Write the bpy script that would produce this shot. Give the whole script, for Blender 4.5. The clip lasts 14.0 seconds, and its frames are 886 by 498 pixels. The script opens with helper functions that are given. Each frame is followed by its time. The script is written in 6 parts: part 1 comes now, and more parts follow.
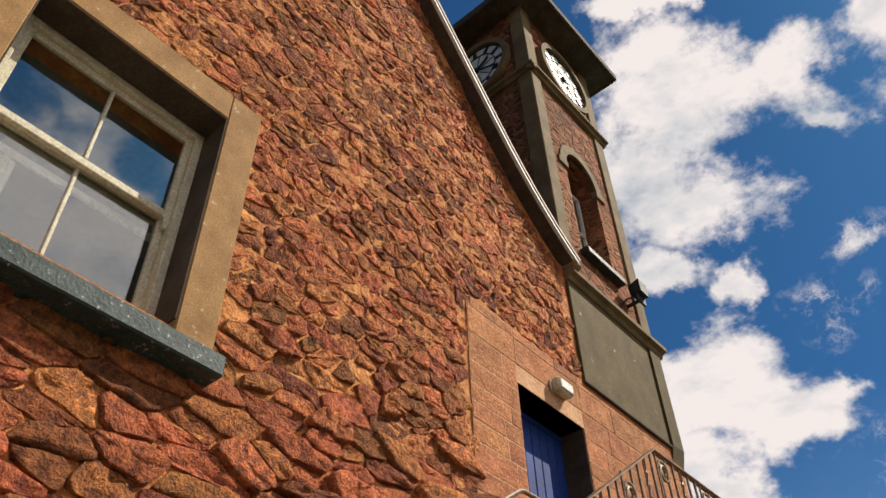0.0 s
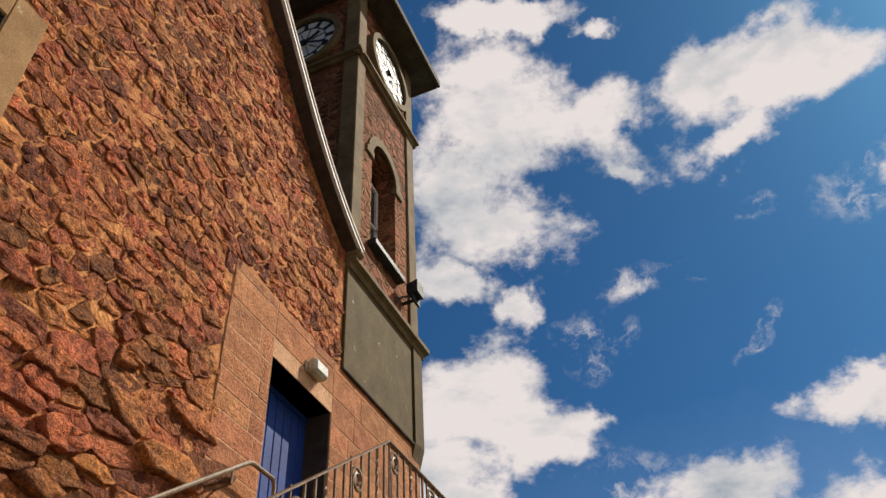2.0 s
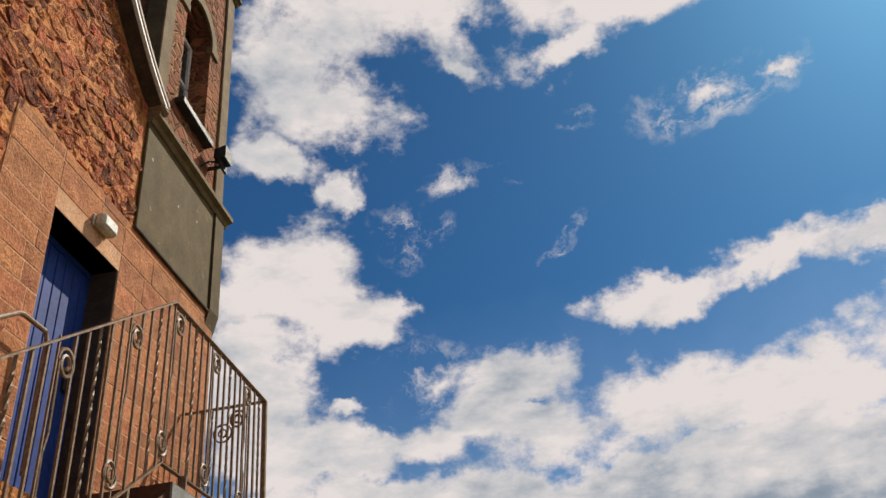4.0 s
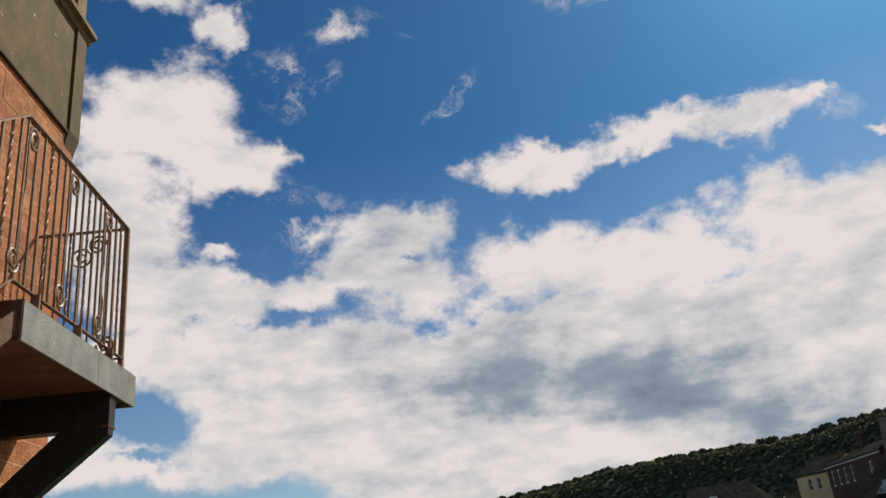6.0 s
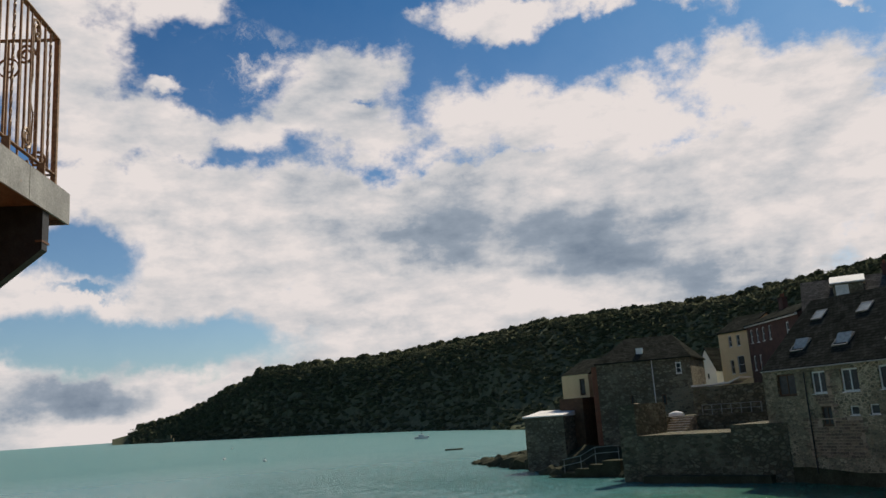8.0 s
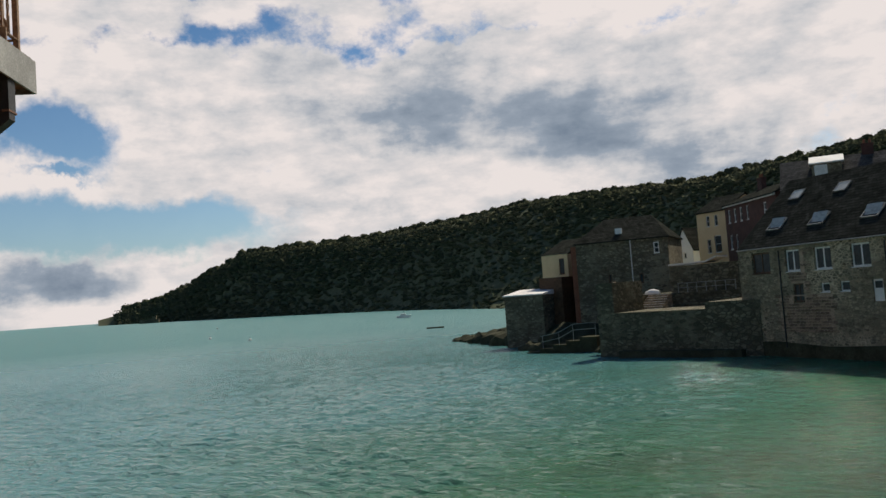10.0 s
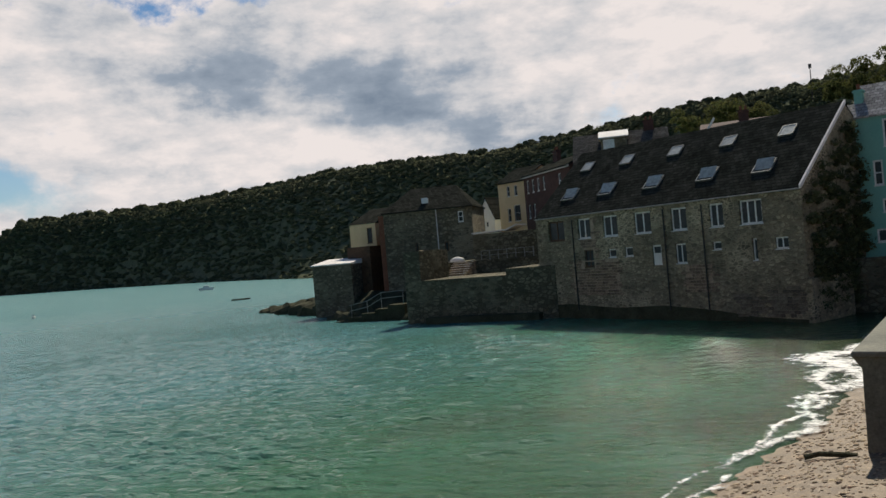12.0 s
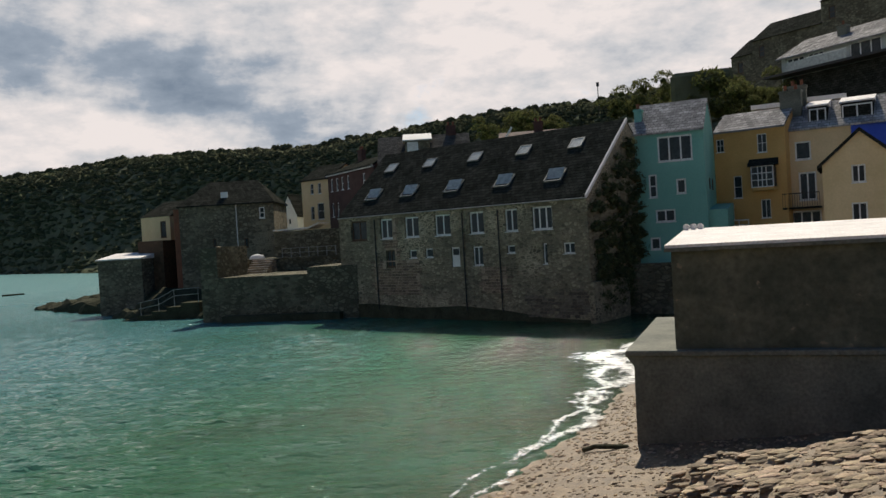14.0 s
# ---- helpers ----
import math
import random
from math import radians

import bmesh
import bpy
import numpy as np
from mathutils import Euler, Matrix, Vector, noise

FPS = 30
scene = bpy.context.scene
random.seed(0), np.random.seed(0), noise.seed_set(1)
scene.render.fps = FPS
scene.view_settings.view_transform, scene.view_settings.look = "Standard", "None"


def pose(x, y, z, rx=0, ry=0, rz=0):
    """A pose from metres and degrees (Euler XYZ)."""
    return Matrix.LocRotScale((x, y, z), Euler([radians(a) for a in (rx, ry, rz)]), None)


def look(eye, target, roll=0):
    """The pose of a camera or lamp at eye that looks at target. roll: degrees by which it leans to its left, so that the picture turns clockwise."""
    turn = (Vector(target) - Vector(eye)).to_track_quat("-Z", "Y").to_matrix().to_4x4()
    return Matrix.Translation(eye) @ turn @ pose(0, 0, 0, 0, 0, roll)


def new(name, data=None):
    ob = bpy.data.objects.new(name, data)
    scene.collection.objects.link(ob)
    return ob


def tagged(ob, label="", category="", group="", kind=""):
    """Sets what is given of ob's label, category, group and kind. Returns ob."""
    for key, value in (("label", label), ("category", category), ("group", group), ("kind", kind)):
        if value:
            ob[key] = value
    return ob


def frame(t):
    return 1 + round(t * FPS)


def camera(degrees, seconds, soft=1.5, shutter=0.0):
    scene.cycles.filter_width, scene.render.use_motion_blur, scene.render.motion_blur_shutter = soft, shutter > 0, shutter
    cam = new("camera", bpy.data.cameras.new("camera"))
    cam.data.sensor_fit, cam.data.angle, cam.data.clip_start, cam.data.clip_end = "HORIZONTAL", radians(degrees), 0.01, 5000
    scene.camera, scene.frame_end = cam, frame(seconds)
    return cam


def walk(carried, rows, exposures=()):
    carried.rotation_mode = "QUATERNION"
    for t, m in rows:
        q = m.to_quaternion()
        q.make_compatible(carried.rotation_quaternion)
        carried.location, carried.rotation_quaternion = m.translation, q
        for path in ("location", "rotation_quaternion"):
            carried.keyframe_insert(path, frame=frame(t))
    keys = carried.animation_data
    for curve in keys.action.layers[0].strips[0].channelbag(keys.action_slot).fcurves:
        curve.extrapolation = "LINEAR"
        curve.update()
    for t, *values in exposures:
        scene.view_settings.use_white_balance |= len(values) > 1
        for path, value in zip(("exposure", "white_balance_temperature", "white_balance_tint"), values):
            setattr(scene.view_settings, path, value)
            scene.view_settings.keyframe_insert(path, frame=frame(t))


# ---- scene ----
cam = camera(56.94, 14.0)
PATH = [
    (0, look((-0.249, -0.170, 1.752), (-4.810, 5.390, 8.700), -2.12)),
    (0.5, look((-0.215, -0.132, 1.736), (-4.343, 5.855, 8.599), -1.88)),
    (1, look((-0.190, -0.109, 1.721), (-3.798, 6.262, 8.533), -2.12)),
    (1.5, look((-0.154, -0.078, 1.714), (-3.219, 6.585, 8.513), -2.76)),
    (2, look((-0.128, -0.061, 1.702), (-2.706, 6.839, 8.466), -3.47)),
    (2.5, look((-0.118, 0.015, 1.715), (-2.239, 7.233, 8.303), -4.13)),
    (3, look((-0.080, 0.012, 1.684), (-1.643, 7.589, 8.019), -5.69)),
    (3.5, look((-0.049, 0.019, 1.662), (-1.188, 7.962, 7.630), -6.40)),
    (4, look((-0.009, -0.009, 1.614), (-0.832, 8.292, 7.129), -6.78)),
    (4.2, look((0.000, 0.000, 1.600), (-0.718, 8.454, 6.893), -6.39)),
    (6.3, look((0.052, 0.015, 1.482), (0.590, 9.340, 5.053), -5.70)),
    (6.5, look((0.080, -0.023, 1.467), (0.703, 9.372, 4.835), -5.13)),
    (7, look((0.083, 0.021, 1.439), (0.860, 9.599, 4.206), -4.76)),
    (7.5, look((0.089, 0.024, 1.415), (0.956, 9.695, 3.808), -4.48)),
    (7.7, look((0.085, 0.036, 1.408), (0.943, 9.743, 3.653), -4.14)),
    (9.8, look((0.046, 0.165, 1.335), (1.066, 10.082, 2.129), -3.89)),
    (10, look((0.058, 0.163, 1.333), (1.086, 10.092, 1.928), -4.16)),
    (10.5, look((0.083, 0.190, 1.319), (1.252, 10.116, 1.650), -4.65)),
    (11, look((0.018, 0.183, 1.354), (1.893, 10.004, 1.528), -4.92)),
    (11.5, look((-0.043, 0.203, 1.354), (2.582, 9.852, 1.442), -5.09)),
    (12, look((0.007, 0.215, 1.366), (3.286, 9.662, 1.396), -4.99)),
    (12.5, look((0.046, 0.265, 1.391), (3.958, 9.468, 1.354), -4.45)),
    (13, look((0.107, 0.309, 1.385), (4.530, 9.278, 1.296), -3.97)),
    (13.5, look((0.125, 0.316, 1.381), (5.114, 8.981, 1.253), -3.67)),
    (14, look((0.141, 0.307, 1.390), (5.561, 8.709, 1.228), -3.45)),
]
EXPOSURES = [(0.0, 0.14), (1.0, 0.08), (2.0, -0.04), (4.0, -0.08), (7.5, -0.08), (10.0, -0.02), (14.0, 0.04)]
walk(cam, PATH, EXPOSURES)

# ---- world, sun ----
SUN_YAW, SUN_EL = -43.0, 46.0
sun_dir = Vector((-math.sin(radians(SUN_YAW)) * math.cos(radians(SUN_EL)), math.cos(radians(SUN_YAW)) * math.cos(radians(SUN_EL)), math.sin(radians(SUN_EL))))
sun = new("sun", bpy.data.lights.new("sun", "SUN"))
sun.data.energy, sun.data.angle, sun.data.color = 5.2, radians(0.55), (1.0, 0.91, 0.76)
sun.matrix_world = look(sun_dir * 50, (0, 0, 0))

# yaw, elevation, half width, half height, tilt (degrees), weight
CLOUDS = [
    (10.4, 51.4, 6.0, 3.6, -24, 1.0), (18.3, 46.8, 3.6, 3.9, -7, 1.0), (15.0, 43.7, 5.2, 2.6, -9, 1.0), (14.2, 38.0, 1.9, 1.3, 11, 1.0),
    (18.9, 39.7, 2.6, 1.3, -6, 1.0), (-13.2, 48.3, 5.5, 2.8, -15, 1.0), (-8.9, 45.4, 2.4, 1.5, 4, 1.0), (10.5, 58.1, 5.6, 1.1, -7, 1.0),
    (-0.2, 55.7, 2.7, 0.9, -23, 0.8), (18.1, 32.0, 4.1, 2.9, -6, 1.0), (14.2, 29.1, 4.1, 2.2, -8, 1.0), (21.3, 27.9, 3.8, 2.2, -4, 1.0),
    (2.5, 46.3, 1.6, 0.9, -49, 0.6),
]
CLOUDS += [
    (-12.7, 27.6, 5.7, 1.4, -3, 1.0), (-18.3, 27.8, 3.2, 1.4, -4, 1.0), (21.0, 25.8, 3.8, 3.4, -2, 1.0), (-19.4, 39.4, 3.6, 1.0, 3, 0.5),
    (-25.1, 39.0, 2.6, 0.7, -13, 0.6), (-8.7, 50.0, 3.4, 2.5, -21, 0.9), (3.0, 49.9, 2.9, 2.9, -12, 0.9), (18.7, 31.2, 5.1, 3.6, -4, 1.0),
    (20.3, 25.2, 2.7, 3.0, 5, 1.0), (10.4, 29.7, 1.9, 1.2, -18, 0.75), (-11.1, 27.6, 5.8, 1.3, 3, 1.0), (-20.3, 28.2, 3.7, 1.4, -5, 1.0),
    (-27.5, 27.3, 4.2, 1.1, -11, 0.9), (-31.6, 27.0, 1.7, 0.9, -17, 0.8),
]
CLOUDS += [
    (8.5, 20.3, 3.5, 1.8, 0, 1.0), (13.6, 18.5, 2.8, 1.5, 1, 1.0), (0.3, 23.6, 4.2, 2.6, -3, 1.0), (-0.3, 20.0, 6.2, 2.9, -4, 1.0),
    (3.4, 21.8, 4.2, 2.4, -2, 1.0), (5.7, 17.1, 4.8, 2.2, -2, 1.0), (-8.8, 20.8, 6.5, 2.6, -7, 1.0), (-18.9, 19.0, 7.9, 2.5, -10, 1.0),
    (-26.2, 20.6, 3.6, 2.7, -3, 1.0), (-32.0, 19.2, 4.6, 3.2, -9, 1.0), (14.4, 19.6, 4.0, 2.2, 1, 1.0), (19.6, 19.8, 3.6, 2.4, 3, 1.0),
    (7.5, 24.6, 2.5, 1.4, 20, 0.65), (14.2, 23.3, 1.4, 0.8, 2, 0.55), (-34.7, 23.7, 1.7, 0.6, -17, 0.6),
]
WISPS = [
    (-7.9, 40.5, 1.8, 0.7, -8, 0.9), (8.2, 35.1, 2.8, 1.7, -12, 1.0), (4.4, 37.9, 2.2, 1.2, 5, 0.9), (-4.2, 32.6, 1.6, 0.6, 32, 1.1),
    (0.0, 38.0, 1.5, 0.8, -18, 0.8), (-19.3, 39.3, 5.0, 1.8, 0, 1.0), (9.0, 25.8, 2.8, 1.6, 13, 0.9), (8.5, 34.7, 2.9, 1.8, -7, 0.9),
    (8.1, 34.2, 2.5, 1.9, 2, 1.0), (7.9, 25.0, 3.5, 1.9, 15, 1.0), (-28.5, 26.8, 4.8, 1.8, -16, 0.9),
]
HOLES = [
    (19.4, 11.9, 2.4, 1.3, -15, 1.3), (16.2, 6.3, 7.7, 1.3, -3, 1.3), (-0.8, 21.3, 1.6, 0.5, -4, 0.5), (4.6, 19.4, 1.4, 0.5, -2, 0.5),
    (11.2, 22.1, 1.6, 0.6, -25, 0.6), (23.5, 7.3, 2.6, 0.5, -2, 0.8), (19.1, 9.7, 2.3, 0.4, 0, 0.8),
]
GREYS = [
    (-14.2, 11.8, 15.6, 3.3, -10, 0.9), (-19.8, 9.3, 10.5, 2.0, -12, 0.8), (-3.0, 12.3, 7.4, 2.1, -11, 1.0), (12.4, 13.2, 5.9, 1.6, -5, 0.6),
    (-24.8, 7.6, 7.5, 2.2, -14, 1.1), (18.0, 3.0, 9.2, 1.4, -3, 0.95), (-0.3, 6.5, 10.8, 1.5, 1, 0.5), (13.0, 13.3, 9.7, 3.4, 1, 0.6),
    (-3.3, 16.3, 16.8, 2.4, -3, 0.4),
]


def sky_world():
    world = bpy.data.worlds.new("sky")
    scene.world = world
    world.use_nodes = True
    nt = world.node_tree
    nt.nodes.clear()
    N, K = nt.nodes.new, nt.links.new

    def math_node(op, a, b=None, c=None):
        n = N("ShaderNodeMath")
        n.operation = op
        for i, v in enumerate((a, b, c)):
            if v is None:
                continue
            if isinstance(v, (int, float)):
                n.inputs[i].default_value = v
            else:
                K(v, n.inputs[i])
        return n.outputs[0]

    def vec(op, a, b):
        n = N("ShaderNodeVectorMath")
        n.operation = op
        for i, v in enumerate((a, b)):
            if isinstance(v, (tuple, list)):
                n.inputs[i].default_value = v
            elif v is not None:
                K(v, n.inputs[i])
        return n

    def noise_node(v, scale, detail, rough=0.55):
        n = N("ShaderNodeTexNoise")
        K(v, n.inputs["Vector"])
        n.inputs["Scale"].default_value, n.inputs["Detail"].default_value, n.inputs["Roughness"].default_value = scale, detail, rough
        return n

    coord = N("ShaderNodeTexCoord").outputs["Generated"]
    big = noise_node(coord, 7.0, 5, 0.6)
    warped = vec("MULTIPLY", vec("SUBTRACT", big.outputs["Color"], (0.5, 0.5, 0.5)).outputs[0], (0.07, 0.07, 0.07))
    small = noise_node(coord, 26.0, 6, 0.6)
    warped2 = vec("MULTIPLY", vec("SUBTRACT", small.outputs["Color"], (0.5, 0.5, 0.5)).outputs[0], (0.05, 0.05, 0.05))
    place = vec("ADD", vec("ADD", coord, warped.outputs[0]).outputs[0], warped2.outputs[0]).outputs[0]

    def field(blobs, v):
        total = None
        for yaw, el, rx, rz, tilt, k in blobs:
            y = Vector((-math.sin(radians(yaw)) * math.cos(radians(el)), math.cos(radians(yaw)) * math.cos(radians(el)), math.sin(radians(el))))
            right = y.cross(Vector((0, 0, 1))).normalized()
            up = right.cross(y)
            a = radians(tilt)
            x, z = right * math.cos(a) + up * math.sin(a), up * math.cos(a) - right * math.sin(a)
            m = N("ShaderNodeMapping")
            m.vector_type = "TEXTURE"
            K(v, m.inputs["Vector"])
            m.inputs["Location"].default_value = y
            m.inputs["Rotation"].default_value = Matrix((x, y, z)).transposed().to_euler()
            m.inputs["Scale"].default_value = (radians(rx) * 1.25, 1.0, radians(rz) * 1.25)
            one = math_node("SUBTRACT", k, vec("LENGTH", m.outputs[0], None).outputs["Value"])
            total = one if total is None else math_node("SMOOTH_MAX", total, one, 0.25)
        return total

    sep = N("ShaderNodeSeparateXYZ")
    K(place, sep.inputs[0])
    # the bank thickens towards the horizon
    low = N("ShaderNodeMapRange")
    low.interpolation_type = "SMOOTHSTEP"
    for i, v in enumerate((0.27, 0.36, 0.9, -0.8)):
        low.inputs[i + 1].default_value = v
    K(sep.outputs["Z"], low.inputs[0])
    # behind the camera, unseen broken cloud added and set for the ambient light
    behind = N("ShaderNodeMapRange")
    for i, v in enumerate((-0.7, 0.35, -0.22, -1.0)):
        behind.inputs[i + 1].default_value = v
    K(sep.outputs["Y"], behind.inputs[0])
    # added cloud on the right, mostly out of view, whitens the sash's reflection
    side = N("ShaderNodeMapRange")
    for i, v in enumerate((0.5, 0.72, -1.0, 0.7)):
        side.inputs[i + 1].default_value = v
    K(sep.outputs["X"], side.inputs[0])
    # the bank lies over the sea; thinned inland, unseen, for less ambient light
    inland = N("ShaderNodeMapRange")
    for i, v in enumerate((-0.35, 0.2, -0.9, 0.0)):
        inland.inputs[i + 1].default_value = v
    K(sep.outputs["Y"], inland.inputs[0])
    bank = math_node("ADD", low.outputs[0], inland.outputs[0])
    cover = math_node("MAXIMUM", math_node("MAXIMUM", math_node("MAXIMUM", field(CLOUDS, place), bank), side.outputs[0]), behind.outputs[0])
    fine = noise_node(vec("MULTIPLY", coord, (1.0, 1.0, 1.5)).outputs[0], 8.0, 12, 0.63)
    cover = math_node("ADD", cover, math_node("MULTIPLY", math_node("SUBTRACT", fine.outputs["Fac"], 0.5), 2.7))
    mask = N("ShaderNodeMapRange")
    mask.interpolation_type = "SMOOTHSTEP"
    mask.inputs[1].default_value, mask.inputs[2].default_value = -0.04, 0.5
    K(cover, mask.inputs[0])
    # soft openings in the bank
    hole = N("ShaderNodeMapRange")
    hole.interpolation_type = "SMOOTHSTEP"
    for i, v in enumerate((-0.12, 0.6, 1.0, 0.0)):
        hole.inputs[i + 1].default_value = v
    K(math_node("ADD", field(HOLES, place), math_node("MULTIPLY", math_node("SUBTRACT", fine.outputs["Fac"], 0.5), 1.6)), hole.inputs[0])
    solid = math_node("MULTIPLY", mask.outputs[0], hole.outputs[0])
    # thin loose wisps in the open blue
    thin = noise_node(vec("MULTIPLY", place, (1.0, 1.0, 1.6)).outputs[0], 13.0, 10, 0.66)
    veil = N("ShaderNodeMapRange")
    veil.interpolation_type = "SMOOTHSTEP"
    for i, v in enumerate((0.47, 0.68, 0.0, 0.85)):
        veil.inputs[i + 1].default_value = v
    K(thin.outputs["Fac"], veil.inputs[0])
    near = math_node("MINIMUM", math_node("MULTIPLY", math_node("MAXIMUM", field(WISPS, place), 0.0), 2.2), 1.0)
    whole = math_node("MAXIMUM", solid, math_node("MULTIPLY", veil.outputs[0], near))
    # shading of the clouds
    stretched = vec("MULTIPLY", coord, (1.0, 1.0, 2.3)).outputs[0]
    soft = noise_node(stretched, 5.0, 7, 0.55)
    lowgrey = N("ShaderNodeMapRange")
    for i, v in enumerate((0.04, 0.45, 0.36, 0.1)):
        lowgrey.inputs[i + 1].default_value = v
    K(sep.outputs["Z"], lowgrey.inputs[0])
    grey = math_node("MULTIPLY", math_node("MAXIMUM", field(GREYS, place), 0.0), math_node("MULTIPLY_ADD", soft.outputs["Fac"], 2.4, -0.25))
    grey = math_node("ADD", grey, lowgrey.outputs[0])
    grey = math_node("ADD", grey, math_node("MULTIPLY", math_node("SUBTRACT", soft.outputs["Fac"], 0.5), 2.3))
    streak = noise_node(stretched, 15.0, 7, 0.6)
    grey = math_node("ADD", grey, math_node("MULTIPLY", math_node("SUBTRACT", streak.outputs["Fac"], 0.5), 1.5))
    grey = math_node("ADD", grey, math_node("MULTIPLY", math_node("SUBTRACT", fine.outputs["Fac"], 0.55), 0.7))
    grey = math_node("MULTIPLY", grey, 0.62)
    ramp = N("ShaderNodeValToRGB")
    K(grey, ramp.inputs[0])
    els = ramp.color_ramp.elements
    els[0].position, els[0].color = 0.04, (8.3, 7.6, 7.35, 1)
    els[1].position, els[1].color = 1.0, (1.9, 2.4, 3.1, 1)
    mid = els.new(0.3)
    mid.color = (6.0, 5.95, 6.1, 1)
    shade = els.new(0.58)
    shade.color = (3.1, 3.6, 4.3, 1)
    sky = N("ShaderNodeTexSky")
    sky.sky_type, sky.sun_disc = "NISHITA", False
    sky.sun_elevation, sky.sun_rotation = radians(SUN_EL), radians(-SUN_YAW)
    sky.air_density, sky.dust_density, sky.ozone_density = 1.0, 1.0, 2.5
    haze = N("ShaderNodeMapRange")
    haze.inputs[1].default_value, haze.inputs[2].default_value = 0.05, 0.5
    K(sep.outputs["Z"], haze.inputs[0])
    tint = N("ShaderNodeMix")
    tint.data_type = "RGBA"
    K(haze.outputs[0], tint.inputs["Factor"])
    tint.inputs[6].default_value, tint.inputs[7].default_value = (0.8, 0.9, 0.93, 1), (*SKY_TINT, 1)
    deep = vec("MULTIPLY", sky.outputs[0], tint.outputs[2]).outputs[0]
    mix = N("ShaderNodeMix")
    mix.data_type = "RGBA"
    K(whole, mix.inputs["Factor"])
    K(deep, mix.inputs[6])
    K(ramp.outputs[0], mix.inputs[7])
    back = N("ShaderNodeBackground")
    back.inputs["Strength"].default_value = 0.1
    K(mix.outputs[2], back.inputs["Color"])
    K(back.outputs[0], N("ShaderNodeOutputWorld").inputs["Surface"])


SKY_TINT = (0.165, 0.425, 0.64)
sky_world()


# ---- materials ----
def mat(name, c1, c2, scale=3.0, rough=0.85, bump=0.4, fine=40.0, metal=0.0, rnd=0.0, island=0.0, stretch=(1, 1, 1), c3=None, depth=0.02, spots=0.0, spot=(0.5, 0.5, 0.45), spec=0.3, grain=1.0):
    """Two tones over a coarse noise, a fine grain, a bump from both; each piece may differ in tone."""
    m = bpy.data.materials.new(name)
    m.use_nodes = True
    nt = m.node_tree
    N, K = nt.nodes.new, nt.links.new
    b = nt.nodes["Principled BSDF"]
    tc = N("ShaderNodeTexCoord")
    mp = N("ShaderNodeMapping")
    mp.inputs["Scale"].default_value = stretch
    K(tc.outputs["Object"], mp.inputs[0])
    n1, n2 = N("ShaderNodeTexNoise"), N("ShaderNodeTexNoise")
    for n, s, d in ((n1, scale, 6), (n2, fine, 5)):
        K(mp.outputs[0], n.inputs["Vector"])
        n.inputs["Scale"].default_value, n.inputs["Detail"].default_value, n.inputs["Roughness"].default_value = s, d, 0.62
    r = N("ShaderNodeValToRGB")
    e = r.color_ramp.elements
    e[0].position, e[0].color, e[1].position, e[1].color = 0.32, (*c1, 1), 0.68, (*c2, 1)
    if c3:
        x = e.new(0.8)
        x.color = (*c3, 1)
    K(n1.outputs["Fac"], r.inputs[0])
    g = N("ShaderNodeMapRange")
    g.inputs[1].default_value, g.inputs[2].default_value, g.inputs[3].default_value, g.inputs[4].default_value = 0.25, 0.75, 1 - 0.4 * grain, 1 + 0.35 * grain
    K(n2.outputs["Fac"], g.inputs[0])
    hv = N("ShaderNodeHueSaturation")
    K(r.outputs[0], hv.inputs["Color"])
    if rnd or island:
        src = N("ShaderNodeObjectInfo").outputs["Random"] if rnd else N("ShaderNodeNewGeometry").outputs["Random Per Island"]
        a = rnd or island
        v = N("ShaderNodeMapRange")
        v.inputs[3].default_value, v.inputs[4].default_value = 1 - a, 1 + a
        K(src, v.inputs[0])
        mul = N("ShaderNodeMath")
        mul.operation = "MULTIPLY"
        K(v.outputs[0], mul.inputs[0])
        K(g.outputs[0], mul.inputs[1])
        K(mul.outputs[0], hv.inputs["Value"])
        h = N("ShaderNodeMath")
        h.operation = "MULTIPLY_ADD"
        frac = N("ShaderNodeMath")
        frac.operation = "FRACT"
        m7 = N("ShaderNodeMath")
        m7.operation = "MULTIPLY"
        m7.inputs[1].default_value = 7.31
        K(src, m7.inputs[0])
        K(m7.outputs[0], frac.inputs[0])
        K(frac.outputs[0], h.inputs[0])
        h.inputs[1].default_value, h.inputs[2].default_value = 0.05 * a, 0.5 - 0.025 * a
        K(h.outputs[0], hv.inputs["Hue"])
    else:
        K(g.outputs[0], hv.inputs["Value"])
    col = hv.outputs[0]
    if spots:
        n3 = N("ShaderNodeTexNoise")
        K(tc.outputs["Object"], n3.inputs["Vector"])
        n3.inputs["Scale"].default_value, n3.inputs["Detail"].default_value = scale * 4, 8
        th = N("ShaderNodeMapRange")
        th.inputs[1].default_value, th.inputs[2].default_value = 0.72 - spots * 0.2, 0.76 - spots * 0.2
        K(n3.outputs["Fac"], th.inputs[0])
        mx = N("ShaderNodeMix")
        mx.data_type = "RGBA"
        K(th.outputs[0], mx.inputs["Factor"])
        K(col, mx.inputs[6])
        mx.inputs[7].default_value = (*spot, 1)
        col = mx.outputs[2]
    K(col, b.inputs["Base Color"])
    b.inputs["Roughness"].default_value, b.inputs["Metallic"].default_value = rough, metal
    b.inputs["Specular IOR Level"].default_value = spec
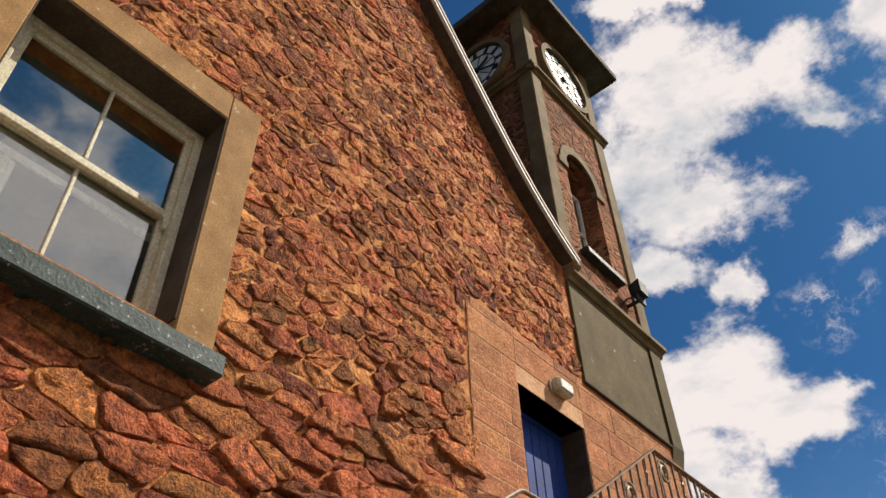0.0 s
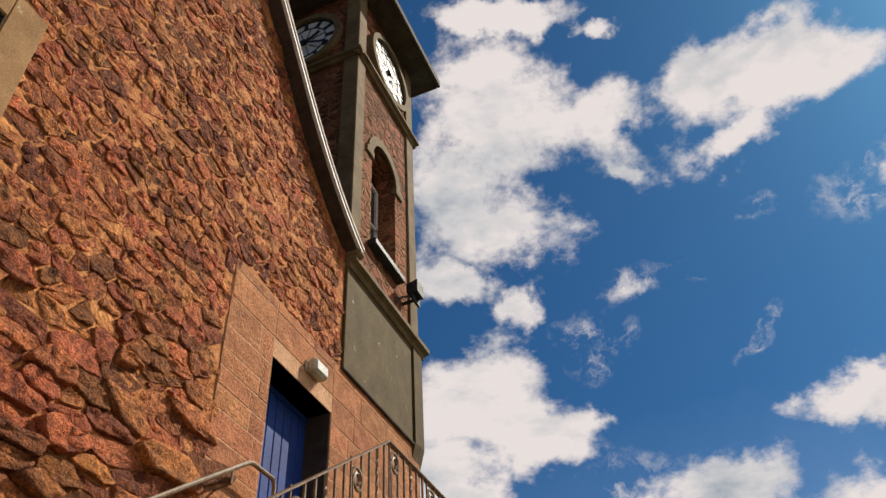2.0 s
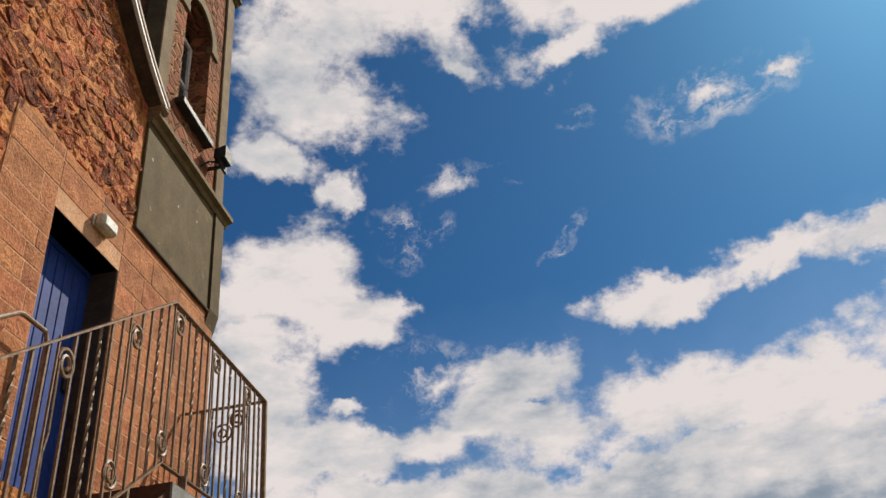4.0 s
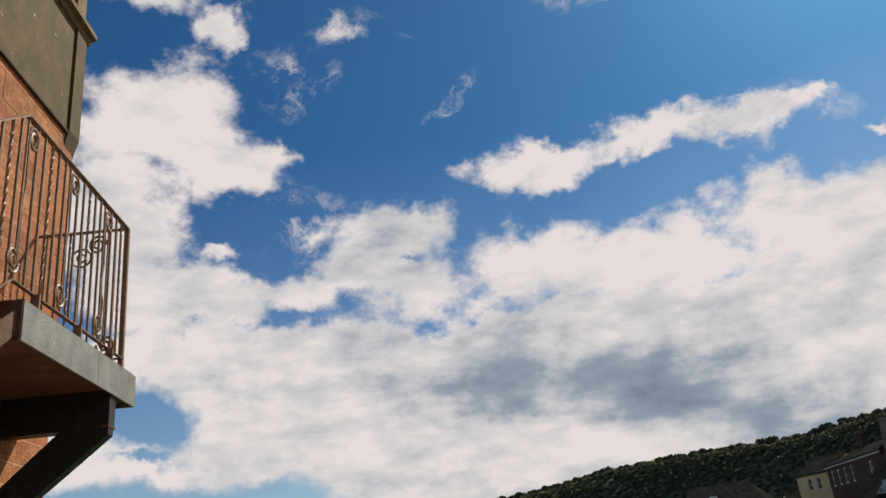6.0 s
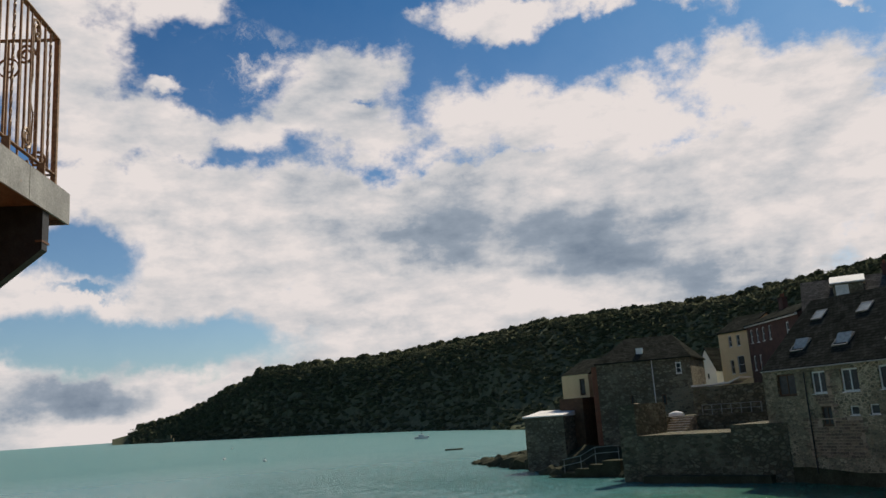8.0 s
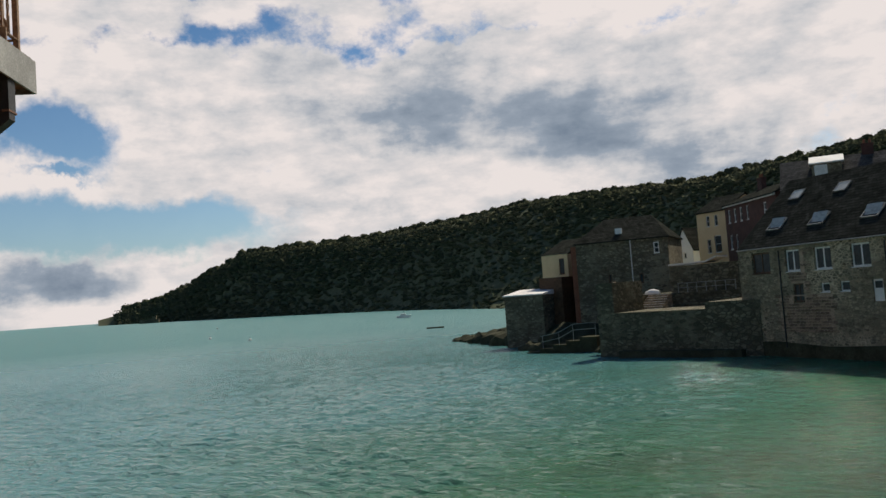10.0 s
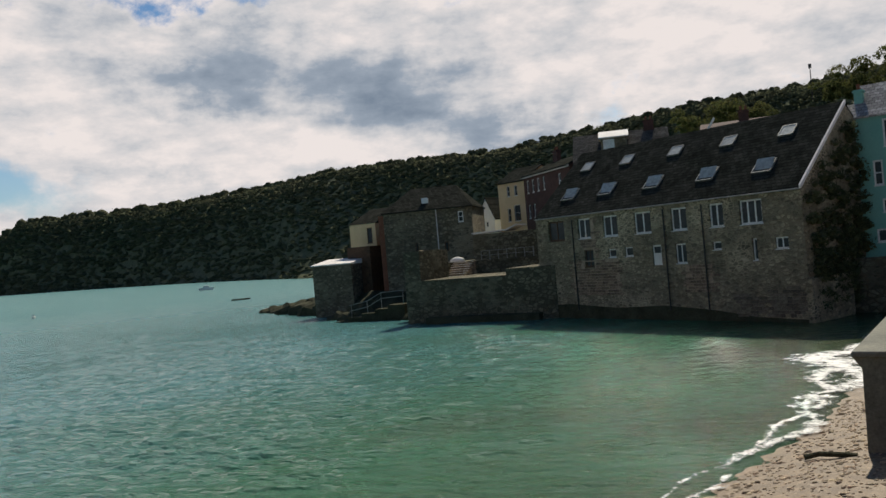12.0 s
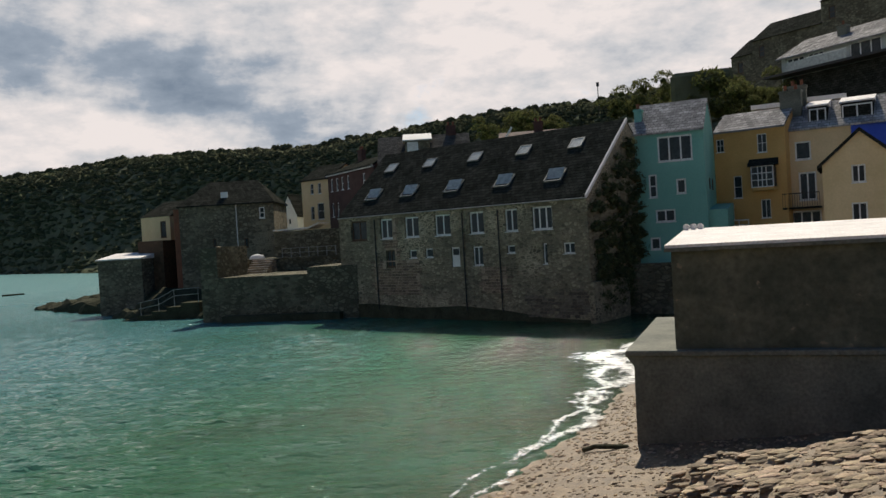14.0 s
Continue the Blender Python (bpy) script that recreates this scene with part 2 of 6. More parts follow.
    if bump:
        s = N("ShaderNodeMath")
        s.operation = "MULTIPLY_ADD"
        K(n2.outputs["Fac"], s.inputs[0])
        s.inputs[1].default_value = 0.45
        K(n1.outputs["Fac"], s.inputs[2])
        bp = N("ShaderNodeBump")
        bp.inputs["Strength"].default_value, bp.inputs["Distance"].default_value = bump, depth
        K(s.outputs[0], bp.inputs["Height"])
        K(bp.outputs[0], b.inputs["Normal"])
    return m


def rubble_far(name, c1, c2, mortar, cell=2.6, squash=1.8):
    """Rubble masonry seen from far: stones by Voronoi cells, sunk joints."""
    m = mat(name, c1, c2, scale=0.6, fine=9.0, bump=0, spec=0.08)
    nt = m.node_tree
    N, K = nt.nodes.new, nt.links.new
    b = nt.nodes["Principled BSDF"]
    old = b.inputs["Base Color"].links[0].from_socket
    tc = N("ShaderNodeTexCoord")
    mp = N("ShaderNodeMapping")
    mp.inputs["Scale"].default_value = (1, 1, squash)
    K(tc.outputs["Object"], mp.inputs[0])
    ve, vc = N("ShaderNodeTexVoronoi"), N("ShaderNodeTexVoronoi")
    ve.feature = "DISTANCE_TO_EDGE"
    for v in (ve, vc):
        v.inputs["Scale"].default_value = cell
        K(mp.outputs[0], v.inputs["Vector"])
    ed = N("ShaderNodeMapRange")
    ed.inputs[1].default_value, ed.inputs[2].default_value = 0.03, 0.13
    K(ve.outputs["Distance"], ed.inputs[0])
    sp = N("ShaderNodeSeparateColor")
    K(vc.outputs["Color"], sp.inputs[0])
    val = N("ShaderNodeMapRange")
    val.inputs[3].default_value, val.inputs[4].default_value = 0.6, 1.5
    K(sp.outputs[0], val.inputs[0])
    hs = N("ShaderNodeHueSaturation")
    K(old, hs.inputs["Color"])
    K(val.outputs[0], hs.inputs["Value"])
    # patches where the pale pointing is fresh
    pn = N("ShaderNodeTexNoise")
    pn.inputs["Scale"].default_value, pn.inputs["Detail"].default_value = 0.22, 4
    K(tc.outputs["Object"], pn.inputs["Vector"])
    pr = N("ShaderNodeMapRange")
    pr.inputs[1].default_value, pr.inputs[2].default_value = 0.5, 0.62
    K(pn.outputs["Fac"], pr.inputs[0])
    mo = N("ShaderNodeMix")
    mo.data_type = "RGBA"
    K(pr.outputs[0], mo.inputs["Factor"])
    mo.inputs[6].default_value = (*[c * 0.4 for c in mortar], 1)
    mo.inputs[7].default_value = (*mortar, 1)
    mx = N("ShaderNodeMix")
    mx.data_type = "RGBA"
    K(ed.outputs[0], mx.inputs["Factor"])
    K(mo.outputs[2], mx.inputs[6])
    K(hs.outputs[0], mx.inputs[7])
    K(mx.outputs[2], b.inputs["Base Color"])
    bp = N("ShaderNodeBump")
    bp.inputs["Strength"].default_value, bp.inputs["Distance"].default_value = 0.8, 0.06
    K(ed.outputs[0], bp.inputs["Height"])
    K(bp.outputs[0], b.inputs["Normal"])
    return m


def slate_far(name, c1, c2, course=0.28, wide=0.32):
    """Slate roof in the roof's own plane: courses with offset joints."""
    m = mat(name, c1, c2, scale=0.8, fine=12.0, bump=0, rough=0.95, spec=0.0)
    nt = m.node_tree
    N, K = nt.nodes.new, nt.links.new
    b = nt.nodes["Principled BSDF"]
    old = b.inputs["Base Color"].links[0].from_socket
    tc = N("ShaderNodeTexCoord")
    br = N("ShaderNodeTexBrick")
    sw = N("ShaderNodeSeparateXYZ")
    cb = N("ShaderNodeCombineXYZ")
    K(tc.outputs["Object"], sw.inputs[0])
    K(sw.outputs["X"], cb.inputs["X"])
    K(sw.outputs["Z"], cb.inputs["Y"])
    K(cb.outputs[0], br.inputs["Vector"])
    br.inputs["Scale"].default_value = 1.0
    br.inputs["Brick Width"].default_value, br.inputs["Row Height"].default_value, br.inputs["Mortar Size"].default_value = wide, course * 0.66, 0.012
    br.inputs["Color1"].default_value, br.inputs["Color2"].default_value, br.inputs["Mortar"].default_value = (1.3, 1.3, 1.3, 1), (0.7, 0.7, 0.7, 1), (0.35, 0.35, 0.35, 1)
    mx = N("ShaderNodeMix")
    mx.data_type, mx.blend_type = "RGBA", "MULTIPLY"
    mx.inputs["Factor"].default_value = 1.0
    K(old, mx.inputs[6])
    K(br.outputs["Color"], mx.inputs[7])
    K(mx.outputs[2], b.inputs["Base Color"])
    bp = N("ShaderNodeBump")
    bp.inputs["Strength"].default_value, bp.inputs["Distance"].default_value = 0.5, 0.03
    K(br.outputs["Fac"], bp.inputs["Height"])
    bp.invert = True
    K(bp.outputs[0], b.inputs["Normal"])
    return m


def leafy(m, share=0.45):
    """Lets light through the leaves of a foliage material."""
    nt = m.node_tree
    b, out = nt.nodes["Principled BSDF"], nt.nodes["Material Output"]
    tr, mx = nt.nodes.new("ShaderNodeBsdfTranslucent"), nt.nodes.new("ShaderNodeMixShader")
    nt.links.new(b.inputs["Base Color"].links[0].from_socket, tr.inputs["Color"])
    mx.inputs[0].default_value = share
    nt.links.new(b.outputs[0], mx.inputs[1])
    nt.links.new(tr.outputs[0], mx.inputs[2])
    nt.links.new(mx.outputs[0], out.inputs["Surface"])
    return m


def glass(name, tint=(0.85, 0.92, 0.9), rough=0.02):
    m = bpy.data.materials.new(name)
    m.use_nodes = True
    b = m.node_tree.nodes["Principled BSDF"]
    b.inputs["Base Color"].default_value = (*tint, 1)
    b.inputs["Transmission Weight"].default_value, b.inputs["Roughness"].default_value, b.inputs["IOR"].default_value = 1.0, rough, 2.5
    return m


M_STONE = mat("red_rubble_stone", (0.16, 0.05, 0.026), (0.64, 0.205, 0.066), scale=20, fine=75, bump=0.9, rnd=0.48, c3=(0.8, 0.36, 0.14), depth=0.07, grain=1.4)
M_STONE_REST = mat("red_rubble_stone_far", (0.16, 0.05, 0.026), (0.64, 0.205, 0.066), scale=20, fine=75, bump=0.9, island=0.48, c3=(0.8, 0.36, 0.14), depth=0.07, grain=1.4)
M_MORTAR = mat("ochre_lime_mortar", (0.36, 0.12, 0.035), (0.7, 0.3, 0.09), scale=9, fine=45, bump=0.9, depth=0.04)
M_ASHLAR = mat("pink_sandstone_ashlar", (0.3, 0.105, 0.04), (0.5, 0.2, 0.08), scale=7, fine=50, bump=0.9, rnd=0.2, depth=0.03, grain=1.3)
M_POINT = mat("pale_pointing", (0.48, 0.25, 0.125), (0.62, 0.36, 0.2), scale=8, fine=50, bump=0.4)
M_SURROUND = mat("buff_sandstone_dressing", (0.24, 0.128, 0.048), (0.37, 0.21, 0.084), scale=5, fine=90, bump=0.45, spots=0.25, spot=(0.42, 0.36, 0.24), depth=0.008)
M_SILL = mat("dark_painted_sill", (0.02, 0.035, 0.035), (0.05, 0.075, 0.07), scale=9, fine=60, bump=0.4, rough=0.6, spots=0.4, spot=(0.34, 0.33, 0.28))
M_TOWER_STRIP = mat("weathered_buff_quoin", (0.12, 0.082, 0.037), (0.22, 0.155, 0.078), scale=4, fine=60, bump=0.5, spots=0.2, spot=(0.2, 0.17, 0.11))
M_RENDER = mat("olive_grey_render", (0.072, 0.049, 0.017), (0.128, 0.09, 0.035), scale=3.5, fine=70, bump=0.35, spots=0.12, spot=(0.42, 0.4, 0.33))
M_BLUE = mat("blue_door_paint", (0.006, 0.03, 0.17), (0.012, 0.05, 0.26), scale=3, fine=30, bump=0.12, rough=0.6)
M_CREAM_PAINT = mat("cream_sash_paint", (0.5, 0.45, 0.32), (0.68, 0.63, 0.48), scale=7, fine=60, bump=0.2, rough=0.55, spots=0.15, spot=(0.28, 0.22, 0.13))
M_WHITE_PAINT = mat("white_paint", (0.62, 0.6, 0.56), (0.8, 0.79, 0.75), scale=5, fine=50, bump=0.15, rough=0.55)
# dark board tone, also used to paint shade into the window and door reveals
M_VERGE_SHADE = mat("dark_verge_board_and_shade", (0.045, 0.03, 0.02), (0.09, 0.065, 0.045), scale=5, fine=50, bump=0.3)
M_IRON = mat("brown_painted_iron", (0.14, 0.09, 0.05), (0.3, 0.2, 0.115), scale=25, fine=120, bump=0.2, rough=0.45)
M_GALV = mat("galvanised_steel", (0.2, 0.2, 0.18), (0.33, 0.33, 0.3), scale=5, fine=60, bump=0.25, rough=0.5, metal=0.5, spots=0.1, spot=(0.3, 0.18, 0.1))
M_RUST = mat("rusty_steel_plate", (0.07, 0.035, 0.02), (0.16, 0.085, 0.05), scale=4, fine=50, bump=0.3, rough=0.7)
M_EDGE = mat("weathered_pale_edge", (0.52, 0.43, 0.37), (0.72, 0.64, 0.57), scale=8, fine=60, bump=0.3)
M_DARK = mat("black_iron", (0.012, 0.012, 0.012), (0.03, 0.03, 0.03), scale=10, fine=60, bump=0.2, rough=0.5)
M_SLATE = slate_far("slate_roof", (0.022, 0.024, 0.02), (0.042, 0.043, 0.037))
M_SLATE_PALE = slate_far("pale_slate_roof", (0.24, 0.23, 0.22), (0.4, 0.38, 0.36))
M_DIAL = mat("white_clock_dial", (0.72, 0.71, 0.66), (0.82, 0.81, 0.77), scale=4, fine=40, bump=0.05, rough=0.4)
M_GLASS = glass("window_glass")
M_GLASS_FAR = mat("dark_window_glass", (0.022, 0.03, 0.033), (0.045, 0.056, 0.06), scale=1, fine=5, bump=0, rough=0.2, spec=0.15)
M_ROOM = mat("pale_room_plaster", (0.13, 0.2, 0.2), (0.22, 0.3, 0.29), scale=2, fine=20, bump=0.1)
M_PLASTIC = mat("weathered_cream_plastic", (0.5, 0.44, 0.3), (0.66, 0.6, 0.44), scale=8, fine=50, bump=0.15, rough=0.5)


# ---- mesh helpers ----
def mesh_of(name, bm, material):
    me = bpy.data.meshes.new(name)
    bm.normal_update()
    bm.to_mesh(me)
    bm.free()
    me.materials.append(material)
    return me


def part(name, bm, material, parent=None, label=""):
    ob = new(name, mesh_of(name, bm, material))
    ob.parent = parent
    return tagged(ob, label)


def thing(name, label, category, at=(0, 0, 0), turn=0.0, group="", kind=""):
    ob = new(name)
    ob.matrix_world = pose(*at, 0, 0, turn)
    ob.empty_display_size = 0.2
    return tagged(ob, label, category, group, kind)


def bx(bm, x0, x1, y0, y1, z0, z1, bevel=0.0, m=None):
    vs = [bm.verts.new((x, y, z)) for x in (x0, x1) for y in (y0, y1) for z in (z0, z1)]
    for f in ((0, 1, 3, 2), (4, 6, 7, 5), (0, 4, 5, 1), (2, 3, 7, 6), (0, 2, 6, 4), (1, 5, 7, 3)):
        bm.faces.new([vs[i] for i in f])
    if m:
        for v in vs:
            v.co = m @ v.co
    if bevel:
        es = {e for v in vs for e in v.link_edges}
        bmesh.ops.bevel(bm, geom=list(es), offset=bevel, segments=1, affect="EDGES")
    return bm


def box(*a, **k):
    return bx(bmesh.new(), *a, **k)


def prism(bm, pts, axis, a, b):
    """A flat outline (two coordinates) drawn out along an axis from a to b."""
    def co(p, t):
        return {"x": (t, p[0], p[1]), "y": (p[0], t, p[1]), "z": (p[0], p[1], t)}[axis]
    lo, hi = [bm.verts.new(co(p, a)) for p in pts], [bm.verts.new(co(p, b)) for p in pts]
    bm.faces.new(lo), bm.faces.new(hi[::-1])
    for i in range(len(pts)):
        j = (i + 1) % len(pts)
        bm.faces.new((lo[i], hi[i], hi[j], lo[j]))
    bmesh.ops.recalc_face_normals(bm, faces=bm.faces)
    return bm


def tube(bm, pts, r, n=6):
    """A round bar along points."""
    pts = [Vector(p) for p in pts]
    rings = []
    for i, p in enumerate(pts):
        d = (pts[min(i + 1, len(pts) - 1)] - pts[max(i - 1, 0)]).normalized()
        s = d.orthogonal().normalized() if not rings else (side - d * side.dot(d)).normalized()
        side = s
        t = d.cross(s)
        rings.append([bm.verts.new(p + (s * math.cos(a) + t * math.sin(a)) * r) for a in (2 * math.pi * k / n for k in range(n))])
    for a, b in zip(rings, rings[1:]):
        for k in range(n):
            bm.faces.new((a[k], a[(k + 1) % n], b[(k + 1) % n], b[k]))
    bm.faces.new(rings[0][::-1]), bm.faces.new(rings[-1])
    return bm


def disc(bm, c, r0, r1, x0, x1, n=48, axis="x"):
    """A ring (or disc for r0 = 0) about the x or y axis with thickness."""
    def co(r, a, t):
        u, w = r * math.cos(a), r * math.sin(a)
        return (t, c[0] + u, c[1] + w) if axis == "x" else (c[0] + u, t, c[1] + w)
    for k in range(n):
        a, b = 2 * math.pi * k / n, 2 * math.pi * (k + 1) / n
        q = [bm.verts.new(co(r, g, t)) for t in (x0, x1) for r, g in ((r0, a), (r1, a), (r1, b), (r0, b))]
        for f in ((0, 1, 2, 3), (4, 7, 6, 5), (1, 5, 6, 2), (0, 3, 7, 4)):
            bm.faces.new([q[i] for i in f])
    bmesh.ops.remove_doubles(bm, verts=bm.verts, dist=1e-4)
    bmesh.ops.recalc_face_normals(bm, faces=bm.faces)
    return bm


# ---- the near building: gable wall, tower, window, door ----
WX = -3.2
T0, T1 = 5.38, 7.05          # the tower's near and far side
WIN = (0.145, 1.355, 4.25, 5.86)  # opening of the sash window
DOOR = (4.26, 5.19, 3.40, 5.40)
ASH = (3.67, 5.31, 5.93)     # dressed stone round the door: from, to, top


def rake(y):
    u = 5.37 - y
    return 7.34 + (0.6 * u + 0.29 * u * u if u < 1.2 else 1.14 + 1.3 * (u - 1.2))


def holes_wall(bm, x0, x1, ys, zs, holes, top=None):
    """A wall across x from y cells and z cells, left open at the holes."""
    for a, b in zip(ys, ys[1:]):
        for c, d in zip(zs, zs[1:]):
            if any(h[0] - 1e-6 <= a and b <= h[1] + 1e-6 and h[2] - 1e-6 <= c and d <= h[3] + 1e-6 for h in holes):
                continue
            bx(bm, x0, x1, a, b, c, d)


bm = bmesh.new()
ys = sorted({-4.0, WIN[0], WIN[1], DOOR[0], DOOR[1], T1})
holes_wall(bm, WX - 0.45, WX - 0.001, ys, sorted({-5.0, WIN[2], WIN[3], DOOR[2], DOOR[3], 7.3}), [WIN, DOOR])
wall = part("wall_gable", bm, M_MORTAR)
tagged(wall, "red sandstone rubble gable wall with ochre mortar", "wall", kind="structure")
bm = bmesh.new()
steps = [0.0 + 5.35 * i / 24 for i in range(25)]
prism(bm, [(-4.0, 7.3), (T0, 7.3)] + [(y, rake(y) - 0.02) for y in reversed(steps)] + [(-4.0, 12.5)], "x", WX - 0.45, WX - 0.001)
part("gable_top", bm, M_MORTAR, wall)
for nm, args in (("wall_side", (WX - 9, WX, T1 - 0.4, T1, -5, 5.9)), ("wall_rear", (WX - 9.4, WX - 9, -4, T1, -5, 9)), ("wall_near", (WX - 9, WX - 0.45, -4.3, -4, -5, 9))):
    tagged(part(nm, box(*args), M_MORTAR), "plain red stone wall of the same building", "wall", kind="structure")
bm = bmesh.new()
prism(bm, [(y, rake(y) + 0.1) for y in [0.0] + [5.3 * i / 12 for i in range(1, 13)]] + [(5.3, 7.3), (0, 13.5)], "x", WX - 9.4, WX - 0.1)
tagged(part("roof_main", bm, M_SLATE), "dark slate roof behind the gable", "roof", kind="structure")

# verge along the slope: dark board below, white edge, slate above
verge = thing("verge", "white-edged timber verge along the gable slope", "roof edge", kind="structure")
edge = [(y, rake(y)) for y in [1.6 + 3.77 * i / 22 for i in range(23)]]


def sweep(rows, x0, x1, lo, hi):
    b = bmesh.new()
    prev = None
    for i, (y, z) in enumerate(rows):
        p, q = rows[max(i - 1, 0)], rows[min(i + 1, len(rows) - 1)]
        t = Vector((q[0] - p[0], q[1] - p[1])).normalized()
        n = Vector((-t.y, t.x))
        n = n if n.y > 0 else -n
        ring = [b.verts.new((x, y + n.x * o, z + n.y * o)) for x, o in ((x0, lo), (x1, lo), (x1, hi), (x0, hi))]
        if prev:
            for k in range(4):
                b.faces.new((prev[k], prev[(k + 1) % 4], ring[(k + 1) % 4], ring[k]))
        else:
            b.faces.new(ring)
        prev = ring
    b.faces.new(prev[::-1])
    bmesh.ops.recalc_face_normals(b, faces=b.faces)
    return b


part("soffit_board", sweep(edge, WX - 0.02, WX + 0.14, -0.05, 0.03), M_VERGE_SHADE, verge)
part("edge_board", sweep(edge, WX + 0.14, WX + 0.175, -0.03, 0.0), M_WHITE_PAINT, verge)
part("upper_edge", sweep(edge, WX + 0.14, WX + 0.185, 0.012, 0.045), M_EDGE, verge)
part("slate_edge", sweep(edge, WX - 0.3, WX + 0.17, 0.06, 0.085), M_SLATE, verge)
bm = bmesh.new()
bx(bm, WX - 0.1, WX + 0.17, 5.3, 5.44, 7.27, 7.46, 0.03)
part("kneeler", bm, M_TOWER_STRIP, verge, "weathered stone at the foot of the verge")

# stones of the wall: cells of a jittered, flattened lattice
R = random.Random(7)


def cells(y0, y1, z0, z1, sy, sz, gaps=0.24):
    """Irregular convex cells that fill the field, as lists of (y, z); gaps: share of seeds left out, so that others grow."""
    ny, nz = int((y1 - y0) / sy) + 3, int((z1 - z0) / sz) + 3
    pts = {}
    for j in range(nz):
        k = R.uniform(-0.5, 0.5)
        for i in range(ny):
            if R.random() < gaps:
                continue
            pts[i, j] = (y0 + (i - 1 + 0.5 + k + R.uniform(-0.46, 0.46)) * sy, z0 + (j - 1 + 0.5 + R.uniform(-0.4, 0.4)) * sz)
    q = sy / sz
    for (i, j), p in pts.items():
        poly = [(p[0] + a * sy * 1.5, p[1] + b * sz * 1.5) for a, b in ((-1, -1), (1, -1), (1, 1), (-1, 1))]
        for di in range(-4, 5):
            for dj in range(-3, 4):
                o = pts.get((i + di, j + dj))
                if o is None or (di == 0 and dj == 0):
                    continue
                nx, nzv = (o[0] - p[0]), (o[1] - p[1]) * q * q
                mid = nx * (o[0] + p[0]) / 2 + nzv * (o[1] + p[1]) / 2
                out = []
                for a, b in zip(poly, poly[1:] + poly[:1]):
                    fa, fb = nx * a[0] + nzv * a[1] - mid, nx * b[0] + nzv * b[1] - mid
                    if fa <= 0:
                        out.append(a)
                    if fa * fb < 0:
                        t = fa / (fa - fb)
                        out.append((a[0] + (b[0] - a[0]) * t, a[1] + (b[1] - a[1]) * t))
                poly = out
                if len(poly) < 3:
                    break
            if len(poly) < 3:
                break
        if len(poly) >= 3:
            yield p, poly


def stone_rings(p, poly, joint, proud):
    """Rough stone: base ring, shoulder ring, two face rings and centre, its outline and face uneven."""
    c = (sum(a[0] for a in poly) / len(poly), sum(a[1] for a in poly) / len(poly))
    ring = []
    n = len(poly)
    for i in range(n):
        a, b, d = poly[i - 1], poly[i], poly[(i + 1) % n]
        cut = R.uniform(0.1, 0.24)
        ring.append((b[0] * (1 - cut) + a[0] * cut, b[1] * (1 - cut) + a[1] * cut))
        ring.append((b[0] * (1 - cut) + d[0] * cut, b[1] * (1 - cut) + d[1] * cut))
        if math.hypot(d[0] - b[0], d[1] - b[1]) > 0.1:
            ring.append(((b[0] + d[0]) / 2, (b[1] + d[1]) / 2))
    ring = [(a[0] + R.uniform(-0.009, 0.009), a[1] + R.uniform(-0.006, 0.006)) for a in ring]

    def shrink(s):
        out = []
        for a in ring:
            v = Vector((a[0] - c[0], a[1] - c[1]))
            l = v.length or 1e-3
            out.append((c[0] + v.x / l * max(l - s, 0.004), c[1] + v.y / l * max(l - s, 0.004)))
        return out
    tilt = (R.uniform(-0.04, 0.04), R.uniform(-0.08, 0.08))

    def lift(a, h, rough=0.004):
        d = (a[0] - c[0]) * tilt[0] + (a[1] - c[1]) * tilt[1]
        return max(h + d + 0.026 * noise.noise(Vector((a[0] * 15, a[1] * 21, c[0]))) + R.uniform(-rough, rough), -0.012)
    r0 = [(WX - 0.03, *a) for a in shrink(joint)]
    r1 = [(WX + lift(a, proud * 0.9), *a) for a in shrink(joint + R.uniform(0.0, 0.004))]
    r2 = [(WX + lift(a, proud), *a) for a in shrink(joint + 0.007)]
    r3 = [(WX + lift((c[0] + (a[0] - c[0]) * 0.5, c[1] + (a[1] - c[1]) * 0.5), proud, 0.010), c[0] + (a[0] - c[0]) * 0.5, c[1] + (a[1] - c[1]) * 0.5) for a in ring]
    mid = (WX + lift(c, proud, 0.006), *c)
    verts = r0 + r1 + r2 + r3 + [mid]
    m = len(ring)
    faces = []
    for k in range(3):
        for i in range(m):
            j = (i + 1) % m
            faces.append((k * m + i, k * m + j, (k + 1) * m + j, (k + 1) * m + i))
    faces += [(3 * m + i, 3 * m + (i + 1) % m, 4 * m) for i in range(m)]
    return verts, faces


def keep_stone(p, poly):
    y, z = p
    if WIN[0] - 0.2 < y < WIN[1] + 0.18 and WIN[2] - 0.13 < z < WIN[3] + 0.2:
        return False
    if y > ASH[0] + 0.02 and z < ASH[2] + 0.03 or y > 5.3:
        return False
    return z < rake(y) - 0.1


stones, spare = [], ([], [])
for y0, y1, z0, z1, sy, sz in ((-0.5, 5.4, 4.45, 10.6, 0.165, 0.1), (-0.5, 3.75, 2.55, 4.45, 0.27, 0.12)):
    for p, poly in cells(y0, y1, z0, z1, sy, sz):
        if not keep_stone(p, poly) or not (z0 <= p[1] < z1):
            continue
        low = max(0.0, min(1.0, (5.2 - p[1]) / 1.6))
        joint = R.uniform(0.0, 0.012)
        proud = 0.006 + R.random() ** 2 * (0.012 + 0.075 * low) + 0.006 * low
        if WIN[0] - 0.4 < p[0] < WIN[1] + 0.4 and WIN[2] - 0.2 < p[1] < WIN[3] + 0.4:
            proud = min(proud, 0.01)
        stones.append((p, poly, joint, proud))
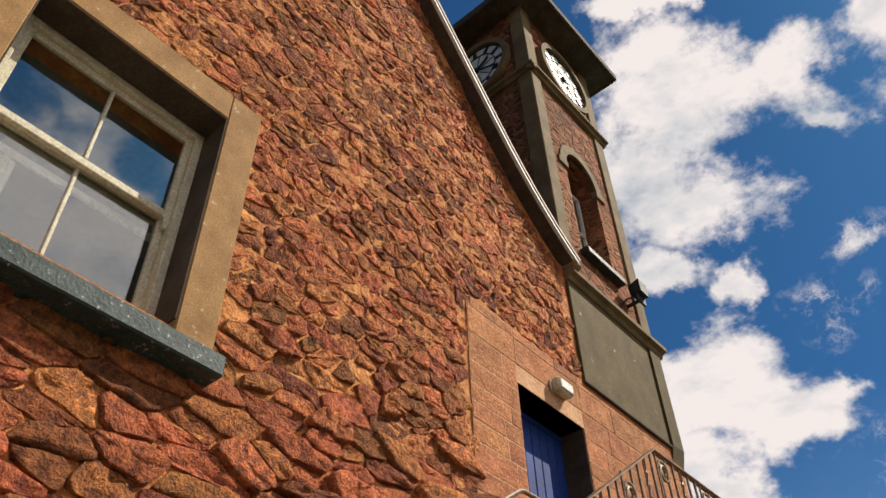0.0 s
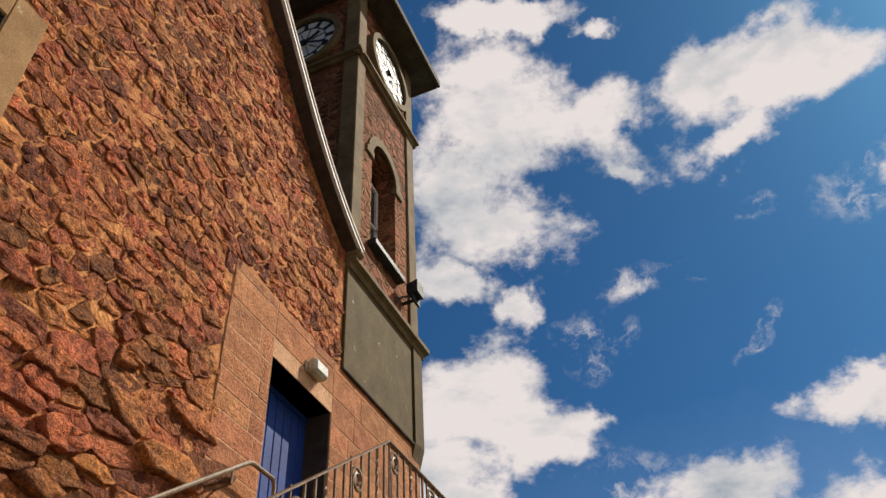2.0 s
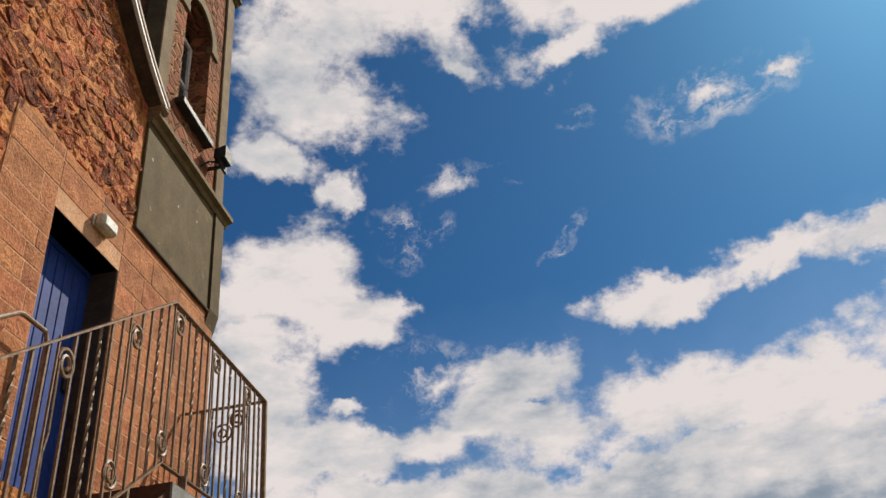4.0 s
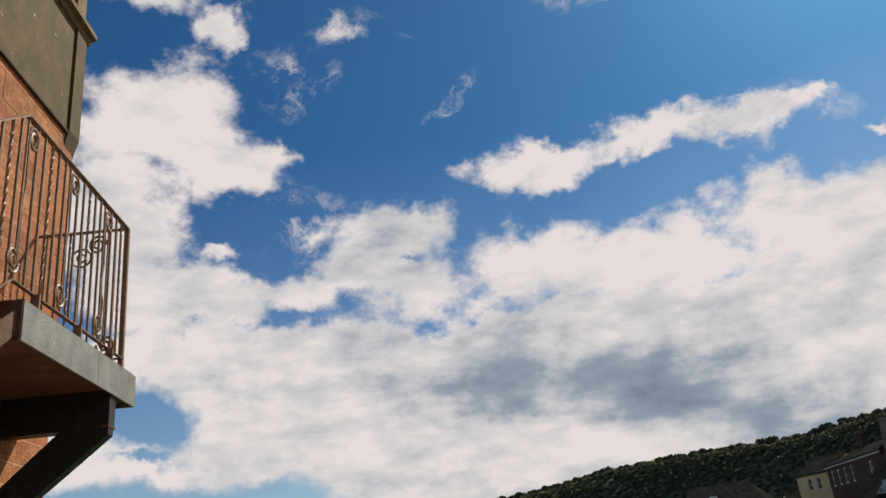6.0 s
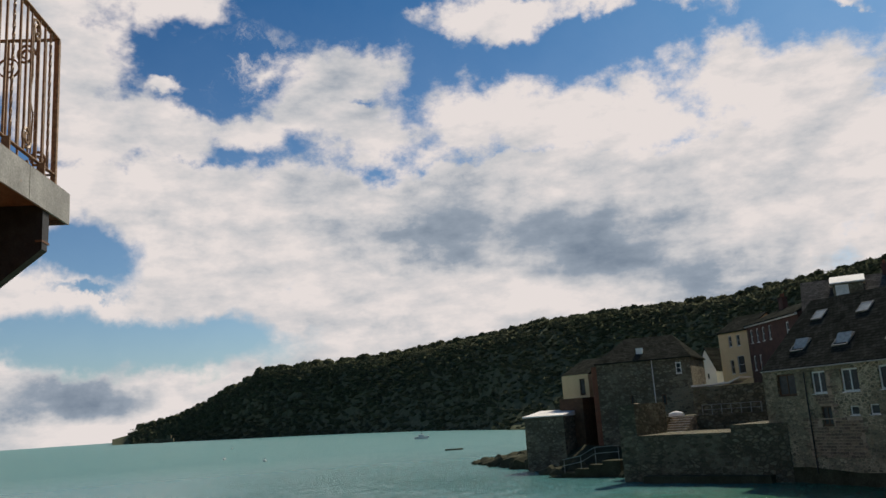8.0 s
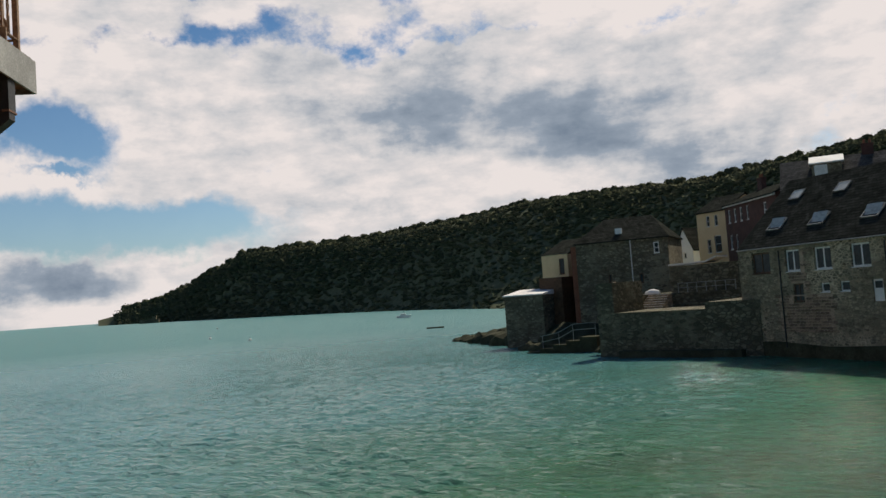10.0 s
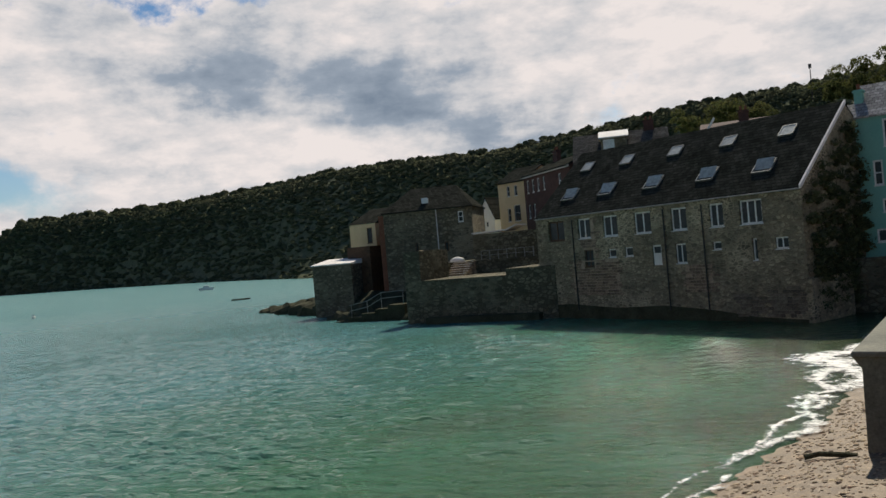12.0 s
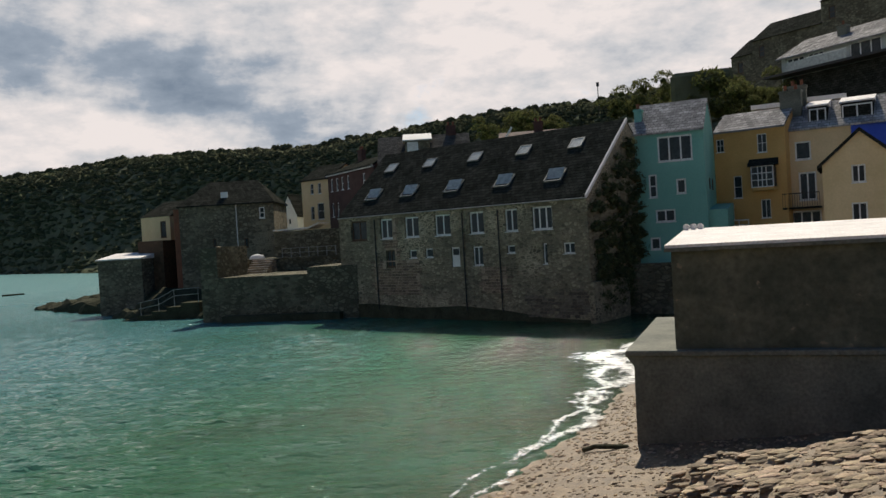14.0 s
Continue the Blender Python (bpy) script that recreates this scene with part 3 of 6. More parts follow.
stones.sort(key=lambda s: (s[0][0] - 1.5) ** 2 + (s[0][1] - 4.2) ** 2)
STONE_PARTS = stones[:300]
for p, poly, joint, proud in stones[300:]:
    v, f = stone_rings(p, poly, joint, proud)
    k = len(spare[0])
    spare[0].extend(v)
    spare[1].extend([tuple(i + k for i in q) for q in f])
me = bpy.data.meshes.new("stones")
me.from_pydata(spare[0], [], spare[1])
me.polygons.foreach_set("use_smooth", [True] * len(me.polygons))
me.materials.append(M_STONE_REST)
ob = new("stones", me)
ob.parent = wall
tagged(ob, "small red and purple rubble stones", kind="stuff")

# lime mortar smeared unevenly between and over the stones' edges
gy, gz = np.arange(-0.5, 5.36, 0.032), np.arange(2.5, 10.6, 0.03)
mv, mf, at = [], [], {}
for b, zz in enumerate(gz):
    for a, yy in enumerate(gy):
        if not keep_stone((yy, zz), None):
            continue
        v = Vector((yy * 5, zz * 7, 0.3))
        at[a, b] = len(mv)
        mv.append((WX - 0.002 + 0.014 * noise.noise(v) + 0.009 * noise.noise(v * 4.1), float(yy), float(zz)))
for (a, b), k in at.items():
    q = (k, at.get((a + 1, b)), at.get((a + 1, b + 1)), at.get((a, b + 1)))
    if None not in q:
        mf.append(q)
me = bpy.data.meshes.new("mortar_bed")
me.from_pydata(mv, [], mf)
me.materials.append(M_MORTAR)
me.polygons.foreach_set("use_smooth", [True] * len(me.polygons))
ob = new("mortar_bed", me)
ob.parent = wall
tagged(ob, "rough ochre lime mortar between the stones")

# dressed stones round the door and below the tower's panel
backing = part("dressed_backing", bx(bx(bmesh.new(), WX - 0.03, WX + 0.013, ASH[0], DOOR[0], 2.4, ASH[2]), WX - 0.03, WX + 0.013, DOOR[0], DOOR[1], DOOR[3], ASH[2]), M_POINT, wall, "pale pointing of the dressed stone")
bx_bm = bmesh.new()
bx(bx_bm, WX - 0.03, WX + 0.013, DOOR[1], T1, -5, ASH[2])
part("dressed_backing", bx_bm, M_POINT, wall)
z, row = 2.42, 0
while z < ASH[2] - 0.03:
    h = R.choice((0.13, 0.15, 0.17, 0.2)) if z < 5.3 else 0.26
    h = min(h, ASH[2] - z)
    for a, b in ((ASH[0], DOOR[0]), (DOOR[0], DOOR[1]), (DOOR[1], T1)):
        if a == DOOR[0] and z < DOOR[3] - 0.01:
            continue
        y = a
        while y < b - 0.02:
            w = min(R.uniform(0.3, 0.62), b - y)
            if b - y - w < 0.1:
                w = b - y
            d = R.uniform(0.0145, 0.0175)
            part("dressed_stone", box(WX, WX + d, y + 0.003, y + w - 0.003, max(z, DOOR[3] if a == DOOR[0] else z) + 0.004, z + h - 0.004, 0.004), M_ASHLAR, wall)
            y += w
    z += h

# sash window
window = thing("window_1", "cream-painted two-over-two sash window in a sandstone surround", "window", kind="structure")
a0, a1, c0, c1 = WIN
for nm, g in (("jamb_stone", (a1 - 0.004, a1 + 0.225, c0 - 0.06, c1 + 0.235)), ("jamb_stone", (a0 - 0.225, a0 + 0.004, c0 - 0.06, c1 + 0.235)), ("lintel_stone", (a0 + 0.004, a1 - 0.004, c1 - 0.004, c1 + 0.233))):
    part(nm, box(WX - 0.2, WX + 0.035, *g, 0.008), M_SURROUND, window)
part("window_sill", prism(bmesh.new(), [(WX - 0.2, 3.99), (WX + 0.155, 3.99), (WX + 0.165, 4.0), (WX + 0.165, 4.10), (WX + 0.15, 4.115), (WX - 0.2, c0 - 0.015)], "y", a0 - 0.28, 1.575), M_SILL, window, "dark painted stone sill with lichen and droppings")
FX = WX - 0.20
# dark sheets round the opening, the reveals' shade put into colour
for nm, g in (("jamb_shade", (a1 - 0.014, a1 - 0.004, c0 + 0.03, c1 - 0.005)), ("jamb_shade", (a0 + 0.004, a0 + 0.014, c0 + 0.03, c1 - 0.005)), ("head_shade", (a0 + 0.015, a1 - 0.015, c1 - 0.014, c1 - 0.005))):
    part(nm, box(FX + 0.012, WX + 0.028, *g, 0.003), M_VERGE_SHADE, window, "dark sheet standing in for the shaded window reveal")
bm = bmesh.new()
for g in ((a0, a0 + 0.06, c0 - 0.015, c1), (a1 - 0.06, a1, c0 - 0.015, c1), (a0 + 0.061, a1 - 0.061, c1 - 0.06, c1 - 0.001), (a0 + 0.061, a1 - 0.061, c0 - 0.015, c0 + 0.03)):
    bx(bm, FX - 0.09, FX + 0.01, *g, 0.004)
part("box_frame", bm, M_CREAM_PAINT, window)
ym, zm = (a0 + a1) / 2, 5.12


def sash(x, z0, z1, horns=False):
    b = bmesh.new()
    s0, s1 = a0 + 0.06, a1 - 0.06
    for g in ((s0, s0 + 0.045, z0, z1), (s1 - 0.045, s1, z0, z1), (s0 + 0.0455, s1 - 0.0455, z0 + 0.001, z0 + 0.055), (s0 + 0.0455, s1 - 0.0455, z1 - 0.05, z1 - 0.001), (ym - 0.011, ym + 0.011, z0 + 0.0555, z1 - 0.0505)):
        bx(b, x - 0.035, x, *g, 0.005)
    if horns:
        for y in (s0 + 0.02, s1 - 0.02):
            prism(b, [(y - 0.02, z0), (y + 0.02, z0), (y + 0.012, z0 - 0.07), (y - 0.012, z0 - 0.07)], "x", x - 0.03, x - 0.005)
    ob = part("sash", b, M_CREAM_PAINT, window)
    for p, q in ((s0 + 0.045, ym - 0.011), (ym + 0.011, s1 - 0.045)):
        pane = part("pane", box(x - 0.02, x - 0.016, p, q, z0 + 0.055, z1 - 0.05), M_GLASS, ob)
        pane.visible_shadow = False


sash(FX - 0.02, zm - 0.03, c1 - 0.06, True)
sash(FX - 0.062, c0 + 0.03, zm + 0.03)
room = bmesh.new()
for g in ((WX - 2.2, WX - 2.1, -1.2, 2.8, 3.3, 6.4), (WX - 3.1, WX - 0.45, -1.3, -1.2, 3.3, 6.4), (WX - 3.1, WX - 0.45, 2.8, 2.9, 3.3, 6.4), (WX - 3.1, WX - 0.45, -1.2, 2.8, 6.0, 6.1), (WX - 3.1, WX - 0.45, -1.2, 2.8, 3.2, 3.3)):
    bx(room, *g)
tagged(part("room_walls", room, M_ROOM), "dim green-grey plastered room behind the sash window", "room", kind="structure")
bm = bmesh.new()
bx(bm, WX - 0.60, WX - 0.56, a0 - 0.1, a1 + 0.1, 5.22, 5.27, 0.01)
curtain = thing("curtain_rail", "white curtain rail across the window, inside the room", "curtain rail", (0, 0, 0))
part("rail", bm, M_WHITE_PAINT, curtain)
bm = bmesh.new()
for i in range(15):
    y = a0 - 0.12 + 0.035 * i
    tube(bm, [(WX - 0.6 + 0.02 * (i % 2), y, z) for z in (3.6, 4.4, 5.2)], 0.026, 8)
tagged(part("curtain", bm, M_WHITE_PAINT), "gathered pale curtain hanging inside the window", "curtain")

# blue door
door = thing("door_1", "blue-painted boarded door, closed, set back in a stone opening", "door", kind="structure")
DX = WX - 0.22
# dark sheet under the lintel, painted in place of its shade
part("lintel_shade", box(WX - 0.44, WX + 0.006, DOOR[0], DOOR[1], DOOR[3], DOOR[3] + 0.004), M_VERGE_SHADE, door)
n = 8
for i in range(n):
    w = (DOOR[1] - DOOR[0] - 0.02) / n
    part("board", box(DX - 0.03, DX + R.uniform(0, 0.002), DOOR[0] + 0.01 + i * w + 0.004, DOOR[0] + 0.01 + (i + 1) * w - 0.004, DOOR[2], DOOR[3] - 0.05, 0.005), M_BLUE, door)
bm = bmesh.new()
bx(bm, DX - 0.05, DX - 0.02, DOOR[0] + 0.005, DOOR[1] - 0.005, DOOR[2], DOOR[3])
bx(bm, DX - 0.05, DX + 0.012, DOOR[0], DOOR[1], DOOR[3] - 0.05, DOOR[3], 0.004)
part("door_frame", bm, M_BLUE, door)
# dark sheets on both jambs carry the recess's shade as colour
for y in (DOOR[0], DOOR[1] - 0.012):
    part("jamb_shade", box(WX - 0.4, WX + 0.002, y, y + 0.012, DOOR[2], DOOR[3]), M_VERGE_SHADE, door, "dark sheet standing in for the shaded door jamb")
part("latch", box(DX, DX + 0.03, DOOR[1] - 0.16, DOOR[1] - 0.1, 4.32, 4.5, 0.008), M_DARK, door, "black iron latch")

LS = 0.72
lamp = thing("wall_lamp", "weathered cream bulkhead lamp on the wall over the door", "wall lamp", (WX + 0.016, 4.83, 5.6))
part("base_plate", box(0, 0.02, -0.16 * LS, 0.16 * LS, -0.07 * LS, 0.07 * LS, 0.006), M_PLASTIC, lamp)
bm = box(0.02, 0.1, -0.15 * LS, 0.15 * LS, -0.065, 0.06, 0.018)
part("cover", bm, M_PLASTIC, lamp)
part("lens", box(0.1, 0.106, -0.12 * LS, 0.12 * LS, -0.045, 0.04, 0.003), M_DIAL, lamp)

# ---- clock tower ----
tower = thing("clock_tower", "square red stone clock tower with buff corner strips and two clocks", "clock tower", kind="structure")
TX0, TX1 = WX - (T1 - T0), WX
AW = (5.86, 6.52, 7.95, 9.45)   # arched opening: from, to, sill, springing
M_TSTONE = rubble_far("tower_rubble", (0.16, 0.055, 0.032), (0.3, 0.115, 0.06), (0.36, 0.19, 0.09), cell=6.0, squash=1.8)


def arch(y0, y1, zs, n=14):
    c, r = (y0 + y1) / 2, (y1 - y0) / 2
    return [(c + r * math.cos(math.pi * k / n), zs + r * 1.05 * math.sin(math.pi * k / n)) for k in range(n + 1)]


# lit face, built round the arched opening
bm = bmesh.new()
ZT = 12.55
for g in ((T0, AW[0], 5.9, ZT), (AW[1], T1, 5.9, ZT), (AW[0], AW[1], 5.9, AW[2]), (AW[0], AW[1], 10.3, ZT)):
    bx(bm, WX - 0.3, WX, *g)
ap = arch(AW[0], AW[1], AW[3])
for p, q in zip(ap, ap[1:]):
    prism(bm, [(p[0], p[1]), (p[0], 10.3), (q[0], 10.3), (q[0], q[1])], "x", WX - 0.3, WX)
part("wall_lit", bm, M_TSTONE, tower)
bm = bmesh.new()
bx(bm, TX0, WX - 0.3, T0, T0 + 0.3, 6.0, ZT)
bx(bm, TX0, WX - 0.3, T1 - 0.3, T1, 5.9, ZT)
bx(bm, TX0, TX0 + 0.3, T0 + 0.3, T1 - 0.3, 5.9, ZT)
part("wall_body", bm, M_TSTONE, tower)
for y in (T0, T1 - 0.19):
    part("corner_strip", box(WX - 0.19, WX + 0.03, y - (0.03 if y == T0 else 0), y + 0.19 + (0.03 if y != T0 else 0), 7.3, ZT, 0.01), M_TOWER_STRIP, tower, "weathered buff stone corner strip")
part("corner_strip", box(TX0 - 0.03, TX0 + 0.19, T0 - 0.03, T0 + 0.19, 7.3, ZT, 0.01), M_TOWER_STRIP, tower)
# mouldings
prof = [(0.0, 0.0), (0.05, 0.0), (0.07, 0.045), (0.12, 0.06), (0.12, 0.11), (0.06, 0.13), (0.0, 0.17)]


def course(z, y0, y1, k=1.0):
    b = bmesh.new()
    prism(b, [(WX + a * k, z + c * k) for a, c in prof], "y", y0, y1)
    return b


part("base_moulding", course(7.16, 5.32, T1 + 0.12, 1.05), M_TOWER_STRIP, tower)
part("string_course", course(10.90, T0 - 0.09, T1 + 0.1, 0.85), M_TOWER_STRIP, tower)
bm = bmesh.new()
prism(bm, [(T0 - a * 0.85, 10.90 + c * 0.85) for a, c in prof], "x", TX0, WX + 0.1)
part("string_course", bm, M_TOWER_STRIP, tower)
# arched surround, window and its bars
bm = bmesh.new()
o = arch(AW[0] - 0.13, AW[1] + 0.13, AW[3])
for p, q, s, t in zip(ap, ap[1:], o, o[1:]):
    prism(bm, [p, s, t, q], "x", WX - 0.05, WX + 0.025)
part("arch_surround", bm, M_TOWER_STRIP, tower)
for y in (AW[0] - 0.16, AW[1]):
    part("impost", box(WX - 0.05, WX + 0.03, y - 0.02, y + 0.18, AW[3] - 0.1, AW[3] + 0.02, 0.008), M_TOWER_STRIP, tower)
part("window_sill", box(WX - 0.2, WX + 0.1, AW[0] - 0.06, AW[1] + 0.06, AW[2] - 0.09, AW[2], 0.012), M_DARK, tower)
bm = bmesh.new()
for g in ((AW[0], AW[0] + 0.05, AW[2], AW[3]), (AW[1] - 0.05, AW[1], AW[2], AW[3]), (6.17, 6.21, AW[2], 10.0), (AW[0], AW[1], 8.75, 8.79), (AW[0], AW[1], AW[3] - 0.02, AW[3] + 0.03), (AW[0], AW[1], AW[2], AW[2] + 0.05)):
    bx(bm, WX - 0.29, WX - 0.24, *g)
frame_part = part("arched_window", bm, M_WHITE_PAINT, tower)
for g in ((AW[0], 6.19, AW[2], 8.75), (6.19, AW[1], AW[2], 8.75), (AW[0], 6.19, 8.75, 9.45), (6.19, AW[1], 8.75, 9.45), (AW[0], AW[1], 9.45, 9.95)):
    part("pane", box(WX - 0.275, WX - 0.27, *g), M_GLASS_FAR, frame_part)


def clock(axis, c, at, out):
    """A dial with ring, hour marks, glazing bars and hands; out: the side it looks to."""
    ck = thing("clock_dial", "white skeleton clock dial with black hour marks and moulded rim", "clock", group="tower clocks")
    r = 0.55
    s = lambda a, b: (min(at + a * out, at + b * out), max(at + a * out, at + b * out))
    part("dial", disc(bmesh.new(), c, 0.0, r * 0.92, *s(0.0, 0.03), axis=axis), M_DIAL, ck)
    part("rim", disc(bmesh.new(), c, r * 0.92, r * 1.08, *s(0.0, 0.09), axis=axis), M_TOWER_STRIP, ck, "moulded stone rim")
    part("inner_ring", disc(bmesh.new(), c, r * 0.60, r * 0.625, *s(0.03, 0.042), axis=axis), M_DARK, ck)
    part("outer_ring", disc(bmesh.new(), c, r * 0.88, r * 0.92, *s(0.03, 0.045), axis=axis), M_DARK, ck)

    def bar(nm, ang, r0, r1, w, h0, h1):
        b = bmesh.new()
        d, e = (math.sin(ang), math.cos(ang)), (math.cos(ang), -math.sin(ang))
        pts = [(c[0] + d[0] * q + e[0] * g, c[1] + d[1] * q + e[1] * g) for q, g in ((r0, -w), (r1, -w * 0.7), (r1, w * 0.7), (r0, w))]
        prism(b, pts, axis, *s(h0, h1))
        part(nm, b, M_DARK, ck)
    for k in range(12):
        a = 2 * math.pi * k / 12
        bar("hour_mark", a, r * 0.63, r * 0.87, 0.034, 0.031, 0.042)
        bar("glazing_bar", a + 0.26, r * 0.2, r * 0.61, 0.006, 0.031, 0.04)
    bar("hour_hand", math.radians(60), -0.06, r * 0.5, 0.028, 0.05, 0.06)
    bar("minute_hand", math.radians(118), -0.1, r * 0.82, 0.02, 0.063, 0.072)
    part("boss", disc(bmesh.new(), c, 0.0, 0.045, *s(0.03, 0.08), n=16, axis=axis), M_DARK, ck)


clock("x", ((T0 + T1) / 2 + 0.03, 11.62), WX, 1)
clock("y", ((TX0 + TX1) / 2, 11.68), T0, -1)
# eaves and low roof
roof = bmesh.new()
bx(roof, TX0 - 0.33, WX + 0.35, T0 - 0.33, T1 + 0.33, ZT, ZT + 0.06)
part("soffit", roof, M_VERGE_SHADE, tower)
bm = bmesh.new()
for g in ((WX + 0.35, WX + 0.40, T0 - 0.37, T1 + 0.37), (TX0 - 0.37, TX0 - 0.33, T0 - 0.37, T1 + 0.37), (TX0 - 0.33, WX + 0.35, T0 - 0.37, T0 - 0.33), (TX0 - 0.33, WX + 0.35, T1 + 0.33, T1 + 0.37)):
    bx(bm, *g, ZT - 0.03, ZT + 0.13, 0.015)
part("gutter", bm, M_VERGE_SHADE, tower, "black gutter round the eaves")
bm = bmesh.new()
cx, cy = (TX0 + WX) / 2, (T0 + T1) / 2
q = [bm.verts.new(v) for v in ((TX0 - 0.36, T0 - 0.36, ZT + 0.1), (WX + 0.38, T0 - 0.36, ZT + 0.1), (WX + 0.38, T1 + 0.36, ZT + 0.1), (TX0 - 0.36, T1 + 0.36, ZT + 0.1), (cx, cy, ZT + 1.1))]
for i in range(4):
    bm.faces.new((q[i], q[(i + 1) % 4], q[4]))
bm.faces.new(q[3::-1])
part("roof", bm, M_SLATE, tower)
# rendered panel below the moulding
part("panel", box(WX, WX + 0.035, 5.32, 6.86, 5.94, 7.16, 0.008), M_RENDER, tower, "olive grey rendered panel")
bm = bmesh.new()
prism(bm, [(WX, 5.72), (WX + 0.06, 5.95), (WX + 0.06, 7.16), (WX, 7.16)], "y", 6.86, T1 + 0.03)
part("pilaster", bm, M_RENDER, tower)
part("panel_edge", box(WX, WX + 0.05, 5.30, 6.86, 5.915, 5.945, 0.006), M_VERGE_SHADE, tower)

flood = thing("floodlight", "small floodlight with white back on a black bracket at the tower", "floodlight", (WX, 6.7, 7.66))
part("bracket", bx(bx(bmesh.new(), 0, 0.18, -0.015, 0.015, 0.0, 0.03), 0.15, 0.18, -0.1, 0.1, -0.02, 0.08), M_DARK, flood)
bm = bmesh.new()
prism(bm, [(0.1, 0.08), (0.24, 0.06), (0.24, 0.24), (0.1, 0.2)], "y", -0.1, 0.08)
part("housing", bm, M_DARK, flood)
part("back_cover", box(0.12, 0.2, 0.08, 0.11, 0.08, 0.24, 0.01), M_WHITE_PAINT, flood)
bm = bmesh.new()
tube(bm, [(0.0, -0.2, -0.1), (0.08, -0.16, -0.02), (0.12, -0.05, 0.05), (0.14, 0.0, 0.1)], 0.012, 6)
part("cable", bm, M_DARK, flood)

# ---- balcony and outside stair ----
BX, BY0, BY1 = -2.40, 4.66, 6.5
RT, RB, DECK = 4.66, 3.50, 3.40
SL = 0.735
landing = thing("landing", "steel landing with galvanised edge plates and rusty underside", "balcony")
part("deck", box(WX + 0.02, BX + 0.05, 4.75, 6.66, 3.30, DECK), M_RUST, landing)
part("edge_plate", box(BX + 0.05, BX + 0.065, 4.73, 5.9, 3.13, 3.385), M_GALV, landing, "dull galvanised steel edge plate")
part("edge_plate", box(BX + 0.05, BX + 0.066, 5.905, 6.675, 3.13, 3.385), M_GALV, landing)
part("end_plate", box(WX + 0.02, BX + 0.05, 6.66, 6.675, 3.13, 3.385), M_GALV, landing)
part("near_plate", box(WX + 0.02, BX + 0.05, 4.73, 4.745, 3.13, 3.385), M_RUST, landing)
part("underside", box(WX + 0.02, BX + 0.05, 4.75, 6.655, 3.17, 3.18), M_RUST, landing)
part("beam", box(WX + 0.02, BX + 0.045, 6.20, 6.32, 2.88, 3.168), M_DARK, landing)
bm = bmesh.new()
prism(bm, [(BX + 0.045, 2.88), (BX + 0.045, 2.83), (WX, 2.15), (WX, 2.44), (BX - 0.32, 2.88)], "y", 6.20, 6.30)
part("brace", bm, M_DARK, landing)
bm = bmesh.new()
bx(bm, BX - 0.0, BX + 0.05, 6.19, 6.33, 2.885, 2.90)
part("brace_plate", bm, M_RUST, landing)

stair = thing("stair", "steel outside stair of open treads along the wall", "stair")
TREADS = 13
for i in range(TREADS):
    z = DECK - 0.184 * (i + 1)
    y = 4.74 - 0.25 * i
    part("tread", bx(bx(bmesh.new(), WX + 0.05, BX + 0.02, y - 0.29, y, z - 0.03, z), WX + 0.05, BX + 0.02, y - 0.29, y - 0.28, z - 0.07, z), M_RUST, stair)
for x in (WX + 0.03, BX + 0.02):
    bm = bmesh.new()
    prism(bm, [(4.74, 3.17), (4.74, 3.34), (4.74 - 3.5, 3.34 - 3.5 * SL), (4.74 - 3.5, 3.12 - 3.5 * SL)], "x", x - 0.006, x + 0.006)
    part("stringer", bm, M_RUST, stair)
part("foot", box(WX + 0.03, BX + 0.03, 1.0, 1.3, 0.0, 0.75), M_RUST, stair)
bm = bmesh.new()
tube(bm, [(BX + 0.02, 4.2, 3.0), (BX + 0.02, 4.2, 2.2)], 0.03, 4)
part("stay", bm, M_RUST, stair)

# balusters: built once, then placed
H = RT - RB


def bar_mesh(kind):
    b = bmesh.new()
    if kind == "plain":
        bx(b, -0.0075, 0.0075, -0.0075, 0.0075, 0, H)
    elif kind == "twist":
        rings = []
        for k in range(41):
            z, a = H * k / 40, (0 if k < 4 or k > 36 else (k - 4) * 0.55)
            rings.append([b.verts.new((0.0115 * math.cos(a + j * math.pi / 2), 0.0115 * math.sin(a + j * math.pi / 2), z)) for j in range(4)])
        for p, q in zip(rings, rings[1:]):
            for j in range(4):
                b.faces.new((p[j], p[(j + 1) % 4], q[(j + 1) % 4], q[j]))
    else:
        # a flattened S: scroll at the head turning one way, at the foot the other
        for sgn, z0, d in ((1, H - 0.13, 1), (-1, 0.13, -1)):
            pts = []
            for k in range(34):
                a = k / 33 * 3.6 * math.pi
                r = 0.078 * (1 - 0.76 * k / 33)
                pts.append((0, sgn * (0.03 - 0.0 + r * math.cos(math.pi - a) * 1.0 + 0.028), z0 + d * r * math.sin(a) * 1.2))
            tube(b, pts, 0.0115, 5)
        tube(b, [(0, 0.0, H - 0.13), (0, 0.006, H - 0.3), (0, 0.012, H * 0.55), (0, 0.0, H * 0.5), (0, -0.012, H * 0.45), (0, -0.006, 0.3), (0, 0.0, 0.13)], 0.0075, 5)
        bx(b, -0.006, 0.006, -0.034, -0.024, 0, H)
    bmesh.ops.recalc_face_normals(b, faces=b.faces)
    return mesh_of("bar_" + kind, b, M_IRON)


BARS = {k: bar_mesh(k) for k in ("plain", "twist", "scroll")}
NAMES = {"plain": "baluster", "twist": "twisted_baluster", "scroll": "scroll_baluster"}
ORDER = ("scroll", "plain", "plain", "twist", "plain", "plain")


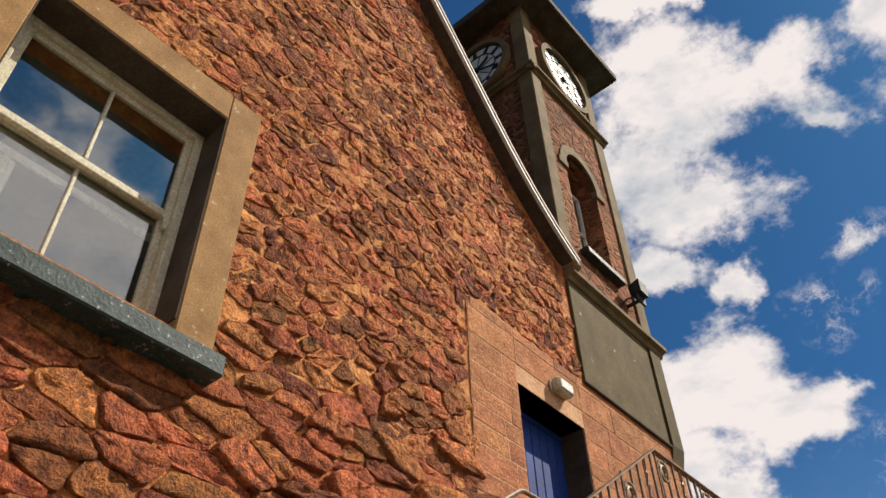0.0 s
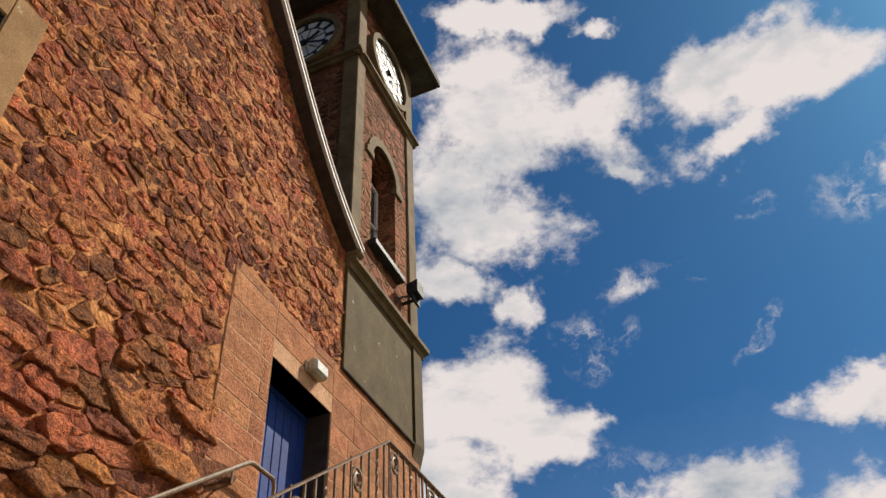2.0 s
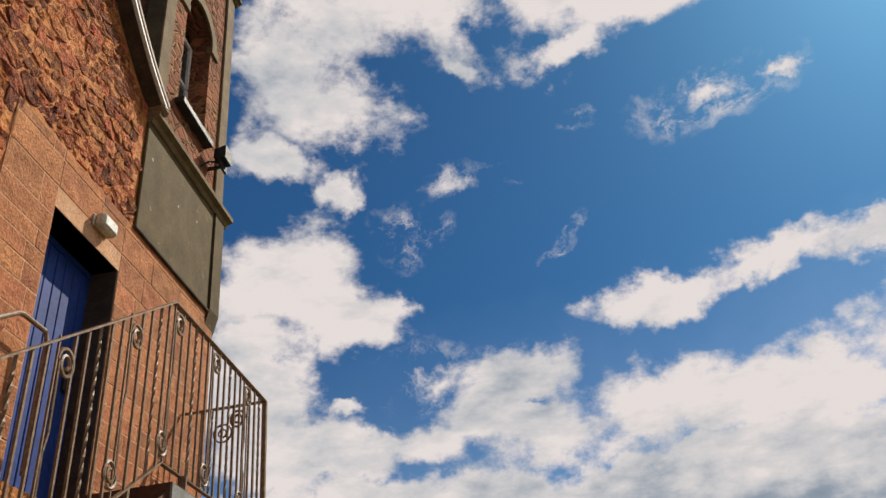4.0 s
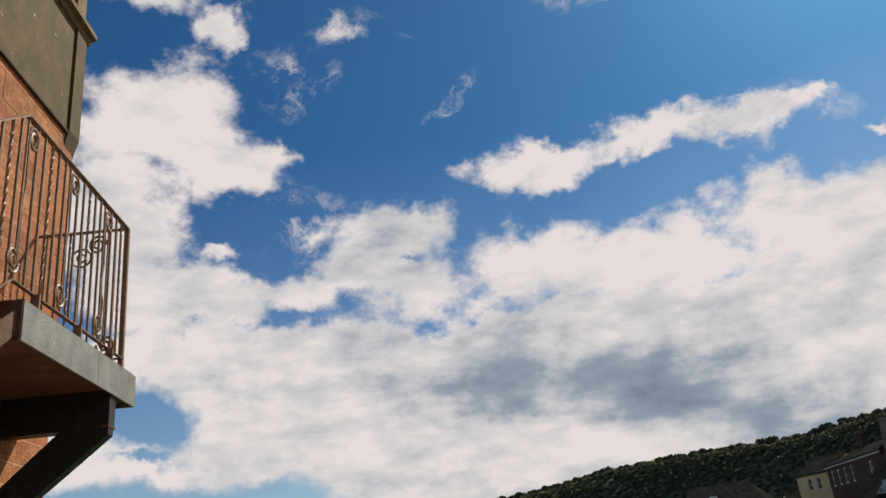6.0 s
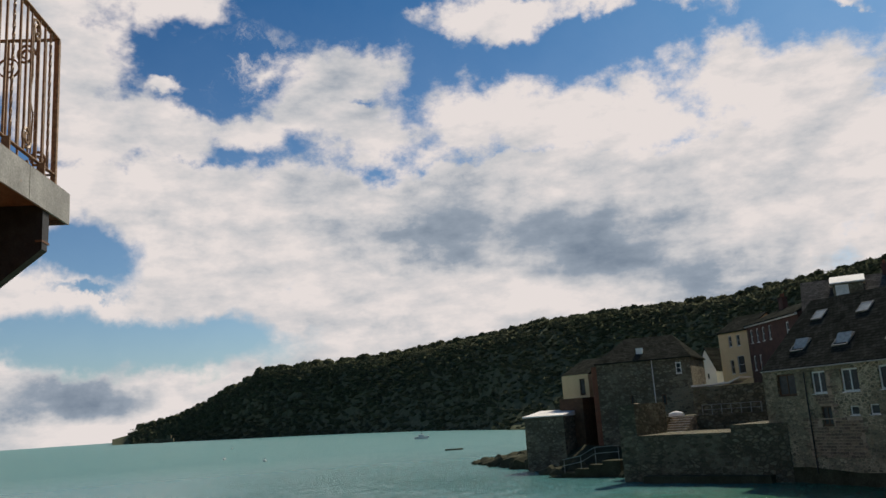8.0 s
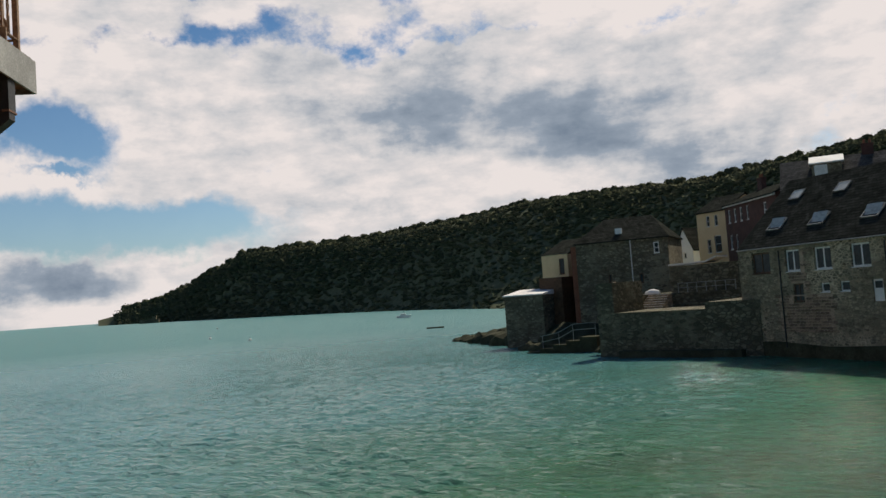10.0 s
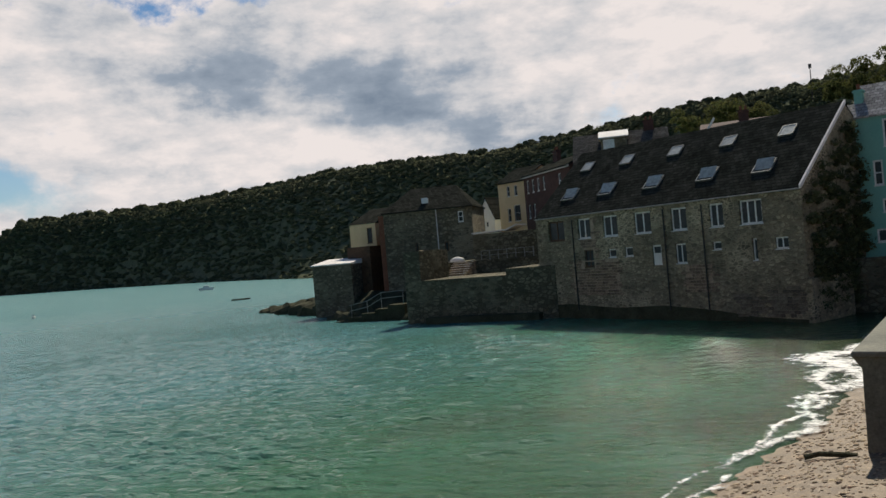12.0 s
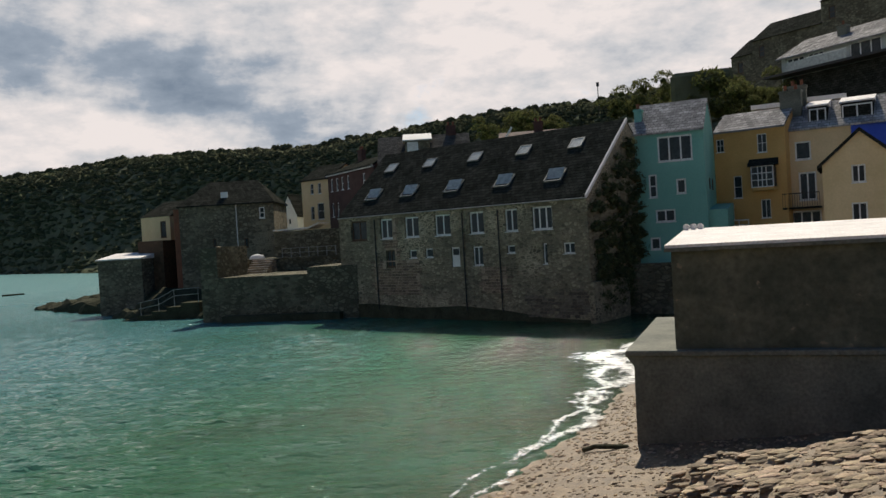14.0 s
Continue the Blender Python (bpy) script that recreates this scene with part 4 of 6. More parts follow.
def bars(parent, points, turn=0.0, first=0):
    for i, p in enumerate(points):
        k = ORDER[(i + first) % len(ORDER)]
        ob = new(NAMES[k], BARS[k])
        ob.parent = parent
        ob.matrix_basis = pose(*p, 0, 0, turn)


rail1 = thing("landing_railing", "brown wrought-iron railing with twisted bars and scrolls", "railing", group="iron railings")
part("top_rail", box(BX - 0.022, BX + 0.022, BY0, BY1, RT - 0.008, RT + 0.006, 0.003), M_IRON, rail1)
part("bottom_rail", box(BX - 0.016, BX + 0.016, BY0, BY1, RB - 0.006, RB + 0.006, 0.003), M_IRON, rail1)
for y in (4.95, 5.6, 6.2):
    part("rail_foot", box(BX - 0.008, BX + 0.05, y - 0.01, y + 0.01, DECK - 0.03, RB, 0.002), M_IRON, rail1)
part("end_post", box(BX - 0.02, BX + 0.02, BY1 - 0.02, BY1 + 0.02, DECK, RT, 0.004), M_IRON, rail1)
bars(rail1, [(BX, BY0 + 0.05 + 0.11 * i, RB) for i in range(16)], first=0)
rail2 = thing("end_railing", "brown wrought-iron railing across the landing's end", "railing", group="iron railings")
part("top_rail", box(WX + 0.02, BX - 0.02, BY1 - 0.02, BY1 + 0.02, RT - 0.008, RT + 0.006, 0.003), M_IRON, rail2)
part("bottom_rail", box(WX + 0.02, BX - 0.02, BY1 - 0.016, BY1 + 0.016, RB - 0.006, RB + 0.006, 0.003), M_IRON, rail2)
bars(rail2, [(WX + 0.12 + 0.098 * i, BY1, RB) for i in range(7)], 90, first=1)
bm = bmesh.new()
disc(bm, (WX + 0.42, 4.42), 0.075, 0.088, BY1 - 0.006, BY1 + 0.006, 24, axis="y")
disc(bm, (WX + 0.42, 4.42), 0.03, 0.042, BY1 - 0.006, BY1 + 0.006, 16, axis="y")
part("ring_ornament", bm, M_IRON, rail2)
rail3 = thing("stair_railing", "brown wrought-iron stair railing with twisted bars and scrolls", "railing", group="iron railings")
for nm, z0, w in (("top_rail", RT, 0.022), ("bottom_rail", RB, 0.016)):
    bm = bmesh.new()
    prism(bm, [(BY0, z0 - 0.008), (BY0, z0 + 0.006), (BY0 - 3.3, z0 + 0.006 - 3.3 * SL), (BY0 - 3.3, z0 - 0.008 - 3.3 * SL)], "x", BX - w, BX + w)
    part(nm, bm, M_IRON, rail3)
bars(rail3, [(BX, BY0 - 0.06 - 0.112 * i, RB - SL * (0.06 + 0.112 * i)) for i in range(28)], first=2)
for y in (4.3, 3.0, 1.5):
    part("stay", box(BX - 0.012, BX + 0.012, y - 0.012, y + 0.012, RB - SL * (BY0 - y) - 0.28, RB - SL * (BY0 - y)), M_IRON, rail3)
rail4 = thing("wall_handrail", "thin brown iron handrail beside the wall", "handrail")
HX = WX + 0.14
bm = bmesh.new()
tube(bm, [(HX, 1.5, 4.32 - 2.45 * SL), (HX, 3.95, 4.32), (HX, 4.0, 4.34), (HX, 4.24, 4.34), (HX, 4.27, 4.30), (HX, 4.28, 3.40)], 0.016, 8)
part("rail", bm, M_IRON, rail4)
for y in (3.8, 2.6):
    bm = bmesh.new()
    tube(bm, [(WX, y, 4.2 - (3.95 - y) * SL), (HX, y, 4.22 - (3.95 - y) * SL), (HX, y, 4.32 - (3.95 - y) * SL)], 0.01, 6)
    part("holder", bm, M_IRON, rail4)

# ---- sea, ground, quay ----
SEA = -4.1


def shore(x, y):
    """Metres inland of the waterline (below 0: out to sea)."""
    a, b = 0.469 * (x - 10.4) - 0.883 * (y - 14.6), 0.59 * (x - 16.8) - 0.807 * (y - 18.0)
    return np.minimum(np.maximum(a, b), 0.303 * (x - 25.0) - 0.953 * (y - 24.6))


def wob(x, y, s, seed=0.0):
    return np.sin(x * s + seed) * np.cos(y * s * 1.13 + 1.7 * seed) + 0.5 * np.sin(x * s * 2.3 + y * s * 1.7 + seed * 3) + 0.3 * np.cos(x * s * 4.1 - y * s * 3.7 + seed)


def ground_z(x, y):
    d = shore(x, y)
    z = SEA + np.where(d > 0, 0.075 * d + 0.03 * np.clip(d - 3, 0, 60), 0.10 * d)
    # a low shelf of flat rock on the landward side of the wet sand
    q = (10.27 - 0.573 * (x - 10.96) + 0.12 * wob(x, y, 1.9, 0.7)) - y
    rise = np.clip(q / 0.35 + 0.5, 0, 1) * np.clip((x - 9.6) / 1.6, 0, 1)
    shelf = -2.84 + 0.087 * (x - 10.96) + 0.035 * wob(x, y, 2.4, 1.1) + 0.02 * wob(x, y, 6.1, 0.3)
    z = np.where(shelf > z, z + (shelf - z) * rise, z)
    z = np.clip(z, -9.0, -1.4)
    near = np.exp(-((x - 12) ** 2 + (y - 9) ** 2) / 120.0)
    return z + near * np.where(d > 1.0, 1.0, 0.2) * (0.03 * wob(x, y, 1.6, 0.4) + 0.012 * wob(x, y, 4.5, 2.0))


def polar_sheet(name, radii, angles, height, material, centre=(0, 0)):
    rr, aa = np.meshgrid(radii, angles, indexing="ij")
    x, y = centre[0] + rr * np.sin(aa), centre[1] + rr * np.cos(aa)
    z = height(x, y)
    nr, na = rr.shape
    idx = np.arange(nr * na).reshape(nr, na)
    f = np.stack([idx[:-1, :-1], idx[1:, :-1], idx[1:, 1:], idx[:-1, 1:]], -1).reshape(-1, 4)
    me = bpy.data.meshes.new(name)
    me.from_pydata(np.stack([x, y, z], -1).reshape(-1, 3).tolist(), [], f.tolist())
    me.materials.append(material)
    me.polygons.foreach_set("use_smooth", [True] * len(me.polygons))
    return new(name, me)


def water_material():
    m = bpy.data.materials.new("sea_water")
    m.use_nodes = True
    nt = m.node_tree
    N, K = nt.nodes.new, nt.links.new
    b = nt.nodes["Principled BSDF"]
    tc = N("ShaderNodeTexCoord")

    def noise_at(scale, stretch, detail, turn=0.0):
        mp = N("ShaderNodeMapping")
        mp.vector_type = "TEXTURE"
        mp.inputs["Scale"].default_value = (1 / stretch[0], 1 / stretch[1], 1)
        mp.inputs["Rotation"].default_value = (0, 0, turn)
        K(tc.outputs["Object"], mp.inputs[0])
        n = N("ShaderNodeTexNoise")
        K(mp.outputs[0], n.inputs["Vector"])
        n.inputs["Scale"].default_value, n.inputs["Detail"].default_value, n.inputs["Roughness"].default_value = scale, detail, 0.55
        return n.outputs["Fac"]
    # sea bed tones: sand green inshore, blue-green outside
    sx = N("ShaderNodeSeparateXYZ")
    K(tc.outputs["Object"], sx.inputs[0])
    far = N("ShaderNodeVectorMath")
    far.operation = "DOT_PRODUCT"
    K(tc.outputs["Object"], far.inputs[0])
    far.inputs[1].default_value = (0.67, -0.74, 0)
    fr = N("ShaderNodeMapRange")
    fr.interpolation_type = "SMOOTHSTEP"
    for i, v in enumerate((-42.0, 2.0, 0.0, 1.0)):
        fr.inputs[i + 1].default_value = v
    K(far.outputs["Value"], fr.inputs[0])
    patch = noise_at(0.05, (1, 2.2, 1), 4)
    pr = N("ShaderNodeMath")
    pr.operation = "MULTIPLY_ADD"
    K(patch, pr.inputs[0])
    pr.inputs[1].default_value = 0.9
    pr.inputs[2].default_value = -0.45
    ad = N("ShaderNodeMath")
    ad.operation = "ADD"
    K(fr.outputs[0], ad.inputs[0])
    K(pr.outputs[0], ad.inputs[1])
    rp = N("ShaderNodeValToRGB")
    e = rp.color_ramp.elements
    e[0].position, e[0].color = 0.1, (0.066, 0.185, 0.175, 1)
    e[1].position, e[1].color = 1.0, (0.04, 0.06, 0.026, 1)
    k = e.new(0.72)
    k.color = (0.034, 0.115, 0.055, 1)
    K(ad.outputs[0], rp.inputs[0])
    K(rp.outputs[0], b.inputs["Base Color"])
    b.inputs["Roughness"].default_value, b.inputs["IOR"].default_value = 0.06, 1.33
    # the open bay is ruffled by wind, the cove is calmer
    reach = N("ShaderNodeVectorMath")
    reach.operation = "LENGTH"
    K(tc.outputs["Object"], reach.inputs[0])
    ruffle = N("ShaderNodeMapRange")
    for i, v in enumerate((45.0, 170.0, 0.06, 0.42)):
        ruffle.inputs[i + 1].default_value = v
    K(reach.outputs["Value"], ruffle.inputs[0])
    K(ruffle.outputs[0], b.inputs["Roughness"])
    w1 = noise_at(0.95, (1.0, 1.9, 1), 5, -0.55)
    w2 = noise_at(2.9, (1.0, 1.8, 1), 4, -0.75)
    w3 = noise_at(0.1, (1.0, 2.6, 1), 2, -0.35)
    s1 = N("ShaderNodeMath")
    s1.operation = "MULTIPLY_ADD"
    K(w2, s1.inputs[0])
    s1.inputs[1].default_value = 0.6
    K(w1, s1.inputs[2])
    s2 = N("ShaderNodeMath")
    s2.operation = "MULTIPLY_ADD"
    K(w3, s2.inputs[0])
    s2.inputs[1].default_value = 0.9
    K(s1.outputs[0], s2.inputs[2])
    bp = N("ShaderNodeBump")
    bp.inputs["Strength"].default_value, bp.inputs["Distance"].default_value = 1.0, 0.27
    K(s2.outputs[0], bp.inputs["Height"])
    K(bp.outputs[0], b.inputs["Normal"])
    return m


M_SEA = water_material()
M_SAND = mat("wet_shingle_beach", (0.1, 0.068, 0.038), (0.22, 0.16, 0.095), scale=2.5, fine=28, bump=0.8, rough=0.65, depth=0.025, spots=0.35, spot=(0.3, 0.23, 0.165))
M_ROCK = mat("dark_shore_rock", (0.034, 0.036, 0.022), (0.07, 0.07, 0.044), scale=0.8, fine=9, bump=0.9, depth=0.1, spec=0.03)
M_HARBOUR = rubble_far("harbour_wall_stone", (0.088, 0.084, 0.056), (0.165, 0.15, 0.1), (0.2, 0.175, 0.12), cell=2.2)
M_CONC = mat("stained_concrete", (0.085, 0.092, 0.074), (0.17, 0.17, 0.135), scale=0.9, fine=12, bump=0.5, depth=0.03, spots=0.1, spot=(0.16, 0.13, 0.09))
M_PALE = mat("pale_roof_felt", (0.6, 0.56, 0.52), (0.78, 0.74, 0.7), scale=1.2, fine=20, bump=0.15)

radii = np.concatenate([[0.3], np.geomspace(1.0, 60, 420), np.geomspace(64, 4900, 40)])
angles = np.concatenate([np.radians(np.arange(-180, 5, 5.0)), np.radians(np.arange(5, 90, 0.3)), np.radians(np.arange(90, 181, 5.0))])
tagged(polar_sheet("ground", radii, angles, ground_z, M_SAND), "wet brown sand and shingle beach running under the sea", "ground", kind="structure")
gw = np.random.default_rng(12)
WAVES = []
for k in range(80):
    lam = 0.45 * (1.5 / 0.45) ** gw.random()
    head = radians(212 + gw.normal(0, 17))
    WAVES.append((2 * math.pi / lam, head, 0.0042 * lam ** 0.9, gw.uniform(0, 6.28), lam))


def sea_z(x, y):
    r = np.hypot(x, y)
    z = np.zeros_like(x)
    calm = 0.35 + 0.65 * np.clip((-shore(x, y) + 1.0) / 14.0, 0, 1)
    gust = 0.75 + 0.35 * wob(x, y, 0.09, 1.3)
    for k, head, amp, ph, lam in WAVES:
        fade = np.clip(2.0 - r * 0.010 / lam, 0, 1) * np.clip((108 - r) / 40, 0, 1)
        z += fade * amp * np.sin(k * (x * math.sin(head) + y * math.cos(head)) + ph)
    return SEA + z * calm * np.clip(gust, 0.3, 1.3)


sea_r = np.concatenate([[2.0, 6.0, 10.0], np.geomspace(12.5, 110, 620), np.geomspace(114, 4900, 30)])
sea_a = np.concatenate([np.radians(np.arange(-180, -24, 5.0)), np.radians(np.arange(-24, 66, 0.2)), np.radians(np.arange(66, 181, 5.0))])
tagged(polar_sheet("water", sea_r, sea_a, sea_z, M_SEA), "rippled blue-green sea water, green inshore", "sea", kind="structure")

quay = bmesh.new()
bx(quay, WX, 2.3, -12, 3.2, -5.5, 0.0, 0.03)
tagged(part("pavement", quay, M_CONC), "concrete quay terrace beside the building", "pavement", kind="structure")

# foam along the waterline: a lacy sheet that breaks up towards its edges
def foam_material():
    m = mat("lacy_sea_foam", (0.62, 0.62, 0.59), (0.85, 0.85, 0.82), scale=3, fine=25, bump=0.5, rough=0.8, depth=0.03)
    nt = m.node_tree
    N, K = nt.nodes.new, nt.links.new
    tc = N("ShaderNodeTexCoord")
    sp = N("ShaderNodeSeparateXYZ")
    K(tc.outputs["UV"], sp.inputs[0])
    n = N("ShaderNodeTexNoise")
    n.inputs["Scale"].default_value, n.inputs["Detail"].default_value, n.inputs["Roughness"].default_value = 2.6, 9, 0.72
    K(tc.outputs["Object"], n.inputs["Vector"])
    edge = N("ShaderNodeMath")
    edge.operation = "MULTIPLY_ADD"
    K(sp.outputs["Y"], edge.inputs[0])
    edge.inputs[1].default_value, edge.inputs[2].default_value = -0.42, 0.0
    along = N("ShaderNodeMath")
    along.operation = "MULTIPLY_ADD"
    K(sp.outputs["X"], along.inputs[0])
    along.inputs[1].default_value = 0.22
    K(edge.outputs[0], along.inputs[2])
    add = N("ShaderNodeMath")
    K(along.outputs[0], add.inputs[0])
    K(n.outputs["Fac"], add.inputs[1])
    mr = N("ShaderNodeMapRange")
    mr.inputs[1].default_value, mr.inputs[2].default_value = 0.48, 0.64
    K(add.outputs[0], mr.inputs[0])
    K(mr.outputs[0], nt.nodes["Principled BSDF"].inputs["Alpha"])
    return m


M_LACE = foam_material()
LINE = [(8.2, 13.4), (10.4, 14.6), (13.6, 16.25), (16.8, 18.0), (20.6, 20.8), (25.0, 24.3), (29.0, 25.7), (34.0, 27.2)]
WIDE = [0.7, 0.9, 1.1, 1.6, 2.8, 4.4, 4.4, 3.0]


def foam_strip(shift, share, seed):
    """shift: metres seaward of the waterline."""
    g = random.Random(seed)
    v, f, uv = [], [], []
    n, rows = 160, 9
    for i in range(n + 1):
        s = i / n * (len(LINE) - 1)
        k = min(int(s), len(LINE) - 2)
        s -= k
        x, y = (LINE[k][q] + (LINE[k + 1][q] - LINE[k][q]) * s for q in (0, 1))
        w = (WIDE[k] + (WIDE[k + 1] - WIDE[k]) * s) * share
        sway = shift + 0.2 * math.sin(i * 0.17 + seed) * w + 0.05 * math.sin(i * 0.37 + seed)
        for j in range(rows):
            t = j / (rows - 1)
            d = sway + (t - 0.4) * w
            v.append((x - 0.53 * d, y + 0.85 * d, SEA + 0.04 + 0.03 * math.sin(math.pi * t) + 0.02 * g.random()))
            uv.append((i / n, abs(2 * t - 1)))
    for i in range(n):
        for j in range(rows - 1):
            a = i * rows + j
            f.append((a, a + rows, a + rows + 1, a + 1))
    me = bpy.data.meshes.new("sea_foam")
    me.from_pydata(v, [], f)
    lay = me.uv_layers.new(name="across")
    lay.data.foreach_set("uv", [c for p in me.polygons for q in p.vertices for c in uv[q]])
    me.materials.append(M_LACE)
    tagged(new("sea_foam", me), "white lacy foam where small waves break on the beach", "foam", kind="stuff")


foam_strip(0.1, 1.3, 1)
foam_strip(0.5, 0.7, 4)

# pebbles and flat rocks of the near beach
rp = random.Random(11)
pv, pf = [], []


def pebble(x, y, r, flat, lift=0.0, long=1.5):
    k = len(pv)
    z = float(ground_z(np.array(x), np.array(y))) + lift
    n, ph = 7, rp.uniform(0, 6)
    for s, h in ((1.0, -0.3), (0.95, 0.35), (0.55, 0.9)):
        for i in range(n):
            a = 2 * math.pi * i / n + ph
            q = r * s * rp.uniform(0.78, 1.2)
            pv.append((x + q * math.cos(a) * long, y + q * math.sin(a) - (long - 1.5) * 0.5 * q * math.cos(a), z + h * r * flat))
    for g in range(2):
        for i in range(n):
            j = (i + 1) % n
            pf.append((k + g * n + i, k + g * n + j, k + (g + 1) * n + j, k + (g + 1) * n + i))
    pf.append(tuple(k + 2 * n + i for i in range(n)))


for i in range(11000):
    u, v = rp.random(), rp.random()
    x, y = 5.0 + 14 * u, 3.5 + 17 * v
    d = float(shore(np.array(x), np.array(y)))
    if d < 0.1 or d > 10:
        continue
    pebble(x, y, rp.uniform(0.012, 0.038) * (1 + 1.2 * rp.random() ** 6), rp.uniform(0.4, 0.8))
for i in range(3600):
    x, y = rp.uniform(9.5, 17), rp.uniform(3.5, 10.6)
    if y > 10.2 - 0.573 * (x - 10.96):
        continue
    pebble(x, y, rp.uniform(0.02, 0.11), rp.uniform(0.12, 0.35), 0.0, rp.uniform(1.6, 3.2))
me = bpy.data.meshes.new("pebbles")
me.from_pydata(pv, [], pf)
M_PEBBLE = mat("beach_pebbles", (0.17, 0.125, 0.08), (0.36, 0.28, 0.19), scale=3, fine=30, bump=0.4, island=0.55)
me.materials.append(M_PEBBLE)
tagged(new("pebbles", me), "brown and buff pebbles and flat stones strewn on the beach", "pebbles", kind="stuff")

drift = bmesh.new()
tube(drift, [(13.3, 15.05, -3.95), (13.6, 14.95, -3.9), (13.95, 14.7, -3.92), (14.3, 14.55, -3.97)], 0.06, 7)
tagged(part("driftwood", drift, M_ROCK), "dark piece of driftwood lying on the wet sand", "driftwood")

# ---- bastion wall on the beach ----
bas = thing("bastion", "dark stained sea bastion, concrete base, stone parapet and pale sloping top", "sea wall", (14.55, 14.5, 0), math.degrees(math.atan2(-3.95, 2.94)), kind="structure")
part("base_wall", prism(bmesh.new(), [(0.0, -5.0), (15, -5.0), (15, -1.8), (-0.14, -1.8), (0.04, -2.05)], "y", 0.0, 7.0), M_CONC, bas)
part("ledge", box(-0.16, 15, -0.1, 7.1, -1.8, -1.66, 0.03), M_CONC, bas)
M_BAST = mat("bastion_stone", (0.042, 0.05, 0.034), (0.12, 0.122, 0.086), scale=0.7, fine=5, bump=0.7, depth=0.05, spots=0.2, spot=(0.19, 0.16, 0.11))
part("upper_wall", box(1.02, 15, 0.22, 6.8, -1.66, 0.70), M_BAST, bas)
bm = bmesh.new()
prism(bm, [(0.05, 0.68), (0.05, 0.84), (7.0, 1.14), (7.0, 0.68)], "x", 0.9, 15)
part("sloping_top", bm, M_PALE, bas, "pale sloping roof slab")
part("slab_edge", box(0.88, 15, 0.03, 0.052, 0.68, 0.77), M_CONC, bas)
bm = bmesh.new()
for k in range(3):
    disc(bm, (1.0 + k * 0.2, 1.2), 0.0, 0.1, 6.2 + k * 0.12, 6.4 + k * 0.12, 10, axis="y")
part("coiled_rope", bm, M_PALE, bas)

# ---- houses across the water ----
M_WARE = rubble_far("warehouse_rubble", (0.15, 0.132, 0.088), (0.3, 0.255, 0.17), (0.55, 0.45, 0.31), cell=3.4, squash=1.7)
M_TEAL = mat("teal_render", (0.165, 0.38, 0.315), (0.21, 0.44, 0.365), scale=0.5, fine=9, bump=0.15, grain=0.25, depth=0.02)
M_YELLOW = mat("ochre_yellow_render", (0.52, 0.31, 0.1), (0.62, 0.38, 0.14), scale=0.5, fine=9, bump=0.15, grain=0.25, depth=0.02)
M_CREAMW = mat("cream_render", (0.58, 0.43, 0.24), (0.7, 0.54, 0.32), scale=0.5, fine=9, bump=0.15, grain=0.25, depth=0.02)
M_BUFFW = mat("buff_render", (0.6, 0.46, 0.24), (0.74, 0.58, 0.34), scale=0.5, fine=9, bump=0.15, grain=0.25, depth=0.02)
M_GREYW = mat("pale_grey_render", (0.36, 0.38, 0.35), (0.46, 0.48, 0.44), scale=0.5, fine=9, bump=0.15, grain=0.25)
M_BLUEW = mat("bright_blue_render", (0.03, 0.07, 0.42), (0.045, 0.1, 0.5), scale=0.5, fine=9, bump=0.15, grain=0.25)
M_WHITEW = mat("white_render", (0.66, 0.64, 0.6), (0.8, 0.78, 0.73), scale=0.6, fine=9, bump=0.15, grain=0.25)
M_BRICK = mat("dark_red_brick", (0.06, 0.03, 0.024), (0.1, 0.05, 0.04), scale=1.5, fine=14, bump=0.3)
M_STONEH = rubble_far("grey_house_stone", (0.12, 0.105, 0.072), (0.22, 0.19, 0.13), (0.26, 0.22, 0.15), cell=2.6)
M_FRAME = mat("white_window_frame", (0.6, 0.6, 0.56), (0.78, 0.78, 0.74), scale=3, fine=20, bump=0.05, rough=0.5)
M_BROWNW = mat("brown_timber", (0.06, 0.035, 0.02), (0.12, 0.07, 0.04), scale=3, fine=20, bump=0.2)
M_PATCH = mat("ruddy_patch_stone", (0.13, 0.095, 0.066), (0.26, 0.19, 0.13), scale=1.5, fine=12, bump=0.4, rnd=0.45)
M_PATCHM = mat("fresh_pale_pointing", (0.3, 0.22, 0.15), (0.42, 0.32, 0.23), scale=1.5, fine=12, bump=0.4)
M_ORANGE = mat("terracotta_render", (0.16, 0.06, 0.035), (0.22, 0.09, 0.05), scale=1, fine=9, bump=0.2)


